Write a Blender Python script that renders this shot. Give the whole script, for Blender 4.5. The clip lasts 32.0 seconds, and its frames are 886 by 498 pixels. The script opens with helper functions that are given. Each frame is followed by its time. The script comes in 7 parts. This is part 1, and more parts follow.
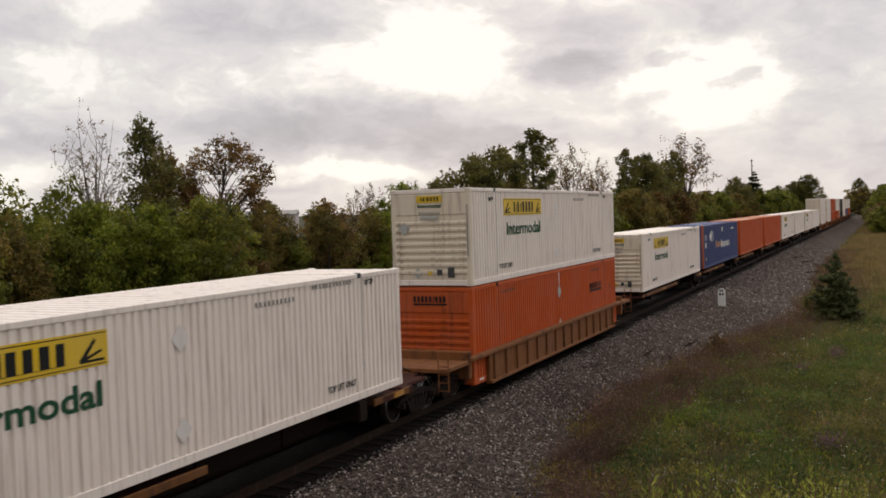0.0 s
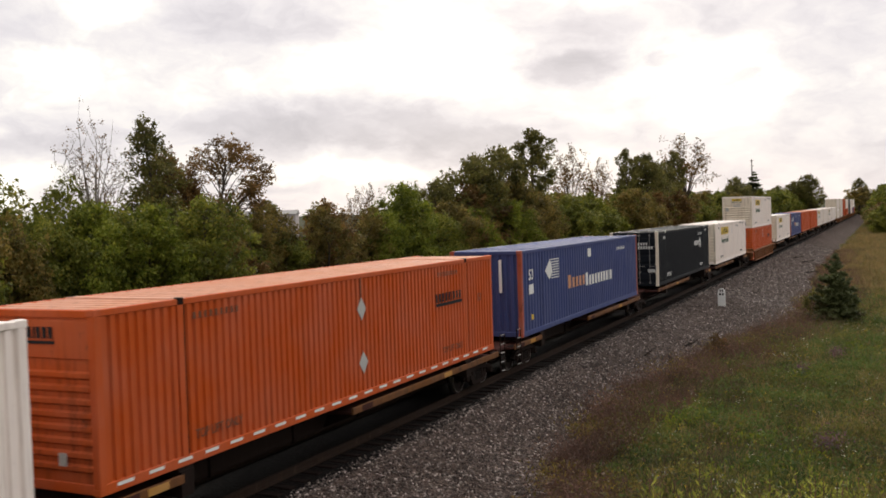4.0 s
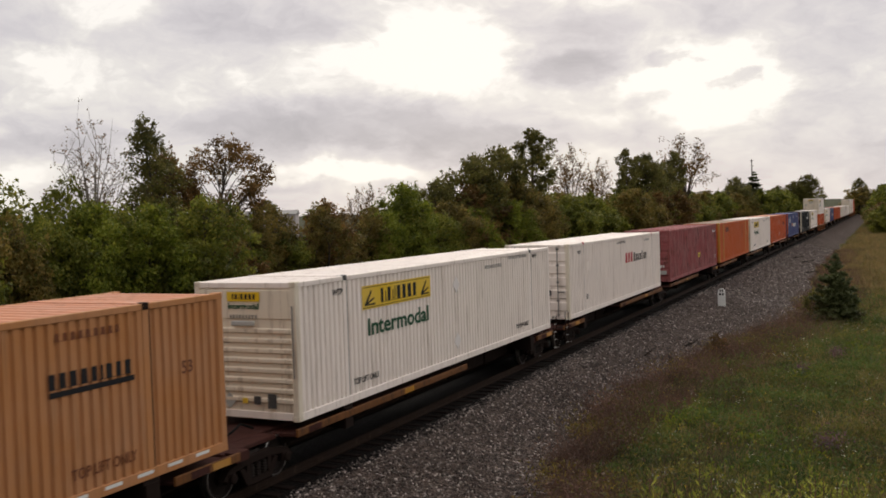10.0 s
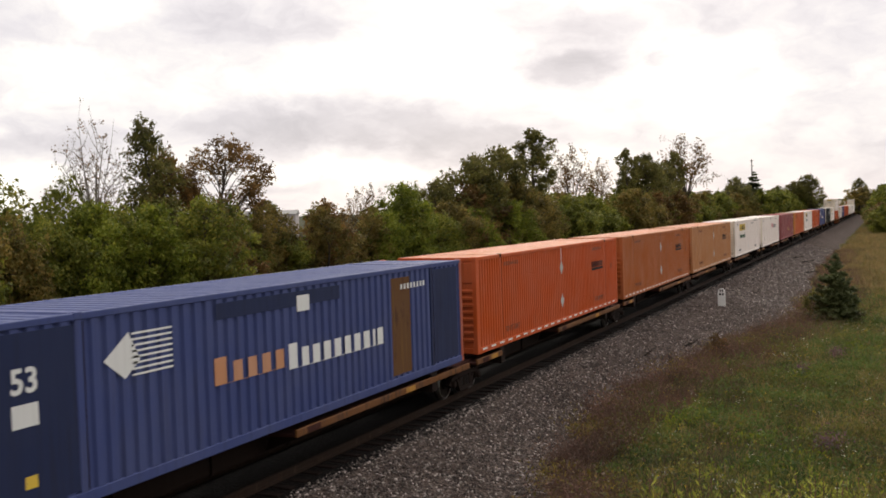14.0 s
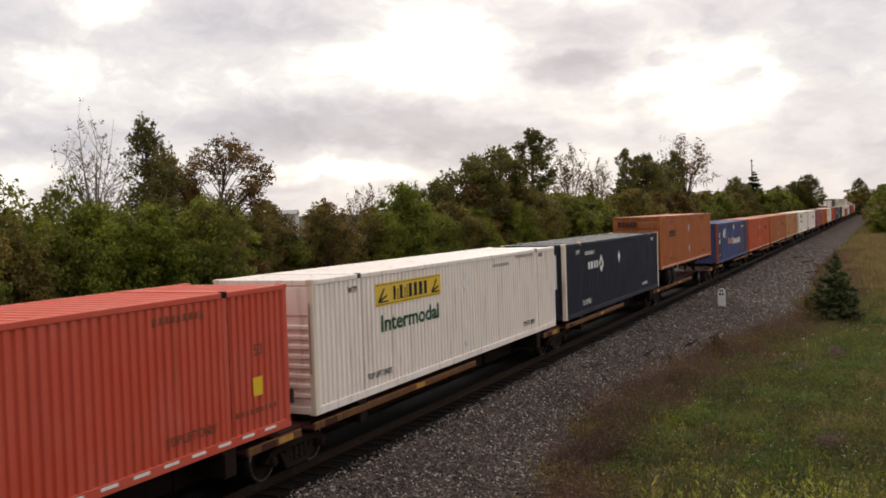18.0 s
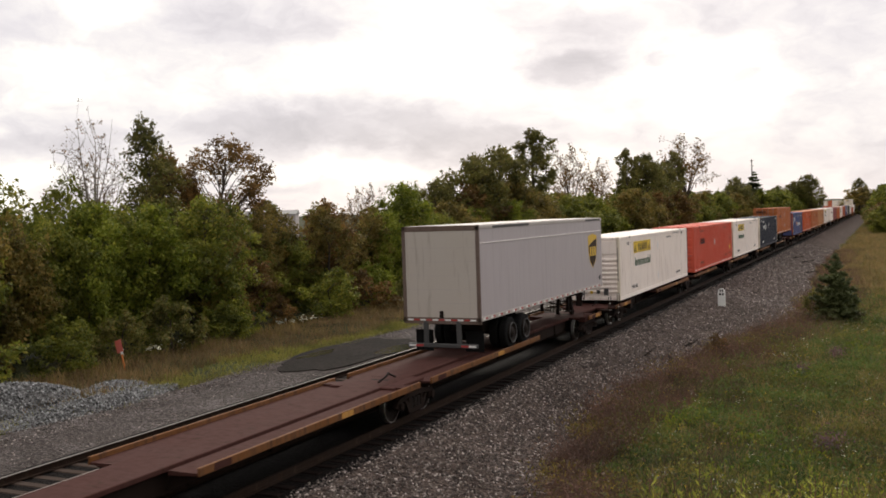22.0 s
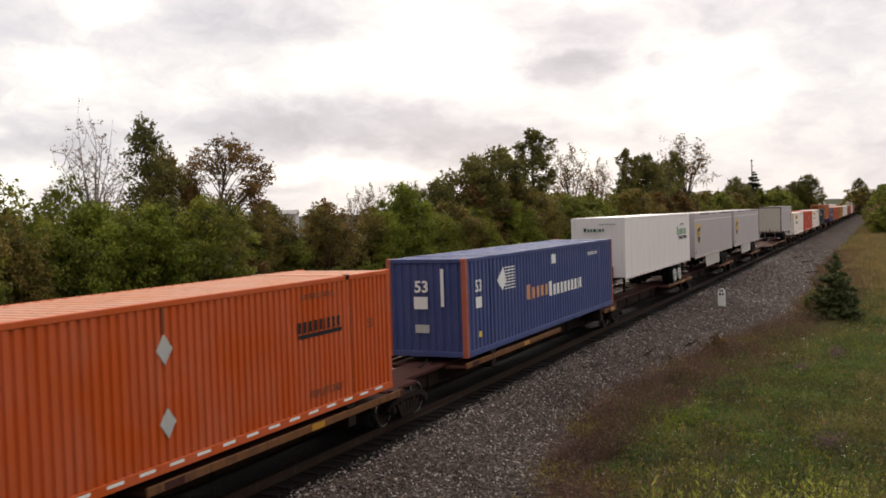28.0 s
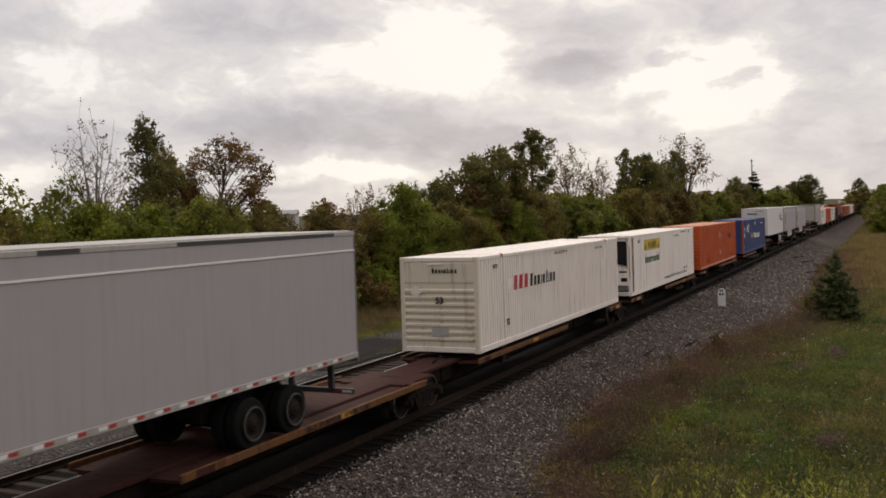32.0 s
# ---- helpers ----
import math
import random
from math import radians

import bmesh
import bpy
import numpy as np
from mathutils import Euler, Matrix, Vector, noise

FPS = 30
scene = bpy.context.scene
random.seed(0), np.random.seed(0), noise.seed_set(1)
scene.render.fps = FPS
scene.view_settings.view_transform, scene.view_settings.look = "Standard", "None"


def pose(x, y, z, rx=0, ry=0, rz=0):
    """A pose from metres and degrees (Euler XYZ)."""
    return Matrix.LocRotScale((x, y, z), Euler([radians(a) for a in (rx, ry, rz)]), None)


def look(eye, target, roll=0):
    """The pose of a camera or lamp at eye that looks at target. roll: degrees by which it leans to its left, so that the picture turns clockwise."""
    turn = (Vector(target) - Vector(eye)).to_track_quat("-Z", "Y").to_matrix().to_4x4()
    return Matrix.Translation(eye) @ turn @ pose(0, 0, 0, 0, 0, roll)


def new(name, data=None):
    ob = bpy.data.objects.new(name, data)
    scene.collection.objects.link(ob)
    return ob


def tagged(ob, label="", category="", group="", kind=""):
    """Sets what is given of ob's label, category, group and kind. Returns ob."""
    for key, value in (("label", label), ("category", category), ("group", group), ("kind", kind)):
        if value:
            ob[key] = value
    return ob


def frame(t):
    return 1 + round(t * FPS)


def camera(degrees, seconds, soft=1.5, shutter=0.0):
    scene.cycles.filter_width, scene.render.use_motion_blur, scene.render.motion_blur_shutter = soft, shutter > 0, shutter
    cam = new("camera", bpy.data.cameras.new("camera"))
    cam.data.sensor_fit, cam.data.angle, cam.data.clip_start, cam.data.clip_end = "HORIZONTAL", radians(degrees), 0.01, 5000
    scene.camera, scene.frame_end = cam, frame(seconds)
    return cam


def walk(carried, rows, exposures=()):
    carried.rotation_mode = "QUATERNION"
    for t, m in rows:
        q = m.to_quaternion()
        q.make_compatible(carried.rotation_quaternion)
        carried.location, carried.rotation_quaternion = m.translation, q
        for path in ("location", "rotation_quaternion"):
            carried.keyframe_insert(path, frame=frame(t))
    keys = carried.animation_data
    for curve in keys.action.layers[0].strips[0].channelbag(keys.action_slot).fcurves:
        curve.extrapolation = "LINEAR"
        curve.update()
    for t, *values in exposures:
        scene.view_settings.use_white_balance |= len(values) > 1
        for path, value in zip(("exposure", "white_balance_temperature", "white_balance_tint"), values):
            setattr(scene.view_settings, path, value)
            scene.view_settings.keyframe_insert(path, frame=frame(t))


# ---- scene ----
# Camera: stands still on the grassy bank beside the line. x: across the track, y: along it, z = 0 at the rail top.
cam = camera(49.98, 32.0, soft=1.75, shutter=0.1)
EYE = Vector((12.26, 0.0, 5.25))
YAW, PITCH, ROLL = radians(25.007), radians(-2.076), -1.832
AIM = EYE + 10 * Vector((-math.sin(YAW) * math.cos(PITCH), math.cos(YAW) * math.cos(PITCH), math.sin(PITCH)))
# The film camera's automatic exposure: seconds, stops, white balance.
EXPOSURES = [(t, stops - 0.06, 7000, 11) for t, stops in (
    (0, -0.38), (1, -0.38), (2, -0.02), (3, 0.05), (6, -0.28), (7, -0.05), (8, -0.1), (9, -0.2), (10, -0.38), (11, -0.33), (12, -0.25), (13, -0.1), (14, 0.02), (17, 0.0),
    (18, -0.2), (19, -0.18), (20, -0.28), (21, -0.4), (22, 0.0), (23, 0.0), (24, -0.12), (25, -0.15), (28, -0.05), (29, -0.12), (30, -0.3), (31, -0.38), (32, -0.45))]
walk(cam, [(0.0, look(EYE, AIM, ROLL)), (32.0, look(EYE, AIM, ROLL))], exposures=EXPOSURES)

# World: broken overcast, the sun behind the clouds ahead of the camera.
SUN_AZ, SUN_EL = radians(-18), radians(24)
SUN_DIR = Vector((math.sin(SUN_AZ) * math.cos(SUN_EL), math.cos(SUN_AZ) * math.cos(SUN_EL), math.sin(SUN_EL)))


def node(tree, kind, **kw):
    n = tree.nodes.new(kind)
    for k, val in kw.items():
        n.inputs[k].default_value = val
    return n


def math_node(tree, op, a, b=None, c=None, clamp=False):
    n = tree.nodes.new("ShaderNodeMath")
    n.operation, n.use_clamp = op, clamp
    for i, val in enumerate((a, b, c)):
        if val is None:
            continue
        if isinstance(val, (int, float)):
            n.inputs[i].default_value = val
        else:
            tree.links.new(val, n.inputs[i])
    return n.outputs[0]


def ramp_node(tree, fac, stops):
    n = tree.nodes.new("ShaderNodeValToRGB")
    el = n.color_ramp.elements
    while len(el) < len(stops):
        el.new(0.5)
    for e, (pos, col) in zip(el, stops):
        e.position, e.color = pos, (*col, 1) if len(col) == 3 else col
    tree.links.new(fac, n.inputs[0])
    return n.outputs[0]


def mix_node(tree, fac, a, b, blend="MIX"):
    n = tree.nodes.new("ShaderNodeMix")
    n.data_type, n.blend_type = "RGBA", blend
    for sock, val in ((n.inputs[0], fac), (n.inputs[6], a), (n.inputs[7], b)):
        if isinstance(val, (int, float)):
            sock.default_value = val
        elif isinstance(val, tuple):
            sock.default_value = (*val, 1)
        else:
            tree.links.new(val, sock)
    return n.outputs[2]


def noise_node(tree, vec, scale, detail=4.0, rough=0.55, out=0):
    n = node(tree, "ShaderNodeTexNoise", Scale=scale, Detail=detail, Roughness=rough)
    tree.links.new(vec, n.inputs["Vector"])
    return n.outputs[out]


def mapped(tree, vec, scale, loc=(0, 0, 0)):
    n = tree.nodes.new("ShaderNodeMapping")
    n.inputs["Scale"].default_value, n.inputs["Location"].default_value = scale, loc
    tree.links.new(vec, n.inputs["Vector"])
    return n.outputs[0]


world = bpy.data.worlds.new("overcast_sky")
scene.world = world
world.use_nodes = True
wt = world.node_tree
wt.nodes.clear()
w_out, w_bg = wt.nodes.new("ShaderNodeOutputWorld"), wt.nodes.new("ShaderNodeBackground")
sky = wt.nodes.new("ShaderNodeTexSky")
sky.sky_type, sky.sun_disc = "NISHITA", False
sky.sun_elevation, sky.sun_rotation = SUN_EL, SUN_AZ
co = wt.nodes.new("ShaderNodeTexCoord").outputs["Generated"]
sep = wt.nodes.new("ShaderNodeSeparateXYZ")
wt.links.new(co, sep.inputs[0])
up = math_node(wt, "MAXIMUM", sep.outputs[2], 0.0)


def squash(vec, k):
    n = wt.nodes.new("ShaderNodeVectorMath")
    n.operation = "MULTIPLY"
    wt.links.new(vec, n.inputs[0])
    n.inputs[1].default_value = (1.0, 1.0, k)
    return n.outputs[0]


cs = squash(co, 2.0)
warp_c = wt.nodes.new("ShaderNodeVectorMath")
warp_c.operation = "MULTIPLY_ADD"
wt.links.new(noise_node(wt, cs, 9.0, 4.0, 0.5, "Color"), warp_c.inputs[0])
warp_c.inputs[1].default_value = (0.2, 0.2, 0.2)
wt.links.new(cs, warp_c.inputs[2])
ragged = warp_c.outputs[0]
big = noise_node(wt, mapped(wt, cs, (1.0, 1.0, 1.0), (1.7, 0.35, 0.4)), 3.2, 3.0, 0.5)
fine = noise_node(wt, mapped(wt, ragged, (1.0, 1.0, 1.0), (4.1, 2.2, 0.0)), 7.5, 9.0, 0.58)
thick = math_node(wt, "ADD", math_node(wt, "MULTIPLY", big, 0.32), math_node(wt, "MULTIPLY", fine, 0.62))
# cloud banks (+) and bright gaps (-): azimuth, height, half width and half height in degrees, weight
BANKS = [(-24.4, 9.5, 5.3, 2.8, -0.15), (-8.5, 6.9, 5.3, 2.8, -0.15), (-46.4, 8.5, 5.5, 2.4, -0.05), (-30.8, 2.7, 8.7, 0.8, -0.14), (-47.3, 2.7, 3.9, 0.7, -0.08), (-17.1, 8.4, 3.8, 1.4, 0.19), (-8.1, 7.1, 1.8, 0.8, 0.17), (-11.0, 8.7, 1.6, 0.6, 0.15), (-32.3, 5.6, 10.9, 1.7, 0.18), (-21.5, 4.5, 6.8, 1.1, 0.12), (-34.8, 11.3, 8.1, 2.0, 0.1), (-13.1, 10.8, 6.4, 1.2, 0.09), (-2.1, 8.0, 3.9, 3.1, 0.07), (-47.8, 10.6, 3.2, 1.2, 0.07), (-48.0, 4.4, 4.2, 1.0, 0.08), (-2.4, 2.9, 4.2, 1.6, 0.05), (-11.6, 4.4, 5.2, 1.0, 0.05)]
wob = wt.nodes.new("ShaderNodeSeparateXYZ")
wt.links.new(noise_node(wt, cs, 13.0, 6.0, 0.6, "Color"), wob.inputs[0])
az_deg = math_node(wt, "MULTIPLY", math_node(wt, "ARCTAN2", sep.outputs[0], sep.outputs[1]), 180 / math.pi)
el_deg = math_node(wt, "MULTIPLY", math_node(wt, "ARCSINE", sep.outputs[2]), 180 / math.pi)
az_deg = math_node(wt, "ADD", az_deg, math_node(wt, "MULTIPLY", math_node(wt, "SUBTRACT", wob.outputs[0], 0.5), 7.0))
el_deg = math_node(wt, "ADD", el_deg, math_node(wt, "MULTIPLY", math_node(wt, "SUBTRACT", wob.outputs[1], 0.5), 3.2))
for az, el, wide, high, weight in BANKS:
    u = math_node(wt, "MULTIPLY", math_node(wt, "SUBTRACT", az_deg, az), 1 / wide)
    v = math_node(wt, "MULTIPLY", math_node(wt, "SUBTRACT", el_deg, el), 1 / high)
    d = math_node(wt, "SQRT", math_node(wt, "ADD", math_node(wt, "MULTIPLY", u, u), math_node(wt, "MULTIPLY", v, v)))
    mr = wt.nodes.new("ShaderNodeMapRange")
    mr.interpolation_type = "SMOOTHSTEP"
    for k, val in (("From Min", 1.2), ("From Max", 0.3), ("To Min", 0.0), ("To Max", weight)):
        mr.inputs[k].default_value = val
    wt.links.new(d, mr.inputs["Value"])
    thick = math_node(wt, "ADD", thick, mr.outputs[0])
cloud = ramp_node(wt, thick, [(0.39, (1.34, 1.34, 1.34)), (0.45, (1.08, 1.08, 1.10)), (0.50, (0.97, 0.965, 1.02)), (0.56, (0.87, 0.865, 0.945)), (0.64, (0.74, 0.735, 0.82)), (0.78, (0.58, 0.58, 0.66))])
# An overcast sky is brighter overhead than at the horizon.
lift = math_node(wt, "ADD", math_node(wt, "MULTIPLY", math_node(wt, "SUBTRACT", up, 0.24), 1.5), 1.0)
lift = math_node(wt, "MAXIMUM", lift, 1.0)
lift_rgb = wt.nodes.new("ShaderNodeCombineColor")
for i in range(3):
    wt.links.new(lift, lift_rgb.inputs[i])
cloud = mix_node(wt, 1.0, cloud, lift_rgb.outputs[0], "MULTIPLY")
# and brighter towards the hidden sun than behind the camera
ahead = wt.nodes.new("ShaderNodeMapRange")
ahead.interpolation_type = "SMOOTHSTEP"
for k, val in (("From Min", -0.75), ("From Max", 0.65), ("To Min", 0.52), ("To Max", 1.0)):
    ahead.inputs[k].default_value = val
wt.links.new(sep.outputs[1], ahead.inputs["Value"])
ahead_rgb = wt.nodes.new("ShaderNodeCombineColor")
for i in range(3):
    wt.links.new(ahead.outputs[0], ahead_rgb.inputs[i])
cloud = mix_node(wt, 1.0, cloud, ahead_rgb.outputs[0], "MULTIPLY")
dim = mix_node(wt, 1.0, sky.outputs[0], (0.1, 0.1, 0.1), "MULTIPLY")
wt.links.new(mix_node(wt, 0.94, dim, cloud), w_bg.inputs[0])
w_bg.inputs[1].default_value = 1.0
wt.links.new(w_bg.outputs[0], w_out.inputs[0])

sun = new("sun", bpy.data.lights.new("sun", "SUN"))
sun.data.energy, sun.data.angle, sun.data.color = 1.15, radians(14), (1.0, 0.95, 0.86)
sun.matrix_world = look((0, 0, 60), Vector((0, 0, 60)) - SUN_DIR)

# ---- materials ----
def material(name):
    m = bpy.data.materials.new(name)
    m.use_nodes = True
    t = m.node_tree
    return m, t, t.nodes["Principled BSDF"]


def coords(t, kind="Object", wobble=True):
    """Object coordinates, shifted by the object's random number so that repeats differ."""
    co = t.nodes.new("ShaderNodeTexCoord").outputs[kind]
    if not wobble:
        return co
    add = t.nodes.new("ShaderNodeVectorMath")
    add.operation = "MULTIPLY_ADD"
    rnd = t.nodes.new("ShaderNodeObjectInfo").outputs["Random"]
    t.links.new(rnd, add.inputs[0])
    add.inputs[1].default_value = (31.0, 17.0, 0.0)
    t.links.new(co, add.inputs[2])
    return add.outputs[0]


def bump(t, bsdf, height, strength=0.3, dist=0.02):
    b = node(t, "ShaderNodeBump", Strength=strength, Distance=dist)
    t.links.new(height, b.inputs["Height"])
    t.links.new(b.outputs[0], bsdf.inputs["Normal"])


def paint(name, rgb, rough=0.45, dirt=0.35, dirt_rgb=(0.09, 0.065, 0.045), fade=0.12, metal=0.0, rust=0.0):
    """Weathered sheet-metal paint: faded patches, rain streaks and grime, with specks of rust."""
    m, t, b = material(name)
    co = coords(t)
    haze = 0.55 * min(1.0, max(rgb) * 2.5)
    pale = tuple(min(1.0, c * (1 - fade) + fade * haze) for c in rgb)
    base = mix_node(t, ramp_node(t, noise_node(t, co, 0.9, 4), [(0.35, (0, 0, 0)), (0.7, (1, 1, 1))]), rgb, pale)
    streak = noise_node(t, mapped(t, co, (3.0, 5.0, 0.28)), 1.6, 6, 0.65)
    grime = ramp_node(t, streak, [(0.52, (0, 0, 0)), (0.8, (dirt, dirt, dirt))])
    col = mix_node(t, grime, base, dirt_rgb)
    speck = ramp_node(t, noise_node(t, co, 14.0, 3), [(0.68, (0, 0, 0)), (0.78, (0.25 * dirt, 0.25 * dirt, 0.25 * dirt))])
    col = mix_node(t, speck, col, dirt_rgb)
    if rust:
        r = ramp_node(t, noise_node(t, mapped(t, co, (1.0, 1.6, 0.5)), 2.4, 7, 0.7), [(0.62 - 0.2 * rust, (0, 0, 0)), (0.74 - 0.15 * rust, (1, 1, 1))])
        col = mix_node(t, r, col, (0.055, 0.026, 0.016) if max(rgb) > 0.06 else (0.026, 0.012, 0.007))
    t.links.new(col, b.inputs["Base Color"])
    t.links.new(ramp_node(t, streak, [(0.3, (rough,) * 3), (0.8, (min(1, rough + 0.25),) * 3)]), b.inputs["Roughness"])
    b.inputs["Metallic"].default_value = metal
    b.inputs["Specular IOR Level"].default_value = 0.2 if max(rgb) > 0.1 else 0.1
    bump(t, b, noise_node(t, co, 6.0, 4), 0.12, 0.01)
    return m


def granular(name, cols, scale, rough=0.95, big=0.25, bump_d=0.03, patch=None):
    """Loose stone or soil: cells of several tones over wide, soft patches."""
    m, t, b = material(name)
    co = coords(t, wobble=False)
    vor = node(t, "ShaderNodeTexVoronoi", Scale=scale)
    t.links.new(co, vor.inputs["Vector"])
    sepc = t.nodes.new("ShaderNodeSeparateColor")
    t.links.new(vor.outputs["Color"], sepc.inputs[0])
    n = len(cols)
    col = ramp_node(t, sepc.outputs[0], [(i / (n - 1), c) for i, c in enumerate(cols)])
    tone = ramp_node(t, noise_node(t, co, big, 5), [(0.3, (0.58, 0.55, 0.53)), (0.7, (1.15, 1.15, 1.15))])
    col = mix_node(t, 1.0, col, tone, "MULTIPLY")
    if patch:
        col = mix_node(t, ramp_node(t, noise_node(t, co, 0.35, 6), [(0.52, (0, 0, 0)), (0.66, (0.8, 0.8, 0.8))]), col, patch)
    t.links.new(col, b.inputs["Base Color"])
    b.inputs["Roughness"].default_value = rough
    b.inputs["Specular IOR Level"].default_value = 0.1
    bump(t, b, vor.outputs["Distance"], 0.8, bump_d)
    return m


def foliage(name, cols, rough=0.6, glow=0.5, spread=0.6):
    """Leaves: each leaf takes its own tone; light passes through a little."""
    m, t, b = material(name)
    rnd = t.nodes.new("ShaderNodeNewGeometry").outputs["Random Per Island"]
    n = len(cols)
    mean = tuple(sum(c[i] for c in cols) / n for i in range(3))
    col = mix_node(t, spread, mean, ramp_node(t, rnd, [(i / (n - 1), c) for i, c in enumerate(cols)]))
    tone = ramp_node(t, noise_node(t, coords(t), 0.55, 3), [(0.34, (0.5, 0.53, 0.5)), (0.66, (1.4, 1.35, 1.15))])
    col = mix_node(t, 1.0, col, tone, "MULTIPLY")
    t.links.new(col, b.inputs["Base Color"])
    b.inputs["Roughness"].default_value = rough
    b.inputs["Specular IOR Level"].default_value = 0.25
    tr = t.nodes.new("ShaderNodeBsdfTranslucent")
    t.links.new(col, tr.inputs["Color"])
    mx = t.nodes.new("ShaderNodeMixShader")
    mx.inputs[0].default_value = glow
    t.links.new(b.outputs[0], mx.inputs[1])
    t.links.new(tr.outputs[0], mx.inputs[2])
    t.links.new(mx.outputs[0], t.nodes["Material Output"].inputs["Surface"])
    return m


WHITE = paint("white_container_paint", (0.88, 0.785, 0.725), 0.45, 0.6, (0.24, 0.15, 0.08), 0.1)
ORANGE = paint("orange_container_paint", (0.50, 0.078, 0.009), 0.5, 0.35, fade=0.06)
TAN = paint("faded_orange_paint", (0.40, 0.108, 0.022), 0.55, 0.35, fade=0.08)
AMBER = paint("amber_plate_paint", (0.46, 0.080, 0.009), 0.5, 0.3, fade=0.04)
CORAL = paint("coral_red_paint", (0.56, 0.08, 0.043), 0.5, 0.3, fade=0.05)
MAROON = paint("worn_maroon_paint", (0.30, 0.076, 0.078), 0.7, 0.55, (0.07, 0.03, 0.026), 0.16, rust=0.45)
BLUE = paint("blue_container_paint", (0.047, 0.065, 0.183), 0.5, 0.4, (0.04, 0.035, 0.035), 0.08)
BLUE_DARK = paint("dark_blue_patch_paint", (0.022, 0.03, 0.075), 0.5, 0.5, (0.03, 0.025, 0.02), 0.05)
BLACK = paint("blue_black_container_paint", (0.008, 0.010, 0.014), 0.45, 0.3, (0.03, 0.026, 0.022), 0.03)
NAVY = paint("navy_container_paint", (0.027, 0.030, 0.045), 0.45, 0.3, (0.06, 0.05, 0.045), 0.04)
POST_RED = paint("orange_red_post_paint", (0.36, 0.075, 0.035), 0.5, 0.5, rust=0.15)
POST_YELLOW = paint("yellow_post_paint", (0.5, 0.24, 0.04), 0.5, 0.5, rust=0.1)
SILVER = paint("silver_trailer_paint", (0.41, 0.365, 0.375), 0.4, 0.22, (0.23, 0.20, 0.195), 0.08, metal=0.1)
TRAILER_WHITE = paint("white_trailer_paint", (0.74, 0.69, 0.67), 0.35, 0.3, (0.27, 0.22, 0.18), 0.08)
CREAM = paint("grey_cream_sheet", (0.44, 0.40, 0.38), 0.5, 0.4)
RAIL_METAL = paint("grey_trailer_rail", (0.20, 0.195, 0.19), 0.45, 0.4, metal=0.3)
DOOR_CREAM = paint("stained_cream_door", (0.50, 0.45, 0.40), 0.5, 0.7, (0.2, 0.15, 0.1), 0.1)
FRAME_RUST = paint("grimy_brown_door_frame", (0.15, 0.105, 0.085), 0.6, 0.6, (0.05, 0.03, 0.02), rust=0.1)
PALE_RAIL = paint("pale_trailer_rail", (0.40, 0.36, 0.33), 0.45, 0.5, (0.16, 0.12, 0.09), metal=0.1)
GREY_STRIP = paint("dark_grey_strip", (0.07, 0.07, 0.07), 0.5, 0.3)
BROWN = paint("oxide_brown_steel", (0.056, 0.021, 0.017), 0.8, 0.6, (0.02, 0.011, 0.009), 0.06, rust=0.25)
# Grimy steel; under the loads its darkness also stands for shade.
BROWN_DARK = paint("grimy_shaded_brown_steel", (0.016, 0.0095, 0.0075), 0.75, 0.5, (0.02, 0.016, 0.013), 0.03)
EDGE = paint("worn_yellow_sill", (0.145, 0.055, 0.014), 0.6, 0.8, (0.05, 0.03, 0.02), 0.06, rust=0.55)
STEEL = paint("dark_running_gear", (0.018, 0.013, 0.011), 0.6, 0.5, (0.03, 0.02, 0.015))
SHINE = paint("polished_wheel_tread", (0.55, 0.54, 0.52), 0.22, 0.1, metal=1.0)
RUNG_WHITE = paint("worn_white_rung_paint", (0.32, 0.30, 0.28), 0.55, 0.6)
RUBBER = paint("tyre_rubber", (0.010, 0.010, 0.010), 0.85, 0.3, (0.025, 0.02, 0.018))
RIM_WHITE = paint("white_wheel_rim", (0.6, 0.6, 0.58), 0.4, 0.4)
REEFER_BLACK = paint("black_cooling_unit", (0.012, 0.012, 0.014), 0.35, 0.2)
YELLOW = paint("yellow_panel", (0.72, 0.47, 0.02), 0.4, 0.15)
SILL_YELLOW = paint("worn_sill_patch", (0.42, 0.19, 0.015), 0.5, 0.6, rust=0.1)
INK_BLACK = paint("black_lettering", (0.018, 0.018, 0.02), 0.5, 0.1)
INK_GREEN = paint("dark_green_lettering", (0.012, 0.075, 0.035), 0.5, 0.1)
INK_RED = paint("red_lettering", (0.45, 0.02, 0.035), 0.45, 0.1)
INK_WHITE = paint("white_lettering", (0.72, 0.72, 0.70), 0.5, 0.15)
INK_PEACH = paint("faded_orange_lettering", (0.52, 0.24, 0.12), 0.5, 0.3)
INK_GREY = paint("faint_grey_lettering", (0.22, 0.21, 0.2), 0.5, 0.3)
INK_BROWN = paint("faint_brown_lettering", (0.16, 0.05, 0.02), 0.5, 0.3)
LEAF_GREEN_INK = paint("bright_green_lettering", (0.03, 0.22, 0.05), 0.45, 0.1)
SHIELD_BROWN = paint("dark_brown_shield", (0.03, 0.014, 0.008), 0.4, 0.1)
SHIELD_GOLD = paint("gold_shield", (0.62, 0.38, 0.03), 0.4, 0.1)
TAPE_RED = paint("red_reflective_tape", (0.4, 0.02, 0.02), 0.4, 0.2)
TAPE_WHITE = paint("white_reflective_tape", (0.75, 0.75, 0.73), 0.4, 0.2)
PLACARD = paint("grey_placard", (0.42, 0.42, 0.40), 0.45, 0.3)
RAIL_STEEL = paint("rusty_rail_side", (0.022, 0.012, 0.008), 0.7, 0.5, rust=0.3)
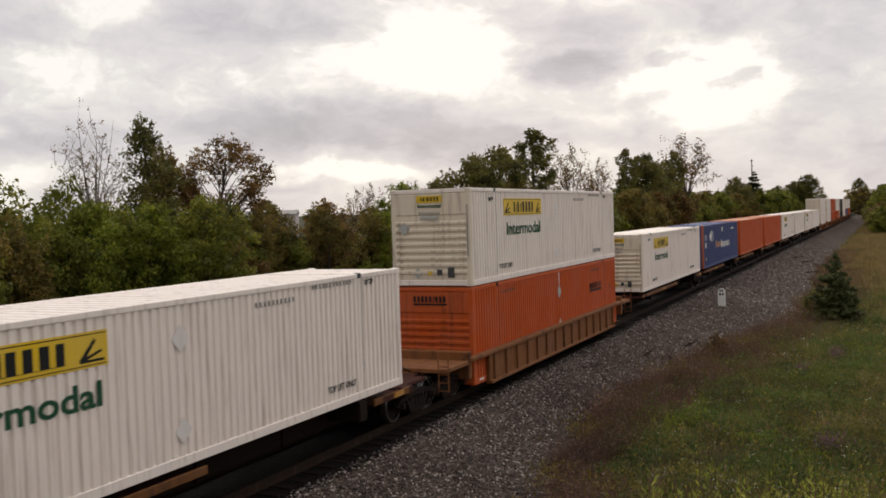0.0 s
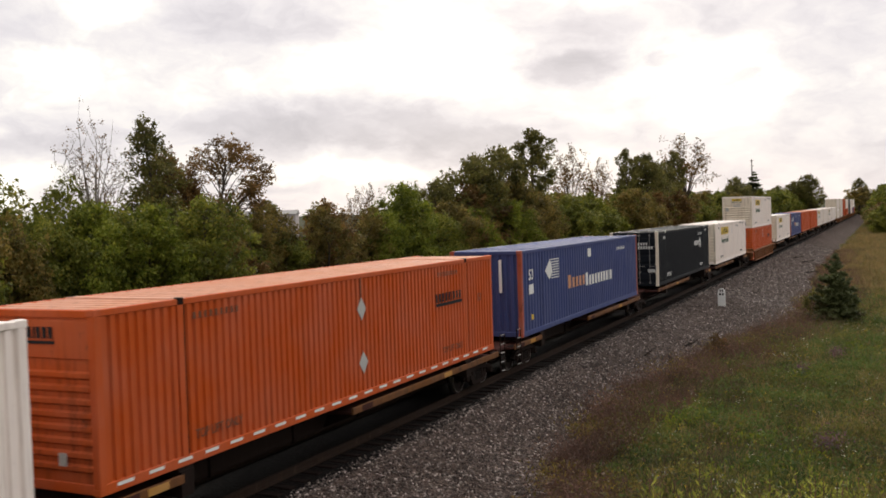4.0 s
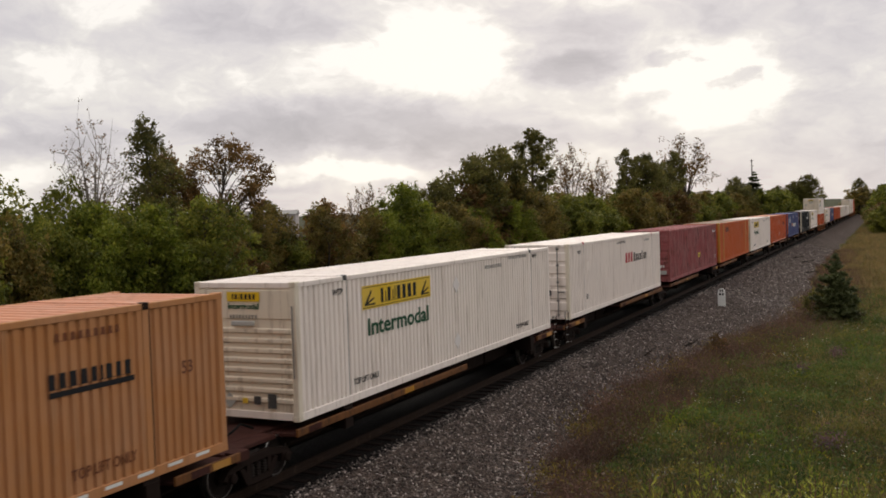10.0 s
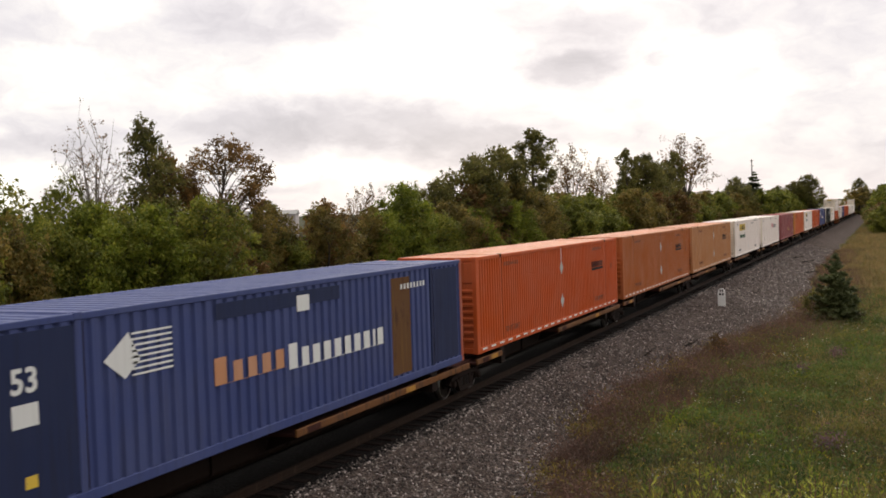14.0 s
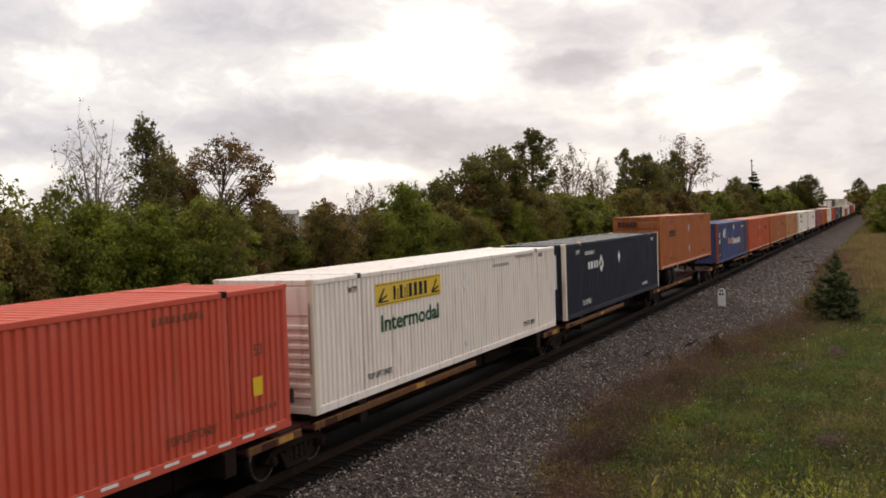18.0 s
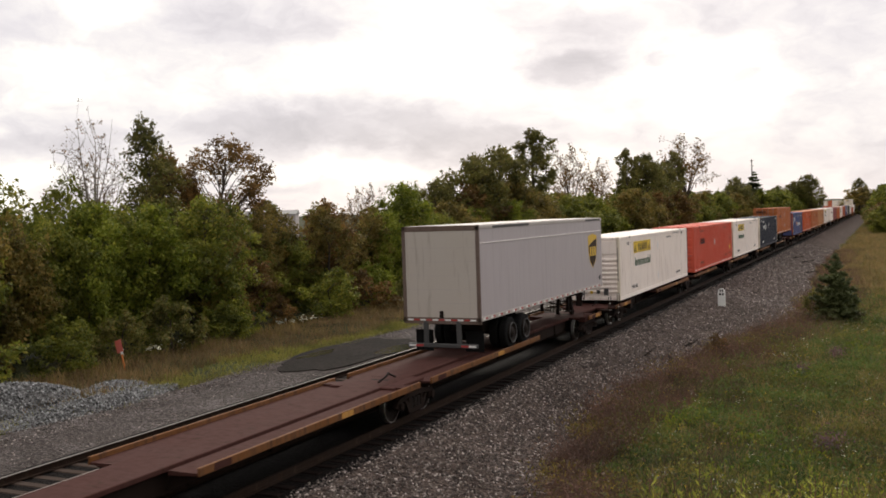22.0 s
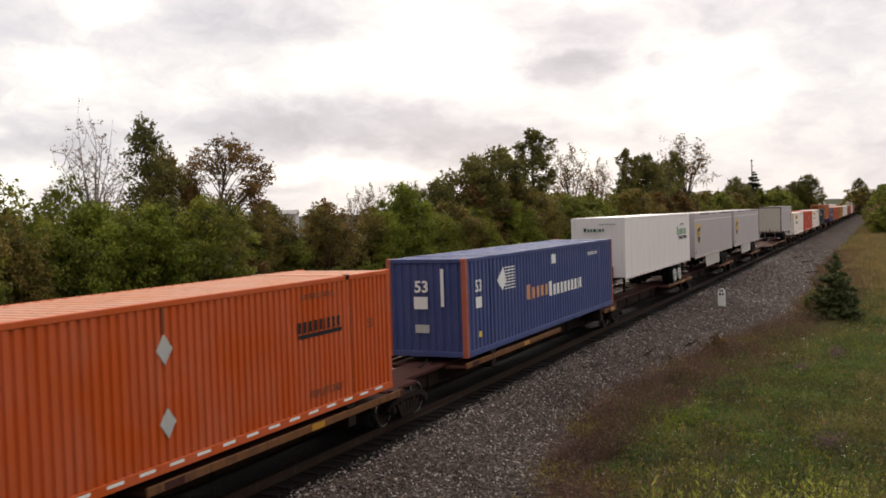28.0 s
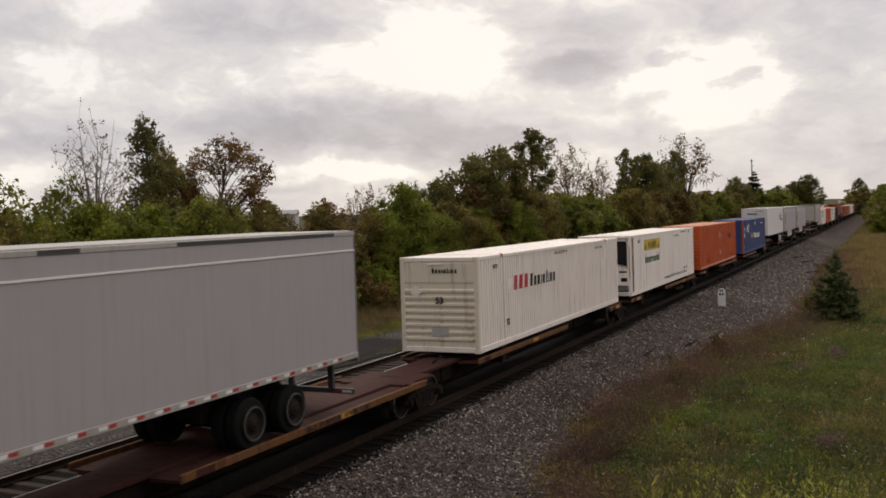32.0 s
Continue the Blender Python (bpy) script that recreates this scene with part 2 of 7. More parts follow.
RAIL_TOP = paint("worn_rail_head", (0.20, 0.18, 0.165), 0.5, 0.4, metal=0.5)
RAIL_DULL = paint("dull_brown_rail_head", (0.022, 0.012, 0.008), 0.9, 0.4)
SIGN_ORANGE = paint("orange_red_sign", (0.52, 0.09, 0.06), 0.5, 0.3)
POST_ORANGE = paint("orange_post", (0.55, 0.16, 0.03), 0.5, 0.3)
POST_WHITE = paint("white_milepost", (0.78, 0.78, 0.76), 0.5, 0.15)

BALLAST = granular("grey_ballast", [(0.0184, 0.01265, 0.01035), (0.0506, 0.03565, 0.0299), (0.0897, 0.0667, 0.05635), (0.1725, 0.1357, 0.1184)], 15.0, bump_d=0.07)
# Oil-dark stone, blackened further: the shade under the train is put into the colour.
BED = granular("oily_shaded_track_bed", [(0.0014, 0.0008, 0.0006), (0.0028, 0.0016, 0.0013), (0.0050, 0.0030, 0.0022)], 15.0, bump_d=0.04)


def pebbles(name, cols):
    m, t, b = material(name)
    rnd = t.nodes.new("ShaderNodeNewGeometry").outputs["Random Per Island"]
    n = len(cols)
    col = ramp_node(t, rnd, [(i / (n - 1), c) for i, c in enumerate(cols)])
    t.links.new(mix_node(t, 0.35, col, noise_node(t, coords(t, wobble=False), 40.0, 3, out="Color"), "MULTIPLY"), b.inputs["Base Color"])
    b.inputs["Roughness"].default_value = 0.85
    return m


STONE = pebbles("ballast_stones", [(0.023, 0.01552, 0.01265), (0.05175, 0.03795, 0.0322), (0.0851, 0.0644, 0.0552), (0.1242, 0.09545, 0.0828), (0.1667, 0.1323, 0.1162), (0.575, 0.4945, 0.4485)])
GRAVEL = granular("grey_gravel_road", [(0.024, 0.019, 0.018), (0.062, 0.053, 0.05), (0.095, 0.082, 0.078), (0.17, 0.15, 0.145)], 17.0, big=0.55, bump_d=0.05, patch=(0.06, 0.05, 0.045))
PINK_GRASS = foliage("pinkish_verge_grass", [(0.11, 0.11, 0.035), (0.19, 0.14, 0.065), (0.26, 0.165, 0.10), (0.22, 0.125, 0.085)], glow=0.3)
SOIL = granular("grass_ground", [(0.02, 0.024, 0.009), (0.04, 0.046, 0.015), (0.06, 0.065, 0.022)], 9.0, big=0.12, bump_d=0.05, patch=(0.03, 0.022, 0.012))
# Near-black ties: the train's shade is mixed into the oily wood colour.
WOOD_OILY_SHADED = paint("oily_shaded_tie", (0.0085, 0.0048, 0.0036), 0.95, 0.6, (0.003, 0.0025, 0.002), 0.02)
WOOD = paint("creosoted_tie", (0.05, 0.034, 0.026), 0.85, 0.6, (0.02, 0.015, 0.012), 0.1)
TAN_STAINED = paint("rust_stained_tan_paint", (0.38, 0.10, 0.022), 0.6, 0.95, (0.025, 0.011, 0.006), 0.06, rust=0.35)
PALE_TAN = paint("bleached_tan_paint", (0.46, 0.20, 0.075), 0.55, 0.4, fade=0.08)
# Paler than the sides: the sky's grazing sheen is painted into the roof colour.
ORANGE_ROOF = paint("sky_sheen_orange_roof", (0.58, 0.24, 0.13), 0.5, 0.5, fade=0.15)
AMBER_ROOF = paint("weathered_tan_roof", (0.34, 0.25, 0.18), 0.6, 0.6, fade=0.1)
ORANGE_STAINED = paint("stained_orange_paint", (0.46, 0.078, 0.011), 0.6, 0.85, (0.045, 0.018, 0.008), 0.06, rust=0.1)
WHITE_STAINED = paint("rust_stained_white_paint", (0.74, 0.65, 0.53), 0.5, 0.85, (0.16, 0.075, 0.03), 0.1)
BARK = paint("grey_brown_bark", (0.07, 0.055, 0.042), 0.9, 0.5, (0.02, 0.016, 0.012), 0.1)
PALE_BARK = paint("pale_bark", (0.20, 0.175, 0.15), 0.9, 0.4, (0.05, 0.04, 0.03), 0.1)

LEAF_GREEN = foliage("green_leaves", [(0.0571, 0.0808, 0.0153), (0.1091, 0.1402, 0.0237), (0.1863, 0.2025, 0.0334), (0.3272, 0.2862, 0.0501)])
LEAF_LIGHT = foliage("light_green_leaves", [(0.0633, 0.0966, 0.0120), (0.1265, 0.1691, 0.0200), (0.2024, 0.2352, 0.0310), (0.3162, 0.3014, 0.0460)])
LEAF_OLIVE = foliage("olive_leaves", [(0.0835, 0.0838, 0.0232), (0.1437, 0.1278, 0.0341), (0.2395, 0.1783, 0.0491), (0.3106, 0.1996, 0.0656)])
LEAF_DARK = foliage("dark_green_leaves", [(0.0608, 0.0770, 0.0215), (0.1048, 0.1176, 0.0316), (0.1724, 0.1583, 0.0460), (0.2535, 0.1862, 0.0604)])
LEAF_BROWN = foliage("browning_leaves", [(0.0750, 0.0564, 0.0198), (0.1350, 0.0864, 0.0286), (0.1988, 0.1140, 0.0385), (0.2700, 0.1332, 0.0495)])
NEEDLE = foliage("spruce_needles", [(0.0424, 0.0594, 0.0261), (0.0757, 0.0942, 0.0404), (0.1272, 0.1361, 0.0569)], glow=0.12)
GRASS = foliage("meadow_grass", [(0.0575, 0.0794, 0.0315), (0.1087, 0.1323, 0.0506), (0.1727, 0.1832, 0.0698), (0.2686, 0.2290, 0.1013), (0.4604, 0.2748, 0.1800)], glow=0.3, spread=0.8)
VERGE = foliage("yellow_green_verge_grass", [(0.12, 0.14, 0.03), (0.19, 0.20, 0.045), (0.27, 0.26, 0.07), (0.30, 0.23, 0.10)], glow=0.3)
STRAW = foliage("dry_pale_grass", [(0.1320, 0.1365, 0.0315), (0.2420, 0.1890, 0.0630), (0.3410, 0.2205, 0.1155), (0.2860, 0.1575, 0.1050)], glow=0.3)
MEADOW_LEAF = foliage("meadow_weed_leaves", [(0.0402, 0.0728, 0.0192), (0.0688, 0.1144, 0.0298), (0.1033, 0.1560, 0.0405), (0.1492, 0.1872, 0.0533)], glow=0.4)
WILLOW = foliage("yellow_green_leaves", [(0.14, 0.19, 0.03), (0.25, 0.28, 0.05), (0.40, 0.37, 0.08)], glow=0.4)
WEED = foliage("dry_brown_weeds", [(0.075, 0.040, 0.036), (0.135, 0.072, 0.064), (0.21, 0.115, 0.10), (0.11, 0.08, 0.045)], glow=0.25)
BLOOM_WHITE = foliage("white_blooms", [(0.5, 0.5, 0.45), (0.7, 0.7, 0.64)], glow=0.2)
BLOOM_YELLOW = foliage("yellow_blooms", [(0.45, 0.32, 0.02), (0.6, 0.45, 0.05)], glow=0.2)
BLOOM_PURPLE = foliage("dusty_purple_blooms", [(0.13, 0.06, 0.10), (0.22, 0.12, 0.17)], glow=0.2)

WATER, wtree, wb = material("puddle_water")
wb.inputs["Base Color"].default_value = (0.03, 0.028, 0.024, 1)
wb.inputs["Roughness"].default_value = 0.02
bump(wtree, wb, noise_node(wtree, coords(wtree), 5.0, 4), 0.35, 0.05)
MUD = granular("wet_dark_soil", [(0.006, 0.0045, 0.004), (0.013, 0.010, 0.008), (0.024, 0.018, 0.016)], 14.0, rough=0.95, bump_d=0.03)


# ---- mesh helpers ----
class Shape:
    """Collects vertices and faces, then becomes one mesh."""

    def __init__(self):
        self.v, self.f = [], []

    def add(self, verts, faces):
        n = len(self.v)
        self.v += [tuple(a) for a in verts]
        self.f += [tuple(n + i for i in f) for f in faces]
        return self

    def box(self, x0, y0, z0, x1, y1, z1, c=0.0):
        """A box with chamfered edges."""
        if c <= 0:
            vs = [(x, y, z) for x in (x0, x1) for y in (y0, y1) for z in (z0, z1)]
            return self.add(vs, [(0, 1, 3, 2), (4, 6, 7, 5), (0, 4, 5, 1), (2, 3, 7, 6), (0, 2, 6, 4), (1, 5, 7, 3)])
        c = min(c, (x1 - x0) * 0.45, (y1 - y0) * 0.45, (z1 - z0) * 0.45)
        vs, idx = [], {}
        for i, x in enumerate((x0, x1)):
            for j, y in enumerate((y0, y1)):
                for k, z in enumerate((z0, z1)):
                    xi, yi, zi = x + (c if i == 0 else -c), y + (c if j == 0 else -c), z + (c if k == 0 else -c)
                    for a, p in enumerate(((x, yi, zi), (xi, y, zi), (xi, yi, z))):
                        idx[i, j, k, a] = len(vs)
                        vs.append(p)
        fs = []
        for i in (0, 1):
            fs.append([idx[i, 0, 0, 0], idx[i, 0, 1, 0], idx[i, 1, 1, 0], idx[i, 1, 0, 0]])
            fs.append([idx[0, i, 0, 1], idx[1, i, 0, 1], idx[1, i, 1, 1], idx[0, i, 1, 1]])
            fs.append([idx[0, 0, i, 2], idx[0, 1, i, 2], idx[1, 1, i, 2], idx[1, 0, i, 2]])
            for j in (0, 1):
                fs.append([idx[i, j, 0, 0], idx[i, j, 1, 0], idx[i, j, 1, 1], idx[i, j, 0, 1]])
                fs.append([idx[i, 0, j, 0], idx[i, 1, j, 0], idx[i, 1, j, 2], idx[i, 0, j, 2]])
                fs.append([idx[0, i, j, 1], idx[1, i, j, 1], idx[1, i, j, 2], idx[0, i, j, 2]])
                for k in (0, 1):
                    fs.append([idx[i, j, k, 0], idx[i, j, k, 1], idx[i, j, k, 2]])
        return self.add(vs, fs)

    def prism(self, pts, axis, a, b):
        """A closed outline, drawn out along an axis from a to b."""
        n = len(pts)

        def place(p, d):
            return {"x": (d, p[0], p[1]), "y": (p[0], d, p[1]), "z": (p[0], p[1], d)}[axis]

        vs = [place(p, a) for p in pts] + [place(p, b) for p in pts]
        fs = [(i, (i + 1) % n, n + (i + 1) % n, n + i) for i in range(n)] + [tuple(range(n)), tuple(range(n, 2 * n))]
        return self.add(vs, fs)

    def tube(self, p0, p1, r0, r1=None, n=8, caps=True):
        r1 = r0 if r1 is None else r1
        p0, p1 = Vector(p0), Vector(p1)
        d = (p1 - p0).normalized()
        s = d.orthogonal().normalized()
        q = d.cross(s)
        vs = []
        for p, r in ((p0, r0), (p1, r1)):
            vs += [p + r * (math.cos(2 * math.pi * i / n) * s + math.sin(2 * math.pi * i / n) * q) for i in range(n)]
        fs = [(i, (i + 1) % n, n + (i + 1) % n, n + i) for i in range(n)]
        if caps:
            fs += [tuple(range(n)), tuple(range(n, 2 * n))]
        return self.add(vs, fs)

    def pipe(self, pts, r0, r1=None, n=6):
        """A bent, tapering tube through the points, in one piece."""
        r1 = r0 if r1 is None else r1
        pts = [Vector(p) for p in pts]
        k, vs = len(pts), []
        for j, p in enumerate(pts):
            d = (pts[min(j + 1, k - 1)] - pts[max(j - 1, 0)]).normalized()
            s = d.cross(Vector((0.31, 0.95, 0.05))).normalized()
            q = d.cross(s)
            r = r0 + (r1 - r0) * j / (k - 1)
            vs += [p + r * (math.cos(2 * math.pi * i / n) * s + math.sin(2 * math.pi * i / n) * q) for i in range(n)]
        fs = [(j * n + i, j * n + (i + 1) % n, (j + 1) * n + (i + 1) % n, (j + 1) * n + i) for j in range(k - 1) for i in range(n)]
        return self.add(vs, fs + [tuple(range(n)), tuple(range((k - 1) * n, k * n))])

    def lathe(self, outline, n=20, centre=(0, 0, 0), caps=True):
        """Rings round the x axis; outline is (x, radius)."""
        vs, k = [], len(outline)
        for x, r in outline:
            vs += [(centre[0] + x, centre[1] + r * math.cos(2 * math.pi * i / n), centre[2] + r * math.sin(2 * math.pi * i / n)) for i in range(n)]
        fs = [(j * n + i, j * n + (i + 1) % n, (j + 1) * n + (i + 1) % n, (j + 1) * n + i) for j in range(k - 1) for i in range(n)]
        return self.add(vs, fs + ([tuple(range(n)), tuple(range((k - 1) * n, k * n))] if caps else []))

    def turned(self):
        """The same shape standing up: x becomes z."""
        self.v = [(-z, y, x) for x, y, z in self.v]
        return self

    def mesh(self, name):
        me = bpy.data.meshes.new(name)
        me.from_pydata(self.v, [], self.f)
        bm = bmesh.new()
        bm.from_mesh(me)
        bmesh.ops.recalc_face_normals(bm, faces=bm.faces)
        bm.to_mesh(me)
        bm.free()
        return me


MESHES = {}


def part(name, shape, mat, parent, label="", at=None, key=None):
    """One mesh object under a thing or a part. With a key, alike pieces share their mesh."""
    full = (key, mat.name) if key else None
    if full and full in MESHES:
        me = MESHES[full]
    else:
        if callable(shape):
            shape = shape()
        me = shape.mesh(name) if isinstance(shape, Shape) else shape
        if not me.materials:
            me.materials.append(mat)
        if full:
            MESHES[full] = me
    ob = new(name, me)
    ob.parent = parent
    if at is not None:
        ob.matrix_basis = at
    if label:
        tagged(ob, label)
    return ob


def thing(name, label, category, group="", at=None, kind=""):
    ob = new(name)
    if at is not None:
        ob.matrix_basis = at
    return tagged(ob, label, category, group, kind)


def words_mesh(text, height, bold=0.0, width=None):
    """Lettering in the built-in font, in the plane y (reading direction), z (up), 4 mm proud of x = 0."""
    cu = bpy.data.curves.new("lettering", "FONT")
    cu.body, cu.size, cu.extrude, cu.offset, cu.resolution_u = text, height / 0.72, 0.002, bold, 3
    tmp = new("lettering", cu)
    bpy.context.view_layer.update()
    me = bpy.data.meshes.new_from_object(tmp.evaluated_get(bpy.context.evaluated_depsgraph_get()))
    bpy.data.objects.remove(tmp)
    bpy.data.curves.remove(cu)
    xs = [v.co.x for v in me.vertices]
    k = width / (max(xs) - min(xs)) if width else 1.0
    x0 = min(xs)
    for v in me.vertices:
        v.co = (v.co.z + 0.004, (v.co.x - x0) * k, v.co.y)
    me.update()
    return me


# ---- the train's way ----
SPEED_TIMES = (0, 4, 8, 12, 16, 20, 24, 28, 32)
SPEEDS = (16.19, 16.05, 15.76, 15.68, 15.43, 15.27, 15.27, 14.75, 14.72)
BEND, RADIUS = 385.0, 1300.0


def gone(t):
    """Metres run since the start, t seconds in."""
    s = 0.0
    for (t0, t1), (v0, v1) in zip(zip(SPEED_TIMES, SPEED_TIMES[1:]), zip(SPEEDS, SPEEDS[1:])):
        d = min(max(t - t0, 0.0), t1 - t0)
        s += v0 * d + (v1 - v0) * d * d / (2 * (t1 - t0))
    return s


def track_at(s):
    """Place and heading on the line: straight, then a long bend to the left."""
    if s <= BEND:
        return 0.0, s, 0.0
    a = (s - BEND) / RADIUS
    return -RADIUS * (1 - math.cos(a)), BEND + RADIUS * math.sin(a), a


def track_pose(s, z=0.0):
    x, y, a = track_at(s)
    return pose(x, y, z, 0, 0, math.degrees(a))


MOVERS, WHEELS = [], []


def rides(ob, s0, z=0.0):
    """Let a thing run with the train; s0 is its place along the line at the start."""
    ob.matrix_basis = track_pose(s0, z)
    MOVERS.append((ob, s0, z))
    return ob


# ---- ground and line ----
def smooth(a, b, x):
    u = min(max((x - a) / (b - a), 0.0), 1.0)
    return u * u * (3 - 2 * u)


def toe(y):
    """Where the ballast ends on the camera's side."""
    return 4.5 + 1.2 * (1 - smooth(17, 26, y)) + 3.4 * smooth(33, 58, y) - 1.4 * smooth(62, 96, y) + 0.22 * math.sin(y * 0.37) + 0.15 * math.sin(y * 1.1)


def bend_x(y):
    """The line's sideways place at y."""
    return 0.0 if y <= BEND else -RADIUS * (1 - math.sqrt(max(0.0, 1 - min(0.9, (y - BEND) / RADIUS) ** 2)))


def ground_z(x, y):
    x = x - bend_x(y)
    z = -0.55 - 0.6 * smooth(-4.0, 6.0, x)
    z += 4.3 * smooth(6.5, 13.5, x) * (1 - smooth(2.0, 21.0, y))
    z += 0.5 * smooth(9, 40, x) * smooth(20, 60, y) + 0.35 * smooth(9.5, 15, -x)
    z += 0.10 * noise.noise(Vector((x * 0.3, y * 0.3, 0))) * smooth(6, 9, abs(x))
    far = smooth(300, 2500, math.hypot(x, y))
    return z + 16.0 * far * (0.6 + 0.4 * math.sin(x * 0.004))


def spread(edges, steps):
    out = [edges[0]]
    for (a, b), n in zip(zip(edges, edges[1:]), steps):
        out += [a + (b - a) * (i + 1) / n for i in range(n)]
    return out


def sheet(name, xs, ys, height, mat, label):
    vs = [(x, y, height(x, y)) for y in ys for x in xs]
    n = len(xs)
    fs = [(j * n + i, j * n + i + 1, (j + 1) * n + i + 1, (j + 1) * n + i) for j in range(len(ys) - 1) for i in range(n - 1)]
    me = bpy.data.meshes.new(name)
    me.from_pydata(vs, [], fs)
    me.materials.append(mat)
    me.polygons.foreach_set("use_smooth", [True] * len(fs))
    return tagged(new(name, me), label, "ground", kind="structure")


XS = spread([-3000, -600, -120, -30, 30, 120, 600, 3000], [6, 12, 18, 80, 18, 12, 6])
YS = spread([-400, -20, 80, 400, 1200, 4000], [10, 130, 80, 40, 14])
sheet("ground", XS, YS, ground_z, SOIL, "grassy ground with brown patches beside the railway")


def band(name, profile, y0, y1, step, mat, label, category="ballast", wave=None):
    """A cross-section of (x, z) swept along the line."""
    n = int((y1 - y0) / step)
    vs, fs, k = [], [], len(profile)
    for j in range(n + 1):
        y = y0 + (y1 - y0) * j / n
        bx = bend_x(y)
        for x, z in profile:
            xx, zz = wave(x, y, z) if wave else (x, z)
            vs.append((bx + xx, y, zz))
    for j in range(n):
        fs += [(j * k + i, j * k + i + 1, (j + 1) * k + i + 1, (j + 1) * k + i) for i in range(k - 1)]
    me = bpy.data.meshes.new(name)
    me.from_pydata(vs, [], fs)
    me.materials.append(mat)
    me.polygons.foreach_set("use_smooth", [True] * len(fs))
    return tagged(new(name, me), label, category, kind="structure")


def ballast_wave(x, y, z):
    if x > 2.2:
        u = (x - 2.2) / 3.4
        x = 2.2 + u * (toe(y) - 2.2)
        z = -0.24 - 0.95 * u ** 1.15
    return x, z + 0.035 * noise.noise(Vector((x * 1.3, y * 1.3, 3))) * (1 if x > 1.6 else 0.4)


band("ballast_shoulder", [(1.72, -0.235), (1.95, -0.22), (2.2, -0.24), (2.7, 0), (3.3, 0), (3.9, 0), (4.5, 0), (5.1, 0), (5.6, 0), (5.75, 0)], -30, 620, 0.5, BALLAST,
     "grey crushed-stone ballast shoulder sloping down to the weeds", wave=ballast_wave)
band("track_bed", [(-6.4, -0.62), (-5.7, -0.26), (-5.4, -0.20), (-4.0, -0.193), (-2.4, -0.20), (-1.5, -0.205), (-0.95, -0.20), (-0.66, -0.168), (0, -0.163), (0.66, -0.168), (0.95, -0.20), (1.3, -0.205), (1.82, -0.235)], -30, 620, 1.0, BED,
     "oily ballast between and under the rails, coloured near-black for the train's shade", wave=lambda x, y, z: (x, z + 0.015 * noise.noise(Vector((x, y, 9)))))
band("gravel_road", [(-10.4, -0.56), (-9.9, -0.45), (-8.0, -0.42), (-6.3, -0.43), (-5.6, -0.34)], -30, 380, 1.0, GRAVEL,
     "packed grey gravel service road beside the second track", "road",
     wave=lambda x, y, z: (x + (0.45 * noise.noise(Vector((0, y * 0.25, 1))) if x < -9 else 0), z + 0.02 * noise.noise(Vector((x, y * 0.6, 5)))))


def rail_profile():
    return [(-0.075, -0.17), (0.075, -0.17), (0.075, -0.155), (0.012, -0.14), (0.012, -0.045), (0.036, -0.035), (0.036, -0.004),
            (-0.036, -0.004), (-0.036, -0.035), (-0.012, -0.045), (-0.012, -0.14), (-0.075, -0.155)]


def rail_line(x0, y0, y1):
    s, ys = Shape(), [y0, 60, 200, BEND] + [BEND + 20 * i for i in range(1, int((y1 - BEND) / 20) + 1)]
    prof = rail_profile()
    for a, b in zip(ys, ys[1:]):
        n = len(prof)
        s.add([(bend_x(a) + x0 + x, a, z) for x, z in prof] + [(bend_x(b) + x0 + x, b, z) for x, z in prof],
              [(i, (i + 1) % n, n + (i + 1) % n, n + i) for i in range(n)])
    return s


def head_line(x0, y0, y1):
    s, ys = Shape(), [y0, 60, 200, BEND] + [BEND + 20 * i for i in range(1, int((y1 - BEND) / 20) + 1)]
    for a, b in zip(ys, ys[1:]):
        pa, pb = bend_x(a) + x0, bend_x(b) + x0
        s.add([(pa - 0.034, a, -0.006), (pa + 0.034, a, -0.006), (pa + 0.034, a, 0.0), (pa - 0.034, a, 0.0),
               (pb - 0.034, b, -0.006), (pb + 0.034, b, -0.006), (pb + 0.034, b, 0.0), (pb - 0.034, b, 0.0)],
              [(0, 1, 5, 4), (1, 2, 6, 5), (2, 3, 7, 6), (3, 0, 4, 7)])
    return s


def tie_shape():
    return Shape().box(-1.3, -0.115, -0.36, 1.3, 0.115, -0.18, 0.02)


TRACKS = []
for centre, label in ((0.0, "main railway track with rusty rails on dark ties"), (-3.96, "second railway track with worn rails on weathered ties")):
    trk = thing("railway_track", label, "track", "railway tracks", kind="structure")
    for side in (-1, 1):
        rail = part("rail", rail_line(centre + side * 0.755, -30, 600), RAIL_STEEL, trk)
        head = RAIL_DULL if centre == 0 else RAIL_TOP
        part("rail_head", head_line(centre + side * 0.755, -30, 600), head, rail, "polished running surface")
    TRACKS.append((trk, centre))

# Wet dark soil with shallow puddles on the gravel road.
def patch_of(cx, cy, rx, ry, z, seed, name, mat, label, category):
    ring = []
    for i in range(40):
        a = i * math.pi / 20
        k = 1 + 0.3 * noise.noise(Vector((1.6 * math.cos(a), 1.6 * math.sin(a), seed))) + 0.1 * noise.noise(Vector((5 * math.cos(a), 5 * math.sin(a), seed)))
        ring.append((cx + rx * k * math.cos(a), cy + ry * k * math.sin(a), z))
    me = Shape().add(ring + [(x, y, z - 0.035) for x, y, _ in ring], [tuple(range(40))] + [(i, (i + 1) % 40, 40 + (i + 1) % 40, 40 + i) for i in range(40)]).mesh(name)
    me.materials.append(mat)
    return tagged(new(name, me), label, category, kind="structure")


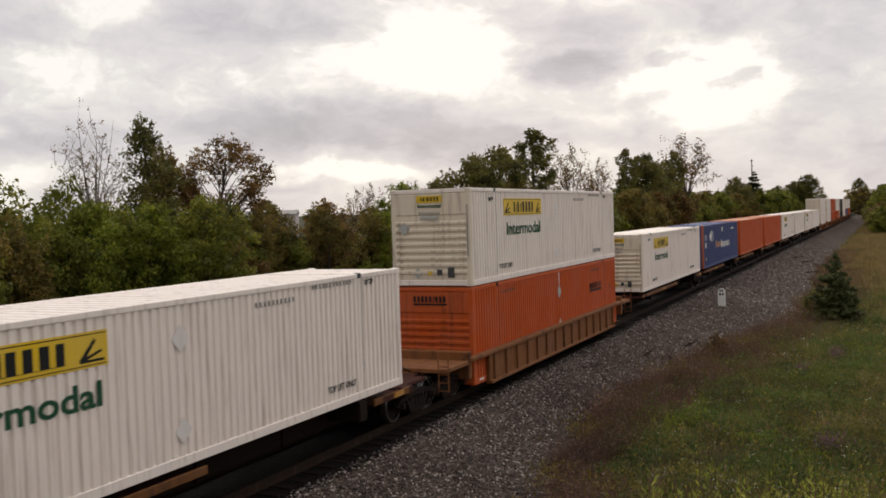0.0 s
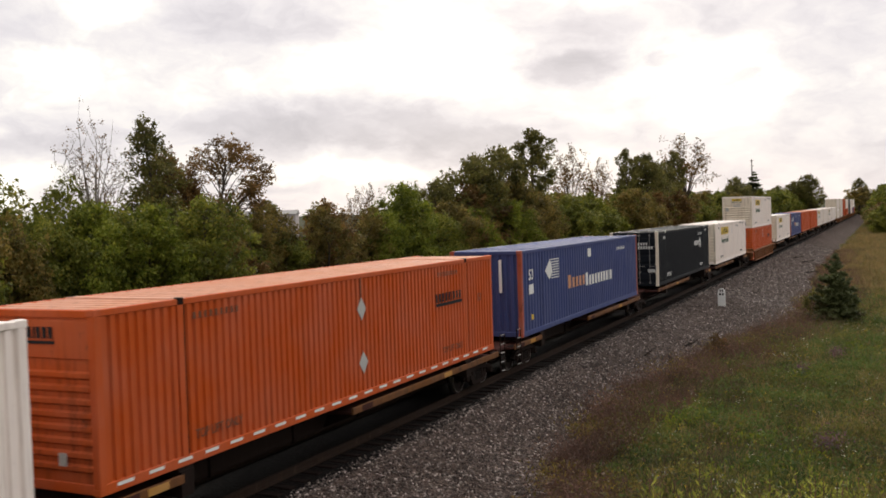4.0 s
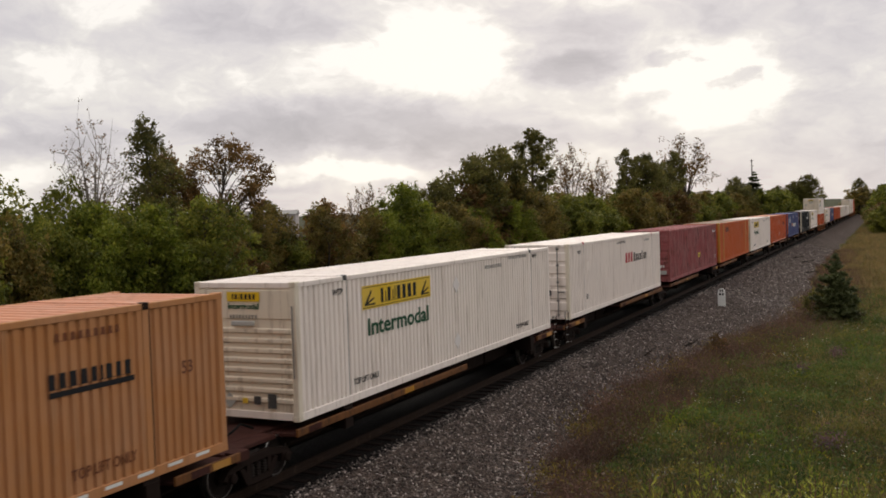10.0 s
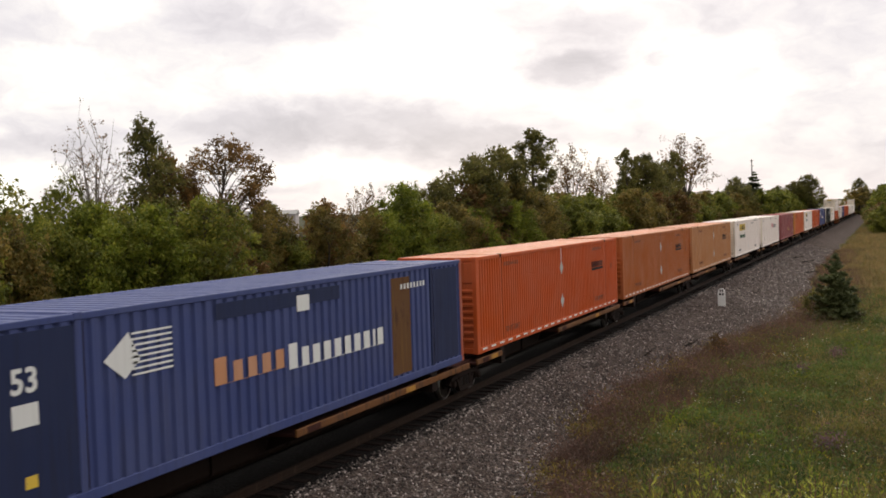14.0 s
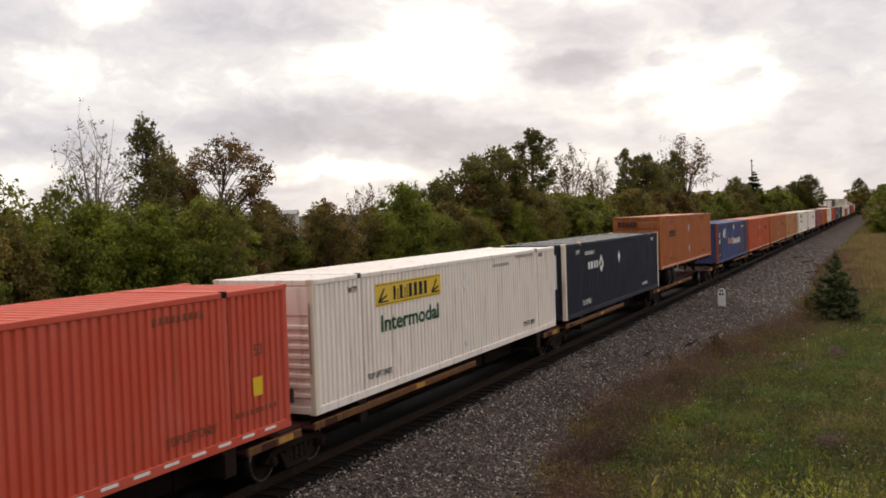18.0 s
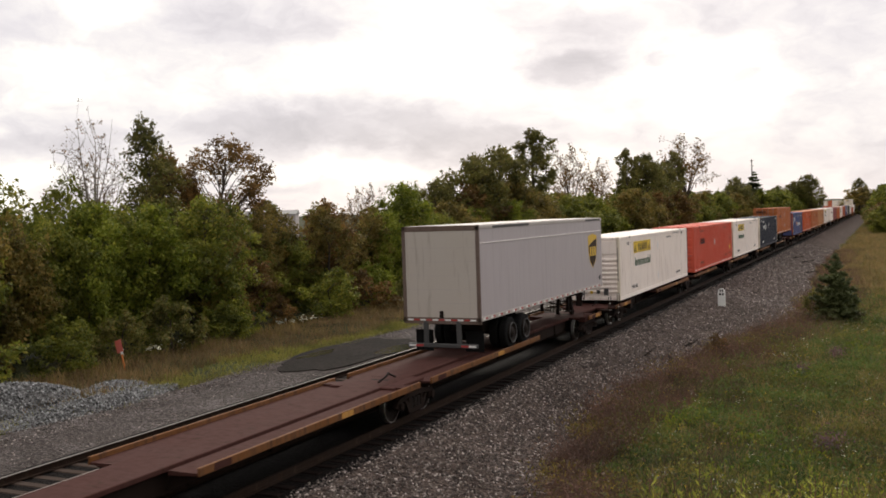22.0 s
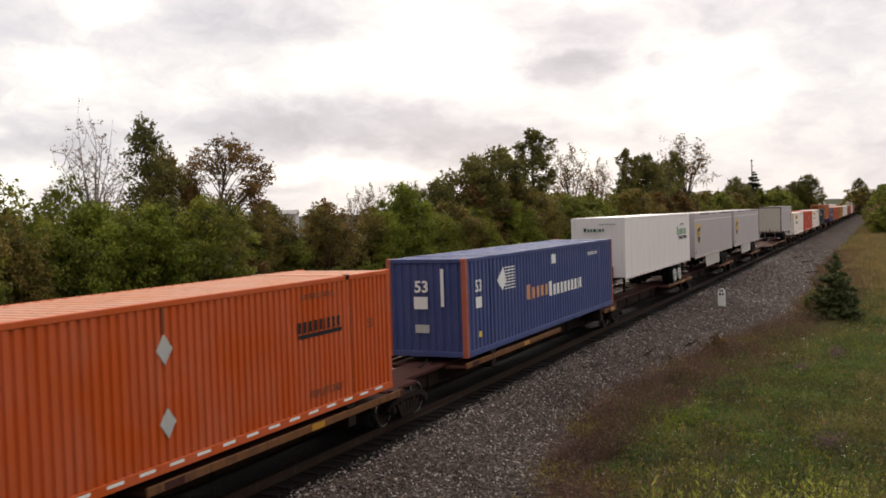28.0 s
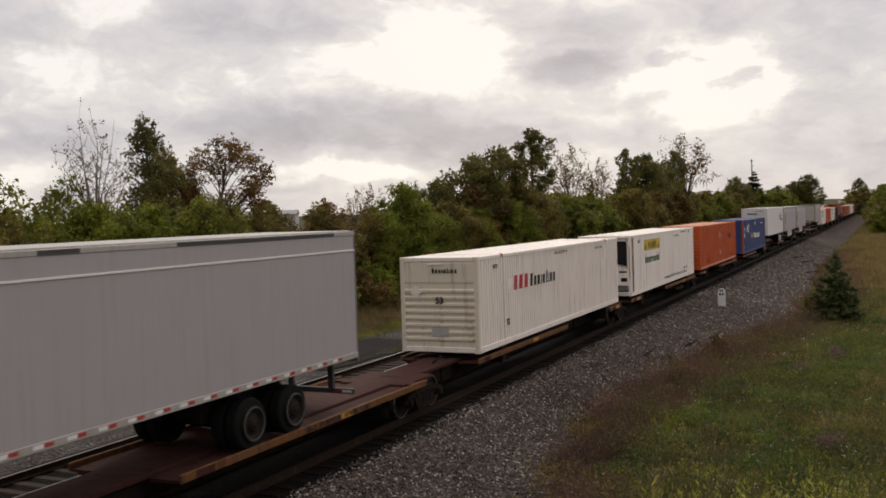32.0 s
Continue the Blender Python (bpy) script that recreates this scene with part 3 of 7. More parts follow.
patch_of(-8.2, 34.2, 2.1, 4.6, -0.388, 1.5, "wet_soil", MUD, "dark wet soil on the gravel road round the puddles", "soil")
patch_of(-6.7, 35.4, 0.55, 1.6, -0.379, 4.2, "puddle", WATER, "shallow rain puddle reflecting the sky on the gravel road", "puddle")
patch_of(-9.3, 33.4, 0.35, 1.3, -0.379, 8.8, "puddle", WATER, "shallow dark puddle on the gravel road", "puddle")


# ---- containers ----
LENGTH, HALF, TALL = 16.15, 1.295, 2.896
BACK_POST, FORE_POST = 1.98, 14.17


def side_wall(pitch=0.2, depth=0.042, y0=0.16, y1=LENGTH - 0.16, z0=0.17, z1=TALL - 0.11):
    """A corrugated steel side, at x = HALF, facing +x, flat at the two lifting posts."""
    s, n = Shape(), int(round((y1 - y0) / pitch))
    p = (y1 - y0) / n
    line = []
    for i in range(n):
        a = y0 + i * p
        line += [(a, HALF - 0.012), (a + 0.48 * p, HALF - 0.012), (a + 0.62 * p, HALF - 0.012 - depth), (a + 0.86 * p, HALF - 0.012 - depth)]
    line.append((y1, HALF - 0.012))
    k = len(line)
    vs = [(x, y, z0) for y, x in line] + [(x, y, z1) for y, x in line]
    vs += [(HALF - 0.09, y0, z0), (HALF - 0.09, y1, z0), (HALF - 0.09, y0, z1), (HALF - 0.09, y1, z1)]
    fs = [(i, i + 1, k + i + 1, k + i) for i in range(k - 1)] + [(2 * k, 2 * k + 2, 2 * k + 3, 2 * k + 1)]
    return s.add(vs, fs)


def plate_wall(seams=36):
    """A smooth plated side with shallow vertical joints."""
    return side_wall((LENGTH - 0.32) / seams, 0.03)


def smooth_wall():
    """A smooth insulated side with hardly visible joints."""
    return side_wall((LENGTH - 0.71) / 29, 0.008, y0=0.55)


def wide_wall():
    return side_wall(0.3, 0.05)


def mirrored(build):
    s = build()
    s.v = [(-x, y, z) for x, y, z in s.v]
    return s


def roof_shape():
    """A pressed steel roof, ribbed across, in one sheet with a turned-down rim."""
    line, n = [(0.05, TALL - 0.1), (0.05, TALL - 0.03)], 50
    for i in range(n):
        y = 0.3 + (LENGTH - 0.6) * i / (n - 1)
        line += [(y - 0.10, TALL - 0.034), (y - 0.06, TALL - 0.014), (y + 0.06, TALL - 0.014), (y + 0.10, TALL - 0.034)]
    line += [(LENGTH - 0.05, TALL - 0.03), (LENGTH - 0.05, TALL - 0.1)]
    return Shape().prism(line, "x", -HALF + 0.06, HALF - 0.06)


def roof_bow():
    return Shape().box(-HALF + 0.06, -0.14, TALL - 0.05, HALF - 0.06, 0.14, TALL + 0.004, 0.012)


def ribbed_end():
    """A front wall with horizontal pressed ribs under a flat header panel, in one sheet; faces -y at y = 0."""
    line = [(0.09, 0.16), (0.032, 0.16)]
    for i in range(8):
        z = 0.42 + i * 0.208
        line += [(0.032, z - 0.075), (-0.014, z - 0.035), (-0.014, z + 0.03), (0.032, z + 0.06)]
    line += [(0.032, TALL - 0.78), (0.004, TALL - 0.76), (0.004, TALL - 0.18), (0.032, TALL - 0.16), (0.032, TALL - 0.12), (0.09, TALL - 0.12)]
    return Shape().prism(line, "x", -HALF + 0.13, HALF - 0.13)


def corrugated_end():
    n = 9
    p = (2 * HALF - 0.26) / n
    line = []
    for i in range(n):
        x = -HALF + 0.13 + i * p
        line += [(x, 0.03), (x + 0.4 * p, 0.03), (x + 0.5 * p, 0.075), (x + 0.9 * p, 0.075)]
    line += [(HALF - 0.13, 0.03), (HALF - 0.13, 0.1), (-HALF + 0.13, 0.1)]
    return Shape().prism(line, "z", 0.16, TALL - 0.12)


def door_leaf(side):
    """One door leaf with pressed panels; side -1 or 1."""
    a, b = (0.015, HALF - 0.13) if side > 0 else (-HALF + 0.13, -0.015)
    line = [(0.085, 0.16), (0.028, 0.16)]
    for i in range(5):
        z = 0.32 + i * 0.475
        line += [(0.028, z), (-0.006, z + 0.05), (-0.006, z + 0.33), (0.028, z + 0.38)]
    return Shape().prism(line + [(0.028, TALL - 0.12), (0.085, TALL - 0.12)], "x", a, b)


def lock_rod(x):
    s = Shape().tube((x, -0.03, 0.12), (x, -0.03, TALL - 0.08), 0.018, n=6)
    for z in (0.2, 0.75, 1.45, 2.1, TALL - 0.18):
        s.box(x - 0.05, -0.035, z - 0.03, x + 0.05, 0.03, z + 0.03)
    s.box(x - 0.02, -0.06, 1.05, x + 0.28, -0.035, 1.09)
    return s


def castings_at(y, z):
    return Shape().box(HALF - 0.16, y - 0.085, z - 0.06, HALF + 0.006, y + 0.085, z + 0.06, 0.012)


def rail_bar(x0, x1, z0, z1):
    return Shape().box(x0, 0.1, z0, x1, LENGTH - 0.1, z1, 0.012)


def block_letters(widths, height, gap, slant=0.0):
    """A line of marks as plain bars, one a letter, joined by a hairline, on the side wall's plane."""
    y, top, base = 0.0, [], min(0.008, height * 0.05)
    for w in widths:
        h = height if w > 0 else height * 0.76
        w = abs(w) * 0.75
        top += [(y, base), (y + slant * h, h), (y + w + slant * h, h), (y + w, base)]
        y += w / 0.75 + gap
    return Shape().prism([(y - gap, 0.0), (0.0, 0.0)] + top, "x", 0.0, 0.004)


def flat_panel(y0, z0, y1, z1, thick=0.004):
    return Shape().box(0.0, y0, z0, thick, y1, z1)


def diamond(y, z, r):
    return Shape().prism([(y - r, z), (y, z - r), (y + r, z), (y, z + r)], "x", 0.0, 0.006)


ON_SIDE = pose(HALF - 0.010, 0, 0)
ON_END = Matrix(((0, 1, 0, 0), (-1, 0, 0, -0.014), (0, 0, 1, 0), (0, 0, 0, 1)))  # the side plane turned to the rear end

# body, posts, wall, end, label
KINDS = {
    "white": (WHITE, WHITE, "corr", "ribbed", "white corrugated freight container with a yellow panel and green word"),
    "plain_white": (WHITE, WHITE, "corr", "doors", "white corrugated freight container with red and black wordmark"),
    "ribbed_white": (WHITE, WHITE, "corr", "ribbed", "white corrugated freight container with rust-stained ribbed end"),
    "orange": (ORANGE, ORANGE, "corr", "ribbed", "bright orange corrugated freight container with white dashes along its foot"),
    "tan": (TAN, TAN, "corr", "ribbed", "faded tan-orange corrugated freight container"),
    "pale_tan": (PALE_TAN, PALE_TAN, "corr", "ribbed", "bleached pale tan corrugated freight container"),
    "tan_doors": (TAN, TAN, "corr", "doors", "faded tan-orange freight container with double doors on a chassis"),
    "coral": (CORAL, CORAL, "corr", "doors", "coral red corrugated freight container with double doors"),
    "amber": (AMBER, POST_YELLOW, "plate", "doors", "smooth amber-orange freight container with yellow posts"),
    "maroon": (MAROON, MAROON, "wide", "doors", "rust-streaked maroon freight container with double doors"),
    "blue": (BLUE, POST_RED, "wide", "corr", "blue corrugated freight container with orange-red corner posts"),
    "patched_blue": (BLUE, POST_RED, "wide", "corr", "patched blue freight container with dark repainted and rusty panels"),
    "black": (BLACK, BLACK, "corr", "doors", "black corrugated freight container with white rear posts and doors"),
    "navy": (NAVY, NAVY, "corr", "corr", "dark navy corrugated freight container with white rear posts"),
    "cooled": (WHITE, WHITE, "smooth", "reefer", "white refrigerated container with a black cooling unit"),
}


def container(kind, s0, z, far=False):
    body, post, wall, end, label = KINDS[kind]
    c = thing("freight_container", label, "container", "containers on the train")
    wall_shape = {"corr": side_wall, "plate": plate_wall, "smooth": smooth_wall, "wide": wide_wall}[wall]
    near = part("side_wall", wall_shape, body, c, key=("near", wall))
    part("side_wall", lambda: mirrored(wall_shape), body, c, key=("off", wall))
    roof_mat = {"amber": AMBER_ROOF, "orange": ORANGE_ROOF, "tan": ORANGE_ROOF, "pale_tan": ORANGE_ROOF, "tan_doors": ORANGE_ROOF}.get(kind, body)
    part("roof", roof_shape, roof_mat, c, key="roof")
    for y in (BACK_POST, FORE_POST):
        part("roof_bow", roof_bow, roof_mat, c, at=pose(0, y, 0), key="roofbow")
    part("floor_frame", lambda: Shape().box(-HALF + 0.05, 0.08, 0.02, HALF - 0.05, LENGTH - 0.08, 0.15), BROWN_DARK, c, key="floor")
    for m in (0, 1):
        sx = 1 if m else -1
        part("bottom_rail", lambda: rail_bar(*sorted((sx * (HALF - 0.1), sx * HALF)), 0.0, 0.18), body, c, key=("brail", m))
        part("top_rail", lambda: rail_bar(*sorted((sx * (HALF - 0.1), sx * HALF)), TALL - 0.12, TALL - 0.01), body, c, key=("trail", m))
        for y in (0.0, LENGTH - 0.16):
            pm = post
            if kind in ("black", "navy"):
                pm = WHITE_STAINED
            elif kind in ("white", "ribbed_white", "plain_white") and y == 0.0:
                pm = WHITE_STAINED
            part("corner_post", lambda: Shape().box(*((sx * HALF - 0.15, y) if m else (sx * HALF, y)), 0.1, *((sx * HALF, y + 0.16) if m else (sx * HALF + 0.15, y + 0.16)), TALL - 0.1, 0.015), pm, c, key=("cpost", m, y))
            for zz in (0.06, TALL - 0.06):
                part("corner_casting", lambda: Shape().box(min(sx * HALF, sx * (HALF - 0.17)), y - 0.004, zz - 0.06, max(sx * HALF, sx * (HALF - 0.17)) + 0.0, y + 0.178, zz + 0.06, 0.014), pm, c, key=("ccast", m, y, zz))
        for y in (BACK_POST, FORE_POST):
            lp = POST_YELLOW if kind == "amber" else (BLUE_DARK if kind == "patched_blue" and y > 5 else body)
            w = 0.13 if kind == "amber" else 0.075
            part("lifting_post", lambda: Shape().box(min(sx * (HALF - 0.06), sx * (HALF - 0.004)), y - w, 0.1, max(sx * (HALF - 0.06), sx * (HALF - 0.004)), y + w, TALL - 0.1, 0.01), lp, c, key=("lpost", m, y, w))
            # a thin dark strip stands in for the shaded gap beside the post
            if m and kind not in ("amber", "cooled"):
                part("post_joint", lambda: Shape().box(HALF - 0.03, y + 0.078, 0.19, HALF - 0.006, y + 0.098, TALL - 0.13), INK_GREY if body is WHITE else BROWN_DARK, c, key=("pgapshade", y))
            cast_mat = {"white": GREY_STRIP, "orange": BROWN_DARK, "tan": BROWN_DARK, "pale_tan": BROWN_DARK, "tan_doors": BROWN_DARK, "coral": BROWN_DARK, "plain_white": INK_RED, "ribbed_white": INK_RED, "black": INK_WHITE, "navy": POST_YELLOW}.get(kind, body)
            part("lifting_casting", (lambda: castings_at(y, TALL - 0.055)) if m else (lambda: mirrored(lambda: castings_at(y, TALL - 0.055))), cast_mat, c, key=("lcast", m, y))
    part("end_sill", lambda: Shape().box(-HALF + 0.15, 0.0, 0.02, HALF - 0.15, 0.12, 0.18, 0.012), body, c, key="sill")
    part("end_header", lambda: Shape().box(-HALF + 0.15, 0.0, TALL - 0.13, HALF - 0.15, 0.12, TALL - 0.01, 0.012), body, c, key="header")
    part("front_wall", lambda: Shape().box(-HALF + 0.13, LENGTH - 0.1, 0.05, HALF - 0.13, LENGTH - 0.02, TALL - 0.05), body, c, key="fwall")
    if end == "ribbed":
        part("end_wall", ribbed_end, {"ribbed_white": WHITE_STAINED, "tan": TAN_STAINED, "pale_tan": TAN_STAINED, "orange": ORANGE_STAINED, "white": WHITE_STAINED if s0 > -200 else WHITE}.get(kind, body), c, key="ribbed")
    elif end == "corr":
        part("end_wall", corrugated_end, body, c, key="cend")
    elif end == "doors":
        for sd in (-1, 1):
            leaf = part("door", lambda: door_leaf(sd), body, c, key=("leaf", sd))
            for x in (0.3, 0.85):
                part("lock_rod", lambda: lock_rod(sd * x), RAIL_METAL if kind != "maroon" else body, leaf, key=("rod", sd, x))
    else:
        # the cooling unit sits in an open frame ahead of the box
        part("end_wall", lambda: Shape().box(-HALF + 0.02, 0.5, 0.16, HALF - 0.09, 0.56, TALL - 0.12), body, c, key="rwall")
        unit = part("cooling_housing", lambda: Shape().prism([(-0.86, 0.62), (-0.5, 0.58), (0.6, 0.57), (1.06, 0.62), (1.1, 0.8), (1.1, TALL - 0.3), (0.98, TALL - 0.17), (-0.8, TALL - 0.17), (-0.86, TALL - 0.3)], "y", 0.07, 0.5), body, c, "white moulded housing of the cooling unit", key="coolhouse")
        part("intake_grille", lambda: Shape().prism([(-0.24, TALL - 0.26), (1.02, TALL - 0.26), (1.07, TALL - 0.34), (1.08, 1.42), (0.5, 1.56), (-0.28, 1.72), (-0.3, TALL - 0.32)], "y", 0.05, 0.09), REEFER_BLACK, unit, "black air intake grille", key="coolgrille")
        part("grille_half", lambda: Shape().prism([(0.52, TALL - 0.28), (1.01, TALL - 0.28), (1.05, TALL - 0.36), (1.06, 1.45), (0.52, 1.58)], "y", 0.043, 0.05), REEFER_BLACK, unit, key="coolgrille2")
        part("trim_strip", lambda: Shape().prism([(-0.84, 1.86), (-0.84, 1.835), (0.5, 1.50), (1.08, 1.36), (1.08, 1.385), (0.5, 1.525)], "y", 0.052, 0.08), GREY_STRIP, unit, key="cooltrim")
        part("control_panel", lambda: Shape().box(-0.8, 0.05, 2.14, -0.36, 0.08, 2.42, 0.012), GREY_STRIP, unit, "dark control panel", key="coolpanel")
        part("placard", lambda: Shape().box(-0.74, 0.058, 1.9, -0.62, 0.075, 2.08), PLACARD, unit, key="coolplac")
        part("door_handle", lambda: Shape().box(0.72, 0.04, 1.14, 1.05, 0.075, 1.2, 0.012).lathe([(-0.03, 0.05), (0.03, 0.05)], 12, (0.74, 0.06, 1.17)), REEFER_BLACK, unit, key="coolhandle")
        part("service_window", lambda: Shape().box(0.76, 0.055, 0.7, 1.06, 0.08, 0.88, 0.01), REEFER_BLACK, unit, key="svc")
        part("notice_panel", lambda: Shape().box(0.38, 0.06, 0.86, 0.56, 0.075, 1.04), PLACARD, unit, key="coolnote")
        part("notice_panel", lambda: Shape().box(0.12, 0.06, 0.82, 0.25, 0.075, 0.9), GREY_STRIP, unit, key="coolnote2")
        part("housing_joint", lambda: Shape().box(-0.61, 0.064, 0.66, -0.597, 0.075, 1.76), GREY_STRIP, unit, key="cooljoint")
        part("name_bars", lambda: Shape().prism([(-0.55, 2.58), (-0.15, 2.58), (-0.15, 2.55), (-0.08, 2.55), (-0.08, 2.58), (0.22, 2.58), (0.22, 2.67), (-0.55, 2.67)], "y", 0.055, 0.075), GREY_STRIP, unit, key="coolname")
        part("fuel_tank", lambda: Shape().box(-HALF + 0.16, 0.06, 0.2, HALF - 0.16, 0.46, 0.5, 0.08), RAIL_METAL, c, "grey metal fuel tank", key="cooltank")
        for zz in (0.52, 0.12):
            part("frame_bar", lambda: Shape().box(-HALF + 0.14, -0.02, zz, HALF - 0.14, 0.06, zz + 0.075, 0.02), INK_WHITE, c, "pale cross bar", key=("coolbar", zz))
        for sd in (-1, 1):
            for zz in (0.95, 1.95):
                part("frame_tie", lambda: Shape().tube((sd * (HALF - 0.06), 0.14, zz), (sd * (HALF - 0.06), 0.58, zz + 0.03), 0.04, n=10), body, c, key=("cooltie", sd, zz))
    if not far:
        lettering(kind, c, near)
    return rides(c, s0, z)


def mark(c, name, shape, mat, y, z, on=ON_SIDE, key=None, label="", lift=0.0):
    return part(name, shape, mat, c, label, on @ pose(lift, y, z), key)


def lettering(kind, c, near):
    """Panels, placards and lettering on the side and the rear end."""
    if kind in ("white", "cooled"):
        p = mark(c, "yellow_panel", lambda: flat_panel(0, 0, 3.63, 0.55), YELLOW, 2.74, 2.03, key="ypanel")
        part("panel_border", lambda: Shape().box(0.0045, 0.03, 0.03, 0.006, 3.60, 0.045).box(0.0045, 0.03, 0.5, 0.006, 3.60, 0.515), INK_BLACK, p, key="yborder")
        part("wordmark", lambda: block_letters([0.16, -0.06, 0.2, -0.06, 0.05, 0.23, 0.23, 0.24, 0.21], 0.34, 0.06), INK_BLACK, p, at=pose(0.004, 0.9, 0.1), key="ywm")
        for y in (0.12, 3.05):
            part("scroll_mark", lambda: Shape().prism([(0.0, 0.06), (0.5, 0.06), (0.5, 0.1), (0.14, 0.1), (0.46, 0.2), (0.44, 0.24), (0.14, 0.15), (0.34, 0.38), (0.3, 0.42), (0.0, 0.11)], "x", 0, 0.003), INK_BLACK, p, at=pose(0.004, y, 0.02), key="yscroll")
        mark(c, "lettering", lambda: words_mesh("Intermodal", 0.40, 0.012, 3.24), INK_GREEN, 2.97, 1.42, key="wword")
        if kind == "white":
            for z in (2.2, 0.62):
                mark(c, "placard", lambda: Shape().prism([(-0.22, 0), (0, -0.24), (0.22, 0), (0, 0.24)], "x", 0.0, 0.012), TRAILER_WHITE, 8.03, z, key="wplac")
            mark(c, "lettering", lambda: words_mesh("TOP LIFT ONLY", 0.14, 0.004, 1.2), INK_BLACK, 2.24, 0.38, key="tlo")
            mark(c, "lettering", lambda: words_mesh("TOP LIFT ONLY", 0.14, 0.004, 1.2), INK_BLACK, 12.7, 0.38, key="tlo")
        else:
            mark(c, "lettering", lambda: words_mesh("30 Pallets (48\"X40\")  Refrigerated Container", 0.17, 0.003, 6.2), INK_GREY, 7.5, 0.27, key="pallets")
            mark(c, "lettering", lambda: words_mesh("TOP LIFT ONLY", 0.13, 0.003, 1.1), INK_GREY, 12.85, 0.5, key="tlor")
        mark(c, "code_bar", lambda: block_letters([0.09] * 10, 0.1, 0.05), INK_GREY, 10.2, 2.5, key="wcode")
        mark(c, "code_bar", lambda: block_letters([0.09] * 12, 0.09, 0.05), INK_GREY, 12.2, 2.68, key="wcode2")
        mark(c, "lettering", lambda: words_mesh("WTP", 0.14, 0.004), INK_BLACK, 1.45, 2.48, key="wtp")
        mark(c, "lettering", lambda: words_mesh("WTP", 0.14, 0.004), INK_BLACK, 14.4, 2.6, key="wtp")
        mark(c, "code_bar", lambda: Shape().box(0, 0, 0, 0.004, 0.03, 1.5), INK_GREY, 1.2, 0.9, on=ON_END, key="postcode", lift=0.006)
        if kind == "white":
            p = mark(c, "yellow_panel", lambda: flat_panel(-0.42, 0, 0.42, 0.2), YELLOW, 0.0, 2.49, on=ON_END, key="endy")
            part("wordmark", lambda: block_letters([0.05, 0.07, 0.02, 0.08, 0.08, 0.08, 0.07], 0.11, 0.025), INK_BLACK, p, at=pose(0.004, -0.28, 0.045), key="endwm")
            mark(c, "lettering", lambda: words_mesh("Intermodal", 0.12, 0.004, 0.78), INK_GREEN, -0.39, 2.335, on=ON_END, key="endword")
            mark(c, "code_bar", lambda: block_letters([0.05] * 9, 0.08, 0.03), INK_GREY, -0.35, 2.13, on=ON_END, key="endcode")
            mark(c, "placard", lambda: flat_panel(0.55, 0.0, 0.75, 0.3, 0.02), GREY_STRIP, 0, 0.26, on=ON_END, key="endbox")
            mark(c, "vent_box", lambda: flat_panel(0.2, 0.0, 0.36, 0.17, 0.02), GREY_STRIP, 0, 0.33, on=ON_END, key="endvent")
            mark(c, "placard", lambda: diamond(-0.45, 0.38, 0.17), PLACARD, 0, 0.0, on=ON_END, key="enddia", lift=-0.012)
            mark(c, "document_tube", lambda: Shape().box(0, -0.3, 0.0, 0.05, 0.28, 0.1, 0.012), PLACARD, 0, 1.98, on=ON_END, key="endtube", lift=0.004)
            mark(c, "placard_holder", lambda: diamond(-0.86, 1.72, 0.2), PLACARD, 0, 0, on=ON_END, key="endhold", lift=0.004)
            mark(c, "sticker", lambda: flat_panel(-0.1, 0.0, 0.03, 0.12, 0.012), YELLOW, 0, 0.33, on=ON_END, key="endstick")
    elif kind in ("plain_white", "ribbed_white"):
        y0 = 8.75 if kind == "plain_white" else 3.0
        mark(c, "wordmark", lambda: block_letters([0.42, 0.4, 0.42], 0.46, 0.09, 0.12), INK_RED, y0, 1.66, key="xwm")
        mark(c, "wordmark", lambda: block_letters([0.3, -0.3, -0.3, -0.1, -0.28, 0.18, -0.1, -0.28, -0.26], 0.42, 0.075, 0.12), INK_BLACK, y0 + 1.58, 1.66, key="xwm2")
        mark(c, "code_bar", lambda: block_letters([0.1] * 9, 0.11, 0.07), INK_BLACK, 7.3, 2.6, key="xcode")
        mark(c, "code_bar", lambda: block_letters([0.09] * 8, 0.1, 0.05), INK_GREY, 12.6, 2.55, key="xcode2")
        mark(c, "lettering", lambda: words_mesh("WTP", 0.14, 0.004), INK_BLACK, 1.2, 2.45, key="wtp")
        mark(c, "lettering", lambda: words_mesh("53", 0.2, 0.006), INK_BLACK, 2.3, 0.6, key="fif")
        for y in (2.6, 13.6):
            mark(c, "placard_holder", lambda: Shape().prism([(-0.16, -0.16), (0.16, -0.16), (0.16, 0.16), (-0.16, 0.16)], "x", 0.0, 0.012), WHITE, y, 1.9, key="xplac")
        if kind == "plain_white":
            mark(c, "wordmark", lambda: block_letters([0.34, 0.32, 0.34], 0.42, 0.07), INK_RED, -0.75, 2.1, on=ON_END, key="xend", lift=0.06)
            mark(c, "lettering", lambda: words_mesh("53", 0.2, 0.008), INK_BLACK, 0.35, 0.95, on=ON_END, key="fif2", lift=0.06)
        else:
            mark(c, "wordmark", lambda: block_letters([0.09, -0.09, -0.09, -0.04, -0.09, 0.06, -0.04, -0.09, -0.09], 0.14, 0.02), INK_BLACK, -0.2, 2.42, on=ON_END, key="xend2")
            mark(c, "lettering", lambda: words_mesh("53", 0.2, 0.008), INK_BLACK, -0.1, 1.5, on=ON_END, key="fif2", lift=0.02)
            mark(c, "handle_bar", lambda: Shape().box(0, -0.35, 0, 0.03, 0.15, 0.05, 0.01), WHITE, 0.0, 2.66, on=ON_END, key="xbar")
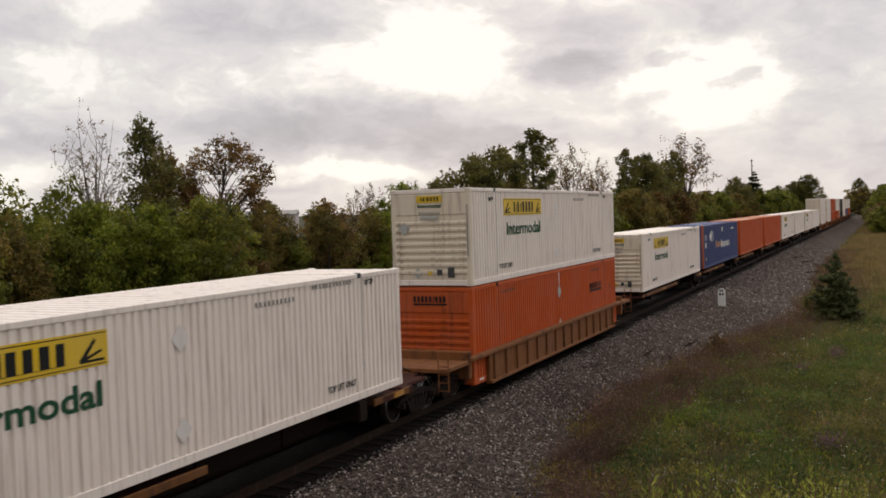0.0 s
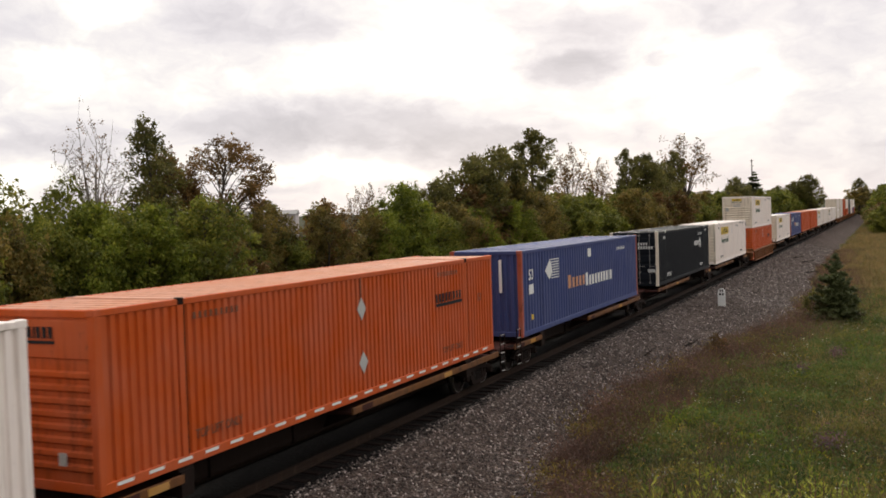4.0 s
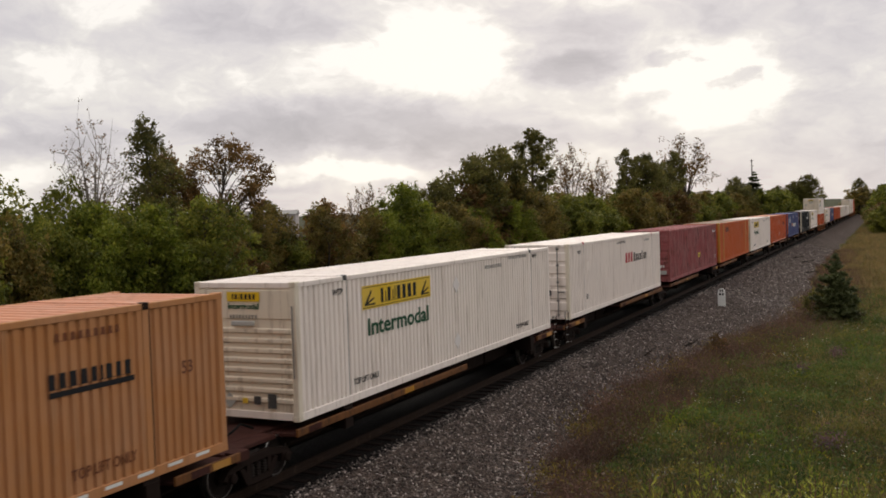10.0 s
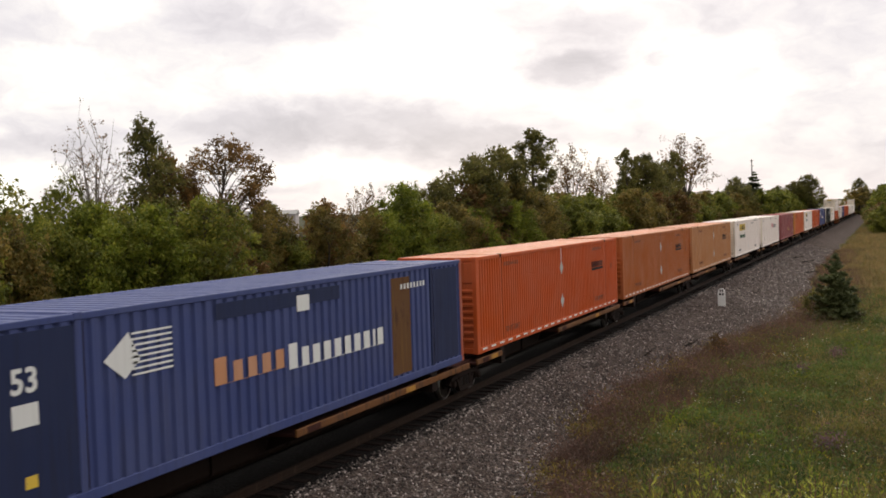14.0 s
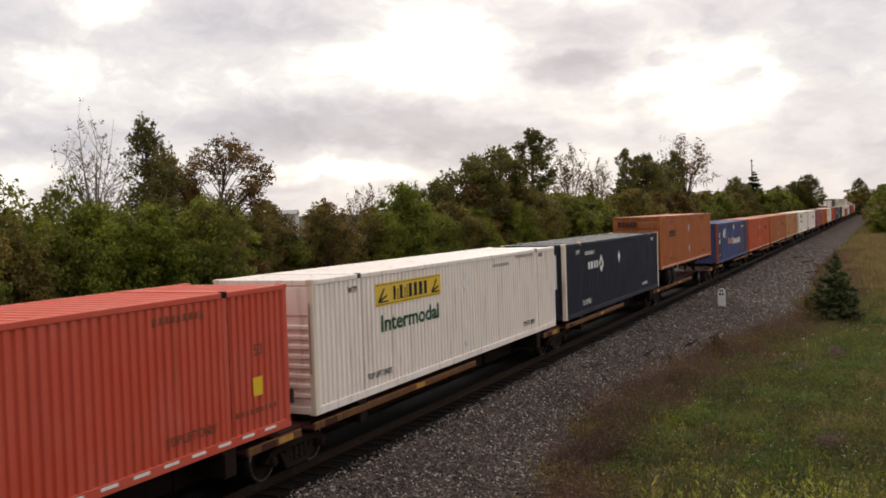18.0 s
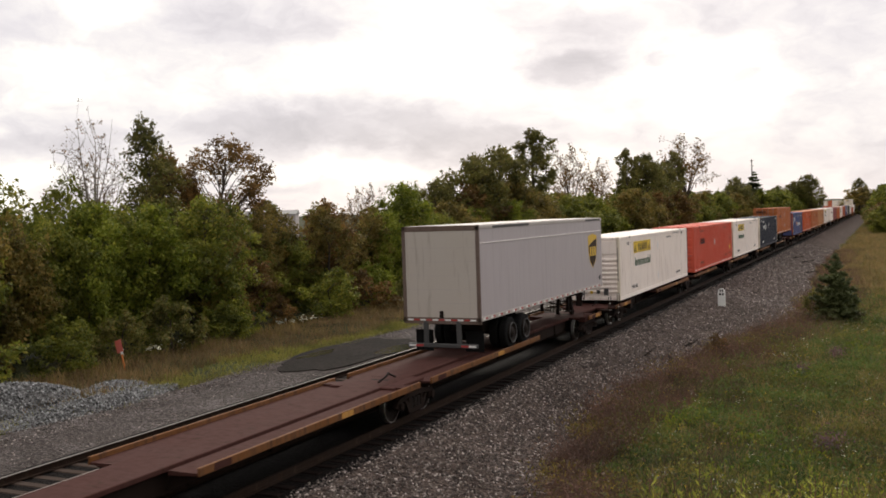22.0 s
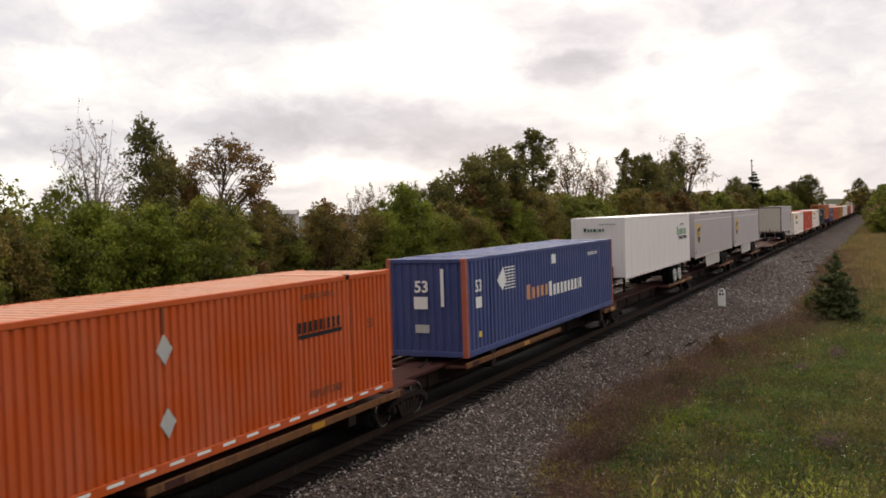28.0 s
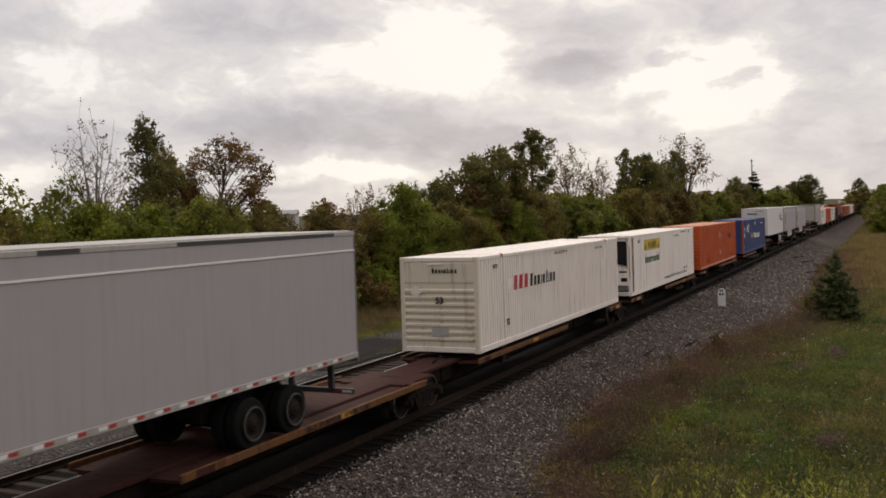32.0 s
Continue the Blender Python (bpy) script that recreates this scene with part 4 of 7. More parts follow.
            mark(c, "placard_holder", lambda: diamond(0, 0, 0.2), WHITE, -0.75, 1.85, on=ON_END, key="xplac2", lift=0.02)
            mark(c, "notice_panel", lambda: flat_panel(-0.25, 0, 0.3, 0.26), PLACARD, 0, 0.5, on=ON_END, key="xnote")
    elif kind in ("orange", "tan", "pale_tan", "tan_doors", "coral", "amber"):
        y0, z0 = {"coral": (2.35, 1.72), "tan_doors": (2.35, 1.72), "amber": (2.88, 2.2)}.get(kind, (12.15, 1.7))
        mark(c, "wordmark", lambda: block_letters([0.15, 0.15, 0.16, 0.16, 0.14, 0.06, 0.16, 0.14, 0.16], 0.23, 0.05), INK_BLACK, y0, z0 + 0.11, key="swm")
        mark(c, "wordmark_bar", lambda: flat_panel(0, 0, 1.72, 0.085), INK_BLACK, y0, z0 - 0.01, key="swm2")
        if kind != "amber":
            for y, z in (((8.0, 1.65),) if kind == "coral" else ((8.15, 2.07), (8.17, 0.83))):
                mark(c, "placard", lambda: Shape().prism([(-0.2, 0), (0, -0.26), (0.2, 0), (0, 0.26)], "x", 0.0, 0.012), PLACARD, y, z, key="splac")
            if kind == "coral":
                mark(c, "sticker", lambda: flat_panel(0, 0, 0.3, 0.36), YELLOW, 14.95, 0.82, key="cst")
                mark(c, "code_bar", lambda: block_letters([0.1] * 9, 0.1, 0.05), INK_BROWN, 14.4, 0.5, key="ccb")
            if kind != "coral":
                mark(c, "stripe", lambda: flat_panel(-0.03, 0, 0.03, 0.45), TAPE_WHITE if s_random(c) else INK_BROWN, 8.15, 2.35, key="sstripe")
            for i in range(22):
                mark(c, "reflective_dash", lambda: flat_panel(0, 0, 0.36, 0.055), TAPE_WHITE, 0.35 + i * 0.71, 0.09, on=pose(HALF + 0.001, 0, 0), key="sdash")
            for y in (2.25, 12.5):
                mark(c, "lettering", lambda: words_mesh("TOP LIFT ONLY", 0.17, 0.004, 1.35), INK_BROWN, y, 0.40, key="stlo")
            mark(c, "lettering", lambda: words_mesh("53", 0.22, 0.004), INK_BROWN, 15.0, 1.6, key="s53")
            for y, z in ((2.3, 2.5), (12.3, 2.5)):
                mark(c, "code_bar", lambda: block_letters([0.1] * 9, 0.12, 0.05), INK_BROWN, y, z, key="scode")
        else:
            mark(c, "placard", lambda: diamond(0, 0, 0.22), POST_YELLOW, 15.0, 1.8, key="aplac")
            for y in (11.5, 12.1):
                mark(c, "code_bar", lambda: Shape().box(0, 0, -0.5, 0.004, 0.09, 0.5), INK_BROWN, y, 2.0, key="acode")
        mark(c, "wordmark", lambda: block_letters([0.1, 0.1, 0.1, 0.1, 0.1, 0.04, 0.1, 0.1, 0.1], 0.18, 0.03), INK_BLACK, -0.62 if kind not in ("coral", "tan_doors") else -1.0, 2.44, on=ON_END, key="send", lift=0.055 if kind in ("coral", "tan_doors", "amber") else 0.0)
        mark(c, "wordmark_bar", lambda: flat_panel(0, 0, 1.1, 0.05), INK_BLACK, -0.62 if kind not in ("coral", "tan_doors") else -1.0, 2.35, on=ON_END, key="send2", lift=0.055 if kind in ("coral", "tan_doors", "amber") else 0.0)
        mark(c, "latch_box", lambda: flat_panel(0.0, 0, 0.16, 0.2, 0.02), PLACARD, 0.5, 0.45 if kind != "coral" else 0.8, on=ON_END, key="sbox", lift=0.02)
    elif kind in ("blue", "patched_blue"):
        mark(c, "wordmark", lambda: block_letters([0.46, -0.36, -0.36, -0.36, -0.36], 0.5, 0.09), INK_PEACH, 5.1, 1.22, key="bwm", lift=0.002)
        mark(c, "wordmark", lambda: block_letters([0.40, -0.34, -0.36, -0.36, -0.36, -0.34, -0.36, -0.36, -0.14, -0.36], 0.52, 0.075), INK_WHITE, 7.45, 1.14, key="bwm2", lift=0.002)
        p = mark(c, "diamond_mark", lambda: Shape().prism([(0, 0.32), (0.45, -0.02), (0.8, 0.25), (0.55, 0.72)], "x", 0, 0.004), INK_WHITE, 2.45, 1.75, key="bdia", lift=0.002)
        for i in range(8):
            part("stripe", lambda: flat_panel(0, 0, 0.95, 0.035), INK_WHITE, p, at=pose(0, 0.62, 0.0 + i * 0.095), key="bstr")
        mark(c, "lettering", lambda: words_mesh("53", 0.36, 0.012), INK_WHITE, 0.72, 1.87, key="b53")
        for y, z in ((0.72, 1.38), (7.8, 2.28)):
            mark(c, "white_square", lambda: flat_panel(0, 0, 0.46, 0.33), INK_WHITE, y, z, key="bsq", lift=0.002)
        mark(c, "code_bar", lambda: block_letters([0.12] * 8, 0.13, 0.06), INK_WHITE, 12.4, 2.35, key="bcode")
        mark(c, "sticker", lambda: flat_panel(0, 0, 0.22, 0.18), YELLOW, 0.9, 0.5, key="bst")
        mark(c, "lettering", lambda: words_mesh("53", 0.34, 0.012), INK_WHITE, -0.35, 1.92, on=ON_END, key="b53e", lift=-0.002)
        mark(c, "white_square", lambda: flat_panel(0, 0, 0.45, 0.36), INK_WHITE, -0.38, 1.42, on=ON_END, key="bsqe", lift=-0.002)
        mark(c, "notice_panel", lambda: flat_panel(0, 0, 0.46, 0.24), PLACARD, -0.36, 0.72, on=ON_END, key="bsqn", lift=-0.002)
        mark(c, "code_bar", lambda: Shape().box(0, 0, 0, 0.004, 0.1, 1.1), INK_WHITE if kind == "blue" else INK_GREY, 0.5, 1.5, on=ON_END, key="bvc", lift=-0.002)
        if kind == "patched_blue":
            mark(c, "dark_panel", lambda: flat_panel(0.0, 0, 1.7, 2.5, 0.006), BLUE_DARK, 0.2, 0.22, key="pd1", lift=-0.004, label="dark repainted panel")
            mark(c, "dark_panel", lambda: flat_panel(0.0, 0, 1.5, 2.5, 0.006), BLUE_DARK, 14.3, 0.22, key="pd2", lift=-0.004)
            mark(c, "dark_panel", lambda: flat_panel(0.0, 0, 4.3, 0.3, 0.004), BLUE_DARK, 5.2, 2.4, key="pd3", lift=-0.004)
            mark(c, "rusty_panel", lambda: flat_panel(0.0, 0, 1.0, 2.4, 0.006), RUST_PANEL, 11.9, 0.25, key="pd4", lift=-0.004, label="rusty streaked panel")
    elif kind in ("black", "navy"):
        y0, z0 = (10.65, 1.72) if kind == "black" else (3.08, 1.77)
        mark(c, "wordmark", lambda: block_letters([0.3, 0.4, 0.3, 0.3], 0.29, 0.07), INK_WHITE, y0, z0, key="uwm", lift=0.002)
        p = mark(c, "diamond_mark", lambda: Shape().prism([(0, 0), (0.13, 0.1), (0.36, 0.34), (0.23, 0.46), (0, 0.24), (-0.1, 0.34), (-0.24, 0.2)], "x", 0, 0.004), INK_WHITE, y0 + 1.95, z0 - 0.25, key="udia", lift=0.002)
        part("diamond_half", lambda: Shape().prism([(0.36, 0.4), (0.0, 0.76), (-0.36, 0.4), (-0.24, 0.28), (0.0, 0.54), (0.24, 0.28)], "x", 0, 0.004), INK_WHITE, p, key="udia2")
        mark(c, "lettering", lambda: words_mesh("TOP LIFT ONLY", 0.2, 0.006, 1.2), INK_WHITE, 2.2, 0.38, key="utlo", lift=0.002)
        mark(c, "lettering", lambda: words_mesh("TOP LIFT ONLY", 0.14, 0.006, 1.1), INK_WHITE, 12.4, 0.38, key="utlo2", lift=0.002)
        mark(c, "lettering", lambda: words_mesh("WTP", 0.17, 0.006), INK_WHITE, 1.4, 2.44, key="uwtp", lift=0.002)
        mark(c, "lettering", lambda: words_mesh("WTP", 0.17, 0.006), INK_WHITE, 14.5, 2.5, key="uwtp", lift=0.002)
        mark(c, "code_bar", lambda: block_letters([0.1] * 9, 0.15, 0.05), INK_WHITE, 2.7 if kind == "navy" else 12.0, 2.36, key="ucode", lift=0.002)
        if kind == "navy":
            mark(c, "placard", lambda: Shape().prism([(-0.18, 0), (0, -0.28), (0.18, 0), (0, 0.28)], "x", 0.0, 0.012), INK_WHITE, 8.0, 2.03, key="uplac")
            mark(c, "code_bar", lambda: Shape().box(0, 0, 0, 0.004, 0.1, 1.3), INK_WHITE, 0.85, 1.2, on=ON_END, key="uvc", lift=-0.002)
            mark(c, "diamond_mark", lambda: diamond(0, 0, 0.22), INK_WHITE, 0.25, 1.8, on=ON_END, key="uvd", lift=-0.002)
        else:
            for y, z, n in ((0.25, 2.2, 4), (0.25, 2.0, 6), (-1.05, 2.15, 4)):
                mark(c, "code_bar", lambda: block_letters([0.1] * n, 0.14, 0.04), INK_WHITE, y, z, on=ON_END, key=("uec", n), lift=0.055)
            mark(c, "diamond_mark", lambda: diamond(0, 0, 0.14), INK_WHITE, -0.3, 2.22, on=ON_END, key="ued", lift=0.055)
            mark(c, "notice_panel", lambda: flat_panel(0, 0, 0.4, 0.18), PLACARD, 0.75, 0.75, on=ON_END, key="uen", lift=0.055)
    elif kind == "maroon":
        p = mark(c, "yellow_plate", lambda: flat_panel(0, 0, 0.85, 0.26), YELLOW, 8.78, 0.92, key="mpl", lift=0.002)
        part("wordmark", lambda: block_letters([0.2, 0.2, 0.22], 0.14, 0.06), INK_BLACK, p, at=pose(0.004, 0.07, 0.06), key="mwm")
        mark(c, "code_bar", lambda: block_letters([0.12] * 6, 0.14, 0.06), INK_WHITE, 14.5, 2.35, key="mcode", lift=0.002)
        mark(c, "lettering", lambda: words_mesh("53", 0.2, 0.006), INK_WHITE, 15.3, 0.55, key="m53", lift=0.002)
        mark(c, "yellow_plate", lambda: flat_panel(-0.6, 0, -0.3, 0.5), YELLOW, 0, 2.1, on=ON_END, key="mye", lift=0.055)
        for z, n in ((0.98, 3), (0.8, 6)):
            mark(c, "code_bar", lambda: block_letters([0.1] * n, 0.14, 0.04), INK_WHITE, 0.2, z, on=ON_END, key=("mec", n), lift=0.055)
        mark(c, "notice_panel", lambda: flat_panel(0, 0, 0.5, 0.22), PLACARD, 0.6, 0.42, on=ON_END, key="mno", lift=0.055)


def s_random(c):
    return len(MOVERS) % 3 == 0


RUST_PANEL = paint("rust_streaked_panel", (0.12, 0.055, 0.02), 0.8, 0.7, (0.25, 0.16, 0.04), 0.05, rust=0.4)


# ---- railway cars ----
WHEEL_R = 0.42


def wheelset_shape():
    s = Shape().lathe([(-0.98, 0.06), (-0.80, 0.085), (0.80, 0.085), (0.98, 0.06)], 10)
    for sd in (-1, 1):
        a, b = (0.685, 0.82)
        s.lathe([(sd * (a - 0.03), 0.1), (sd * (a - 0.03), 0.445), (sd * a, 0.445), (sd * (a + 0.005), WHEEL_R), (sd * b, WHEEL_R - 0.005), (sd * b, 0.345), (sd * (b - 0.05), 0.33), (sd * (b - 0.05), 0.15), (sd * b, 0.13), (sd * b, 0.06)], 24)
    return s


def wheelset_mesh():
    """Axle and two wheels; the worn treads shine."""
    s = wheelset_shape()
    n = len(s.f)
    for sd in (-1, 1):
        s.lathe([(sd * 0.70, WHEEL_R - 0.02), (sd * 0.70, WHEEL_R + 0.002), (sd * 0.815, WHEEL_R - 0.002), (sd * 0.822, WHEEL_R - 0.014), (sd * 0.822, WHEEL_R - 0.03)], 24, caps=False)
    me = s.mesh("wheelset")
    for m in (STEEL, SHINE):
        me.materials.append(m)
    for p in me.polygons:
        p.material_index = 1 if p.index >= n else 0
    return me


def side_frame_shape():
    """A cast truck side frame, in the plane x = 0: two pedestals, a sloping top chord and a spring opening."""
    s = Shape()
    s.prism([(-1.15, 0.42), (-0.95, 0.60), (-0.42, 0.70), (0.42, 0.70), (0.95, 0.60), (1.15, 0.42), (1.02, 0.40), (0.85, 0.50), (0.40, 0.56), (-0.40, 0.56), (-0.85, 0.50), (-1.02, 0.40)], "x", -0.07, 0.07)
    s.prism([(-0.62, 0.50), (-0.50, 0.52), (-0.30, 0.26), (0.30, 0.26), (0.50, 0.52), (0.62, 0.50), (0.40, 0.15), (-0.40, 0.15)], "x", -0.07, 0.07)
    for y in (-0.34, 0.34):
        s.box(-0.06, y - 0.06, 0.24, 0.06, y + 0.06, 0.60)
    for y in (-0.89, 0.89):
        s.box(-0.085, y - 0.13, 0.33, 0.085, y + 0.13, 0.55, 0.03)
        s.lathe([(0.06, 0.1), (0.13, 0.1), (0.15, 0.07)], 12, (0, y, 0.42))
    return s


def spring_shape():
    return Shape().lathe([(-0.13, 0.03)] + [(-0.13 + 0.26 * k / 10, 0.075 if k % 2 else 0.055) for k in range(11)] + [(0.13, 0.03)], 8).turned()


def bogie(parent, y):
    b = part("bogie", lambda: Shape().box(-0.95, -0.24, 0.48, 0.95, 0.24, 0.74, 0.04).lathe([(-0.25, 0.2), (0.25, 0.2)], 12, (0, 0, 0.72)), STEEL, parent, "grimy cast-steel wheel truck", pose(0, y, 0), "bolster")
    for sd in (-1, 1):
        part("side_frame", side_frame_shape, BROWN_DARK, b, at=pose(sd * 1.0, 0, 0, 0, 0, 0 if sd > 0 else 180), key="sframe")
        for sy in (-0.2, 0.0, 0.2):
            part("spring", spring_shape, STEEL, b, at=pose(sd * 1.0, sy, 0.39), key="springs")
    for wy in (-0.89, 0.89):
        w = part("wheelset", wheelset_mesh, STEEL, b, "steel wheelset with shiny worn treads", at=pose(0, wy, WHEEL_R), key="wheelset")
        WHEELS.append((w, wy, y, parent))
    return b


def apron_shape(sd, y0, y1):
    """A deck shelf beside the spine."""
    return Shape().prism([(sd * 0.60, 0.76), (sd * 1.26, 0.80), (sd * 1.26, 0.845), (sd * 0.60, 0.845)], "y", y0, y1)


def bracket_shape(sd):
    return Shape().prism([(sd * 0.42, 0.42), (sd * 0.60, 0.84), (sd * 1.22, 0.80), (sd * 1.22, 0.74)], "y", -0.03, 0.03)


def edge_shape(sd, y0, y1):
    x0, x1 = sorted((sd * 1.25, sd * 1.31))
    return Shape().box(x0, y0, 0.785, x1, y1, 0.945, 0.012)


def spine_car(s0, front_gap, long_end, load="container", group="articulated spine cars", bogie_y=None, hitch_y=1.1, brake="", outer_rear=False, shelves=None):
    """One platform of an articulated spine car; y = 0 is the load's rear end."""
    c = thing("spine_car", "rust-brown articulated spine car platform with worn yellow edge sills", "railway car", group)
    end = LENGTH + front_gap - 0.12
    start = -0.12
    # The sill is coloured darker than the deck plate to paint in the shade below.
    part("centre_sill", Shape().box(-0.42, start, 0.38, 0.42, end, 0.80, 0.02), BROWN_DARK, c)
    part("deck_plate", Shape().box(-0.55, start, 0.802, 0.55, end, 0.905, 0.015), BROWN, c)
    for i in range(7):
        part("web_stiffener", lambda: Shape().box(-0.47, -0.04, 0.36, 0.47, 0.04, 0.79), BROWN_DARK, c, at=pose(0, 0.8 + i * (end - 1.6) / 6, 0), key="stiffener")
    spans = [(-0.1, 8.6), (14.7, LENGTH + 0.35)] if long_end == "rear" else [(-0.1, 1.9), (7.6, LENGTH + 0.35)]
    if load == "bare":
        spans = [(7.9, LENGTH + 0.5)]
    if outer_rear:
        spans[0] = (-0.8, spans[0][1])
    spans = shelves or spans
    for a, b in spans:
        for sd in (-1, 1):
            part("deck_shelf", lambda: apron_shape(sd, a, b), BROWN, c, key=("apron", sd, a, b))
            n = max(2, int((b - a) / 1.9))
            for i in range(n):
                part("bracket", lambda: bracket_shape(sd), BROWN_DARK, c, at=pose(0, a + 0.15 + (b - a - 0.3) * i / (n - 1), 0), key=("bracket", sd))
            part("edge_sill", lambda: edge_shape(sd, a, b), EDGE, c, "worn yellow-painted edge sill" if sd > 0 else "", key=("edge", sd, a, b))
            for k in range(2):
                yy = a + (0.4 if k == 0 else (b - a) * 0.55)
                part("sill_mark", lambda: Shape().box(min(sd * 1.311, sd * 1.314), 0, 0.80, max(sd * 1.311, sd * 1.314), 0.5, 0.93), SILL_YELLOW if k else BROWN, c, at=pose(0, yy, 0), key=("smark", sd, k))
    for y in ((BACK_POST, FORE_POST) if load == "container" else ()):
        part("container_pedestal", lambda: Shape().box(-1.24, -0.16, 0.55, 1.24, 0.16, 1.0, 0.02).box(-1.28, -0.2, 0.98, -1.0, 0.2, 1.065, 0.015).box(1.0, -0.2, 0.98, 1.28, 0.2, 1.065, 0.015).prism([(1.22, 0.52), (1.30, 0.56), (1.30, 1.0), (1.22, 1.0)], "y", -0.16, 0.16), BROWN_DARK, c, at=pose(0, y, 0), key="pedestal")
    joint = LENGTH + front_gap
    by = bogie_y if bogie_y is not None else LENGTH + min(1.25, front_gap * 0.55)
    bogie(c, by)
    part("end_platform", lambda: Shape().box(-0.95, -1.0, 0.80, 0.95, 0.75, 0.90, 0.02).box(-1.2, -0.9, 0.72, -0.9, -0.5, 0.9).box(0.9, -0.9, 0.72, 1.2, -0.5, 0.9), BROWN, c, at=pose(0, by, 0), key="endplat")
    part("drawbar", lambda: Shape().box(-0.14, -1.4, 0.56, 0.14, 1.4, 0.80, 0.03), STEEL, c, at=pose(0, max(joint - 1.0, by), 0), key="drawbar")
    pts = [Vector((0.35 + 0.1 * math.sin(i), joint - 1.3 + i * 0.17, 0.98 + 0.16 * math.sin(i * 0.55))) for i in range(7)]
    part("brake_hose", Shape().pipe(pts, 0.025), RUBBER, c)
    if outer_rear:
        bogie(c, 0.76)
        part("end_platform", lambda: Shape().box(-0.95, -1.5, 0.80, 0.95, -0.3, 0.90, 0.02), BROWN, c, key="rearplat")
    for sd in (-1, 1):
        for ly in (-1.95, -0.5) if outer_rear else ():
            ladder = part("step_ladder", lambda: Shape().box(-0.014, -0.2, 0.28, 0.014, -0.17, 1.45, 0.005).box(-0.014, 0.17, 0.28, 0.014, 0.2, 1.45, 0.005).box(-0.4, -0.2, 0.82, 0.0, 0.2, 0.87, 0.01), BROWN_DARK, c, at=pose(sd * 1.325, ly, 0), key="stepladder")
            for k in range(5):
                part("rung", lambda: Shape().tube((0, -0.17, 0), (0, 0.17, 0), 0.013, n=6), RUNG_WHITE, ladder, "pale painted rung", at=pose(0, 0, 0.3 + 0.28 * k), key="rung")
    if brake:
        part("brake_stand", lambda: Shape().box(-0.55, -0.12, 0.8, -0.3, 0.12, 1.55, 0.03), BROWN_DARK, c, at=pose(0, -0.75 if brake == "rear" else LENGTH + 0.55, 0), key="bstand")
        ring = [(0.0, 0.28 * math.cos(i * math.pi / 10), 0.28 * math.sin(i * math.pi / 10)) for i in range(21)]
        wheel = part("brake_wheel", Shape().pipe(ring, 0.018), STEEL, c, "spoked steel hand-brake wheel", at=pose(-0.24, -0.75 if brake == "rear" else LENGTH + 0.55, 1.42))
        for i in range(5):
            a = i * 2 * math.pi / 5
            part("spoke", Shape().tube((0, 0, 0), (0, 0.28 * math.cos(a), 0.28 * math.sin(a)), 0.012, n=5), STEEL, wheel)
    if load in ("trailer", "bare"):
        hy = hitch_y
        part("hitch_stand", lambda: Shape().box(-0.5, -0.35, 2.0 - 0.05, 0.5, 0.35, 2.03, 0.03).prism([(-0.38, 0.9), (-0.26, 0.9), (-0.2, 1.96), (-0.3, 1.96)], "y", -0.1, 0.1).prism([(0.38, 0.9), (0.26, 0.9), (0.2, 1.96), (0.3, 1.96)], "y", -0.1, 0.1).tube((0, 1.7, 0.92), (0, 0.1, 1.7), 0.06, n=6), BROWN_DARK, c, at=pose(0, hy, -0.26), key="hitch")
    return rides(c, s0)


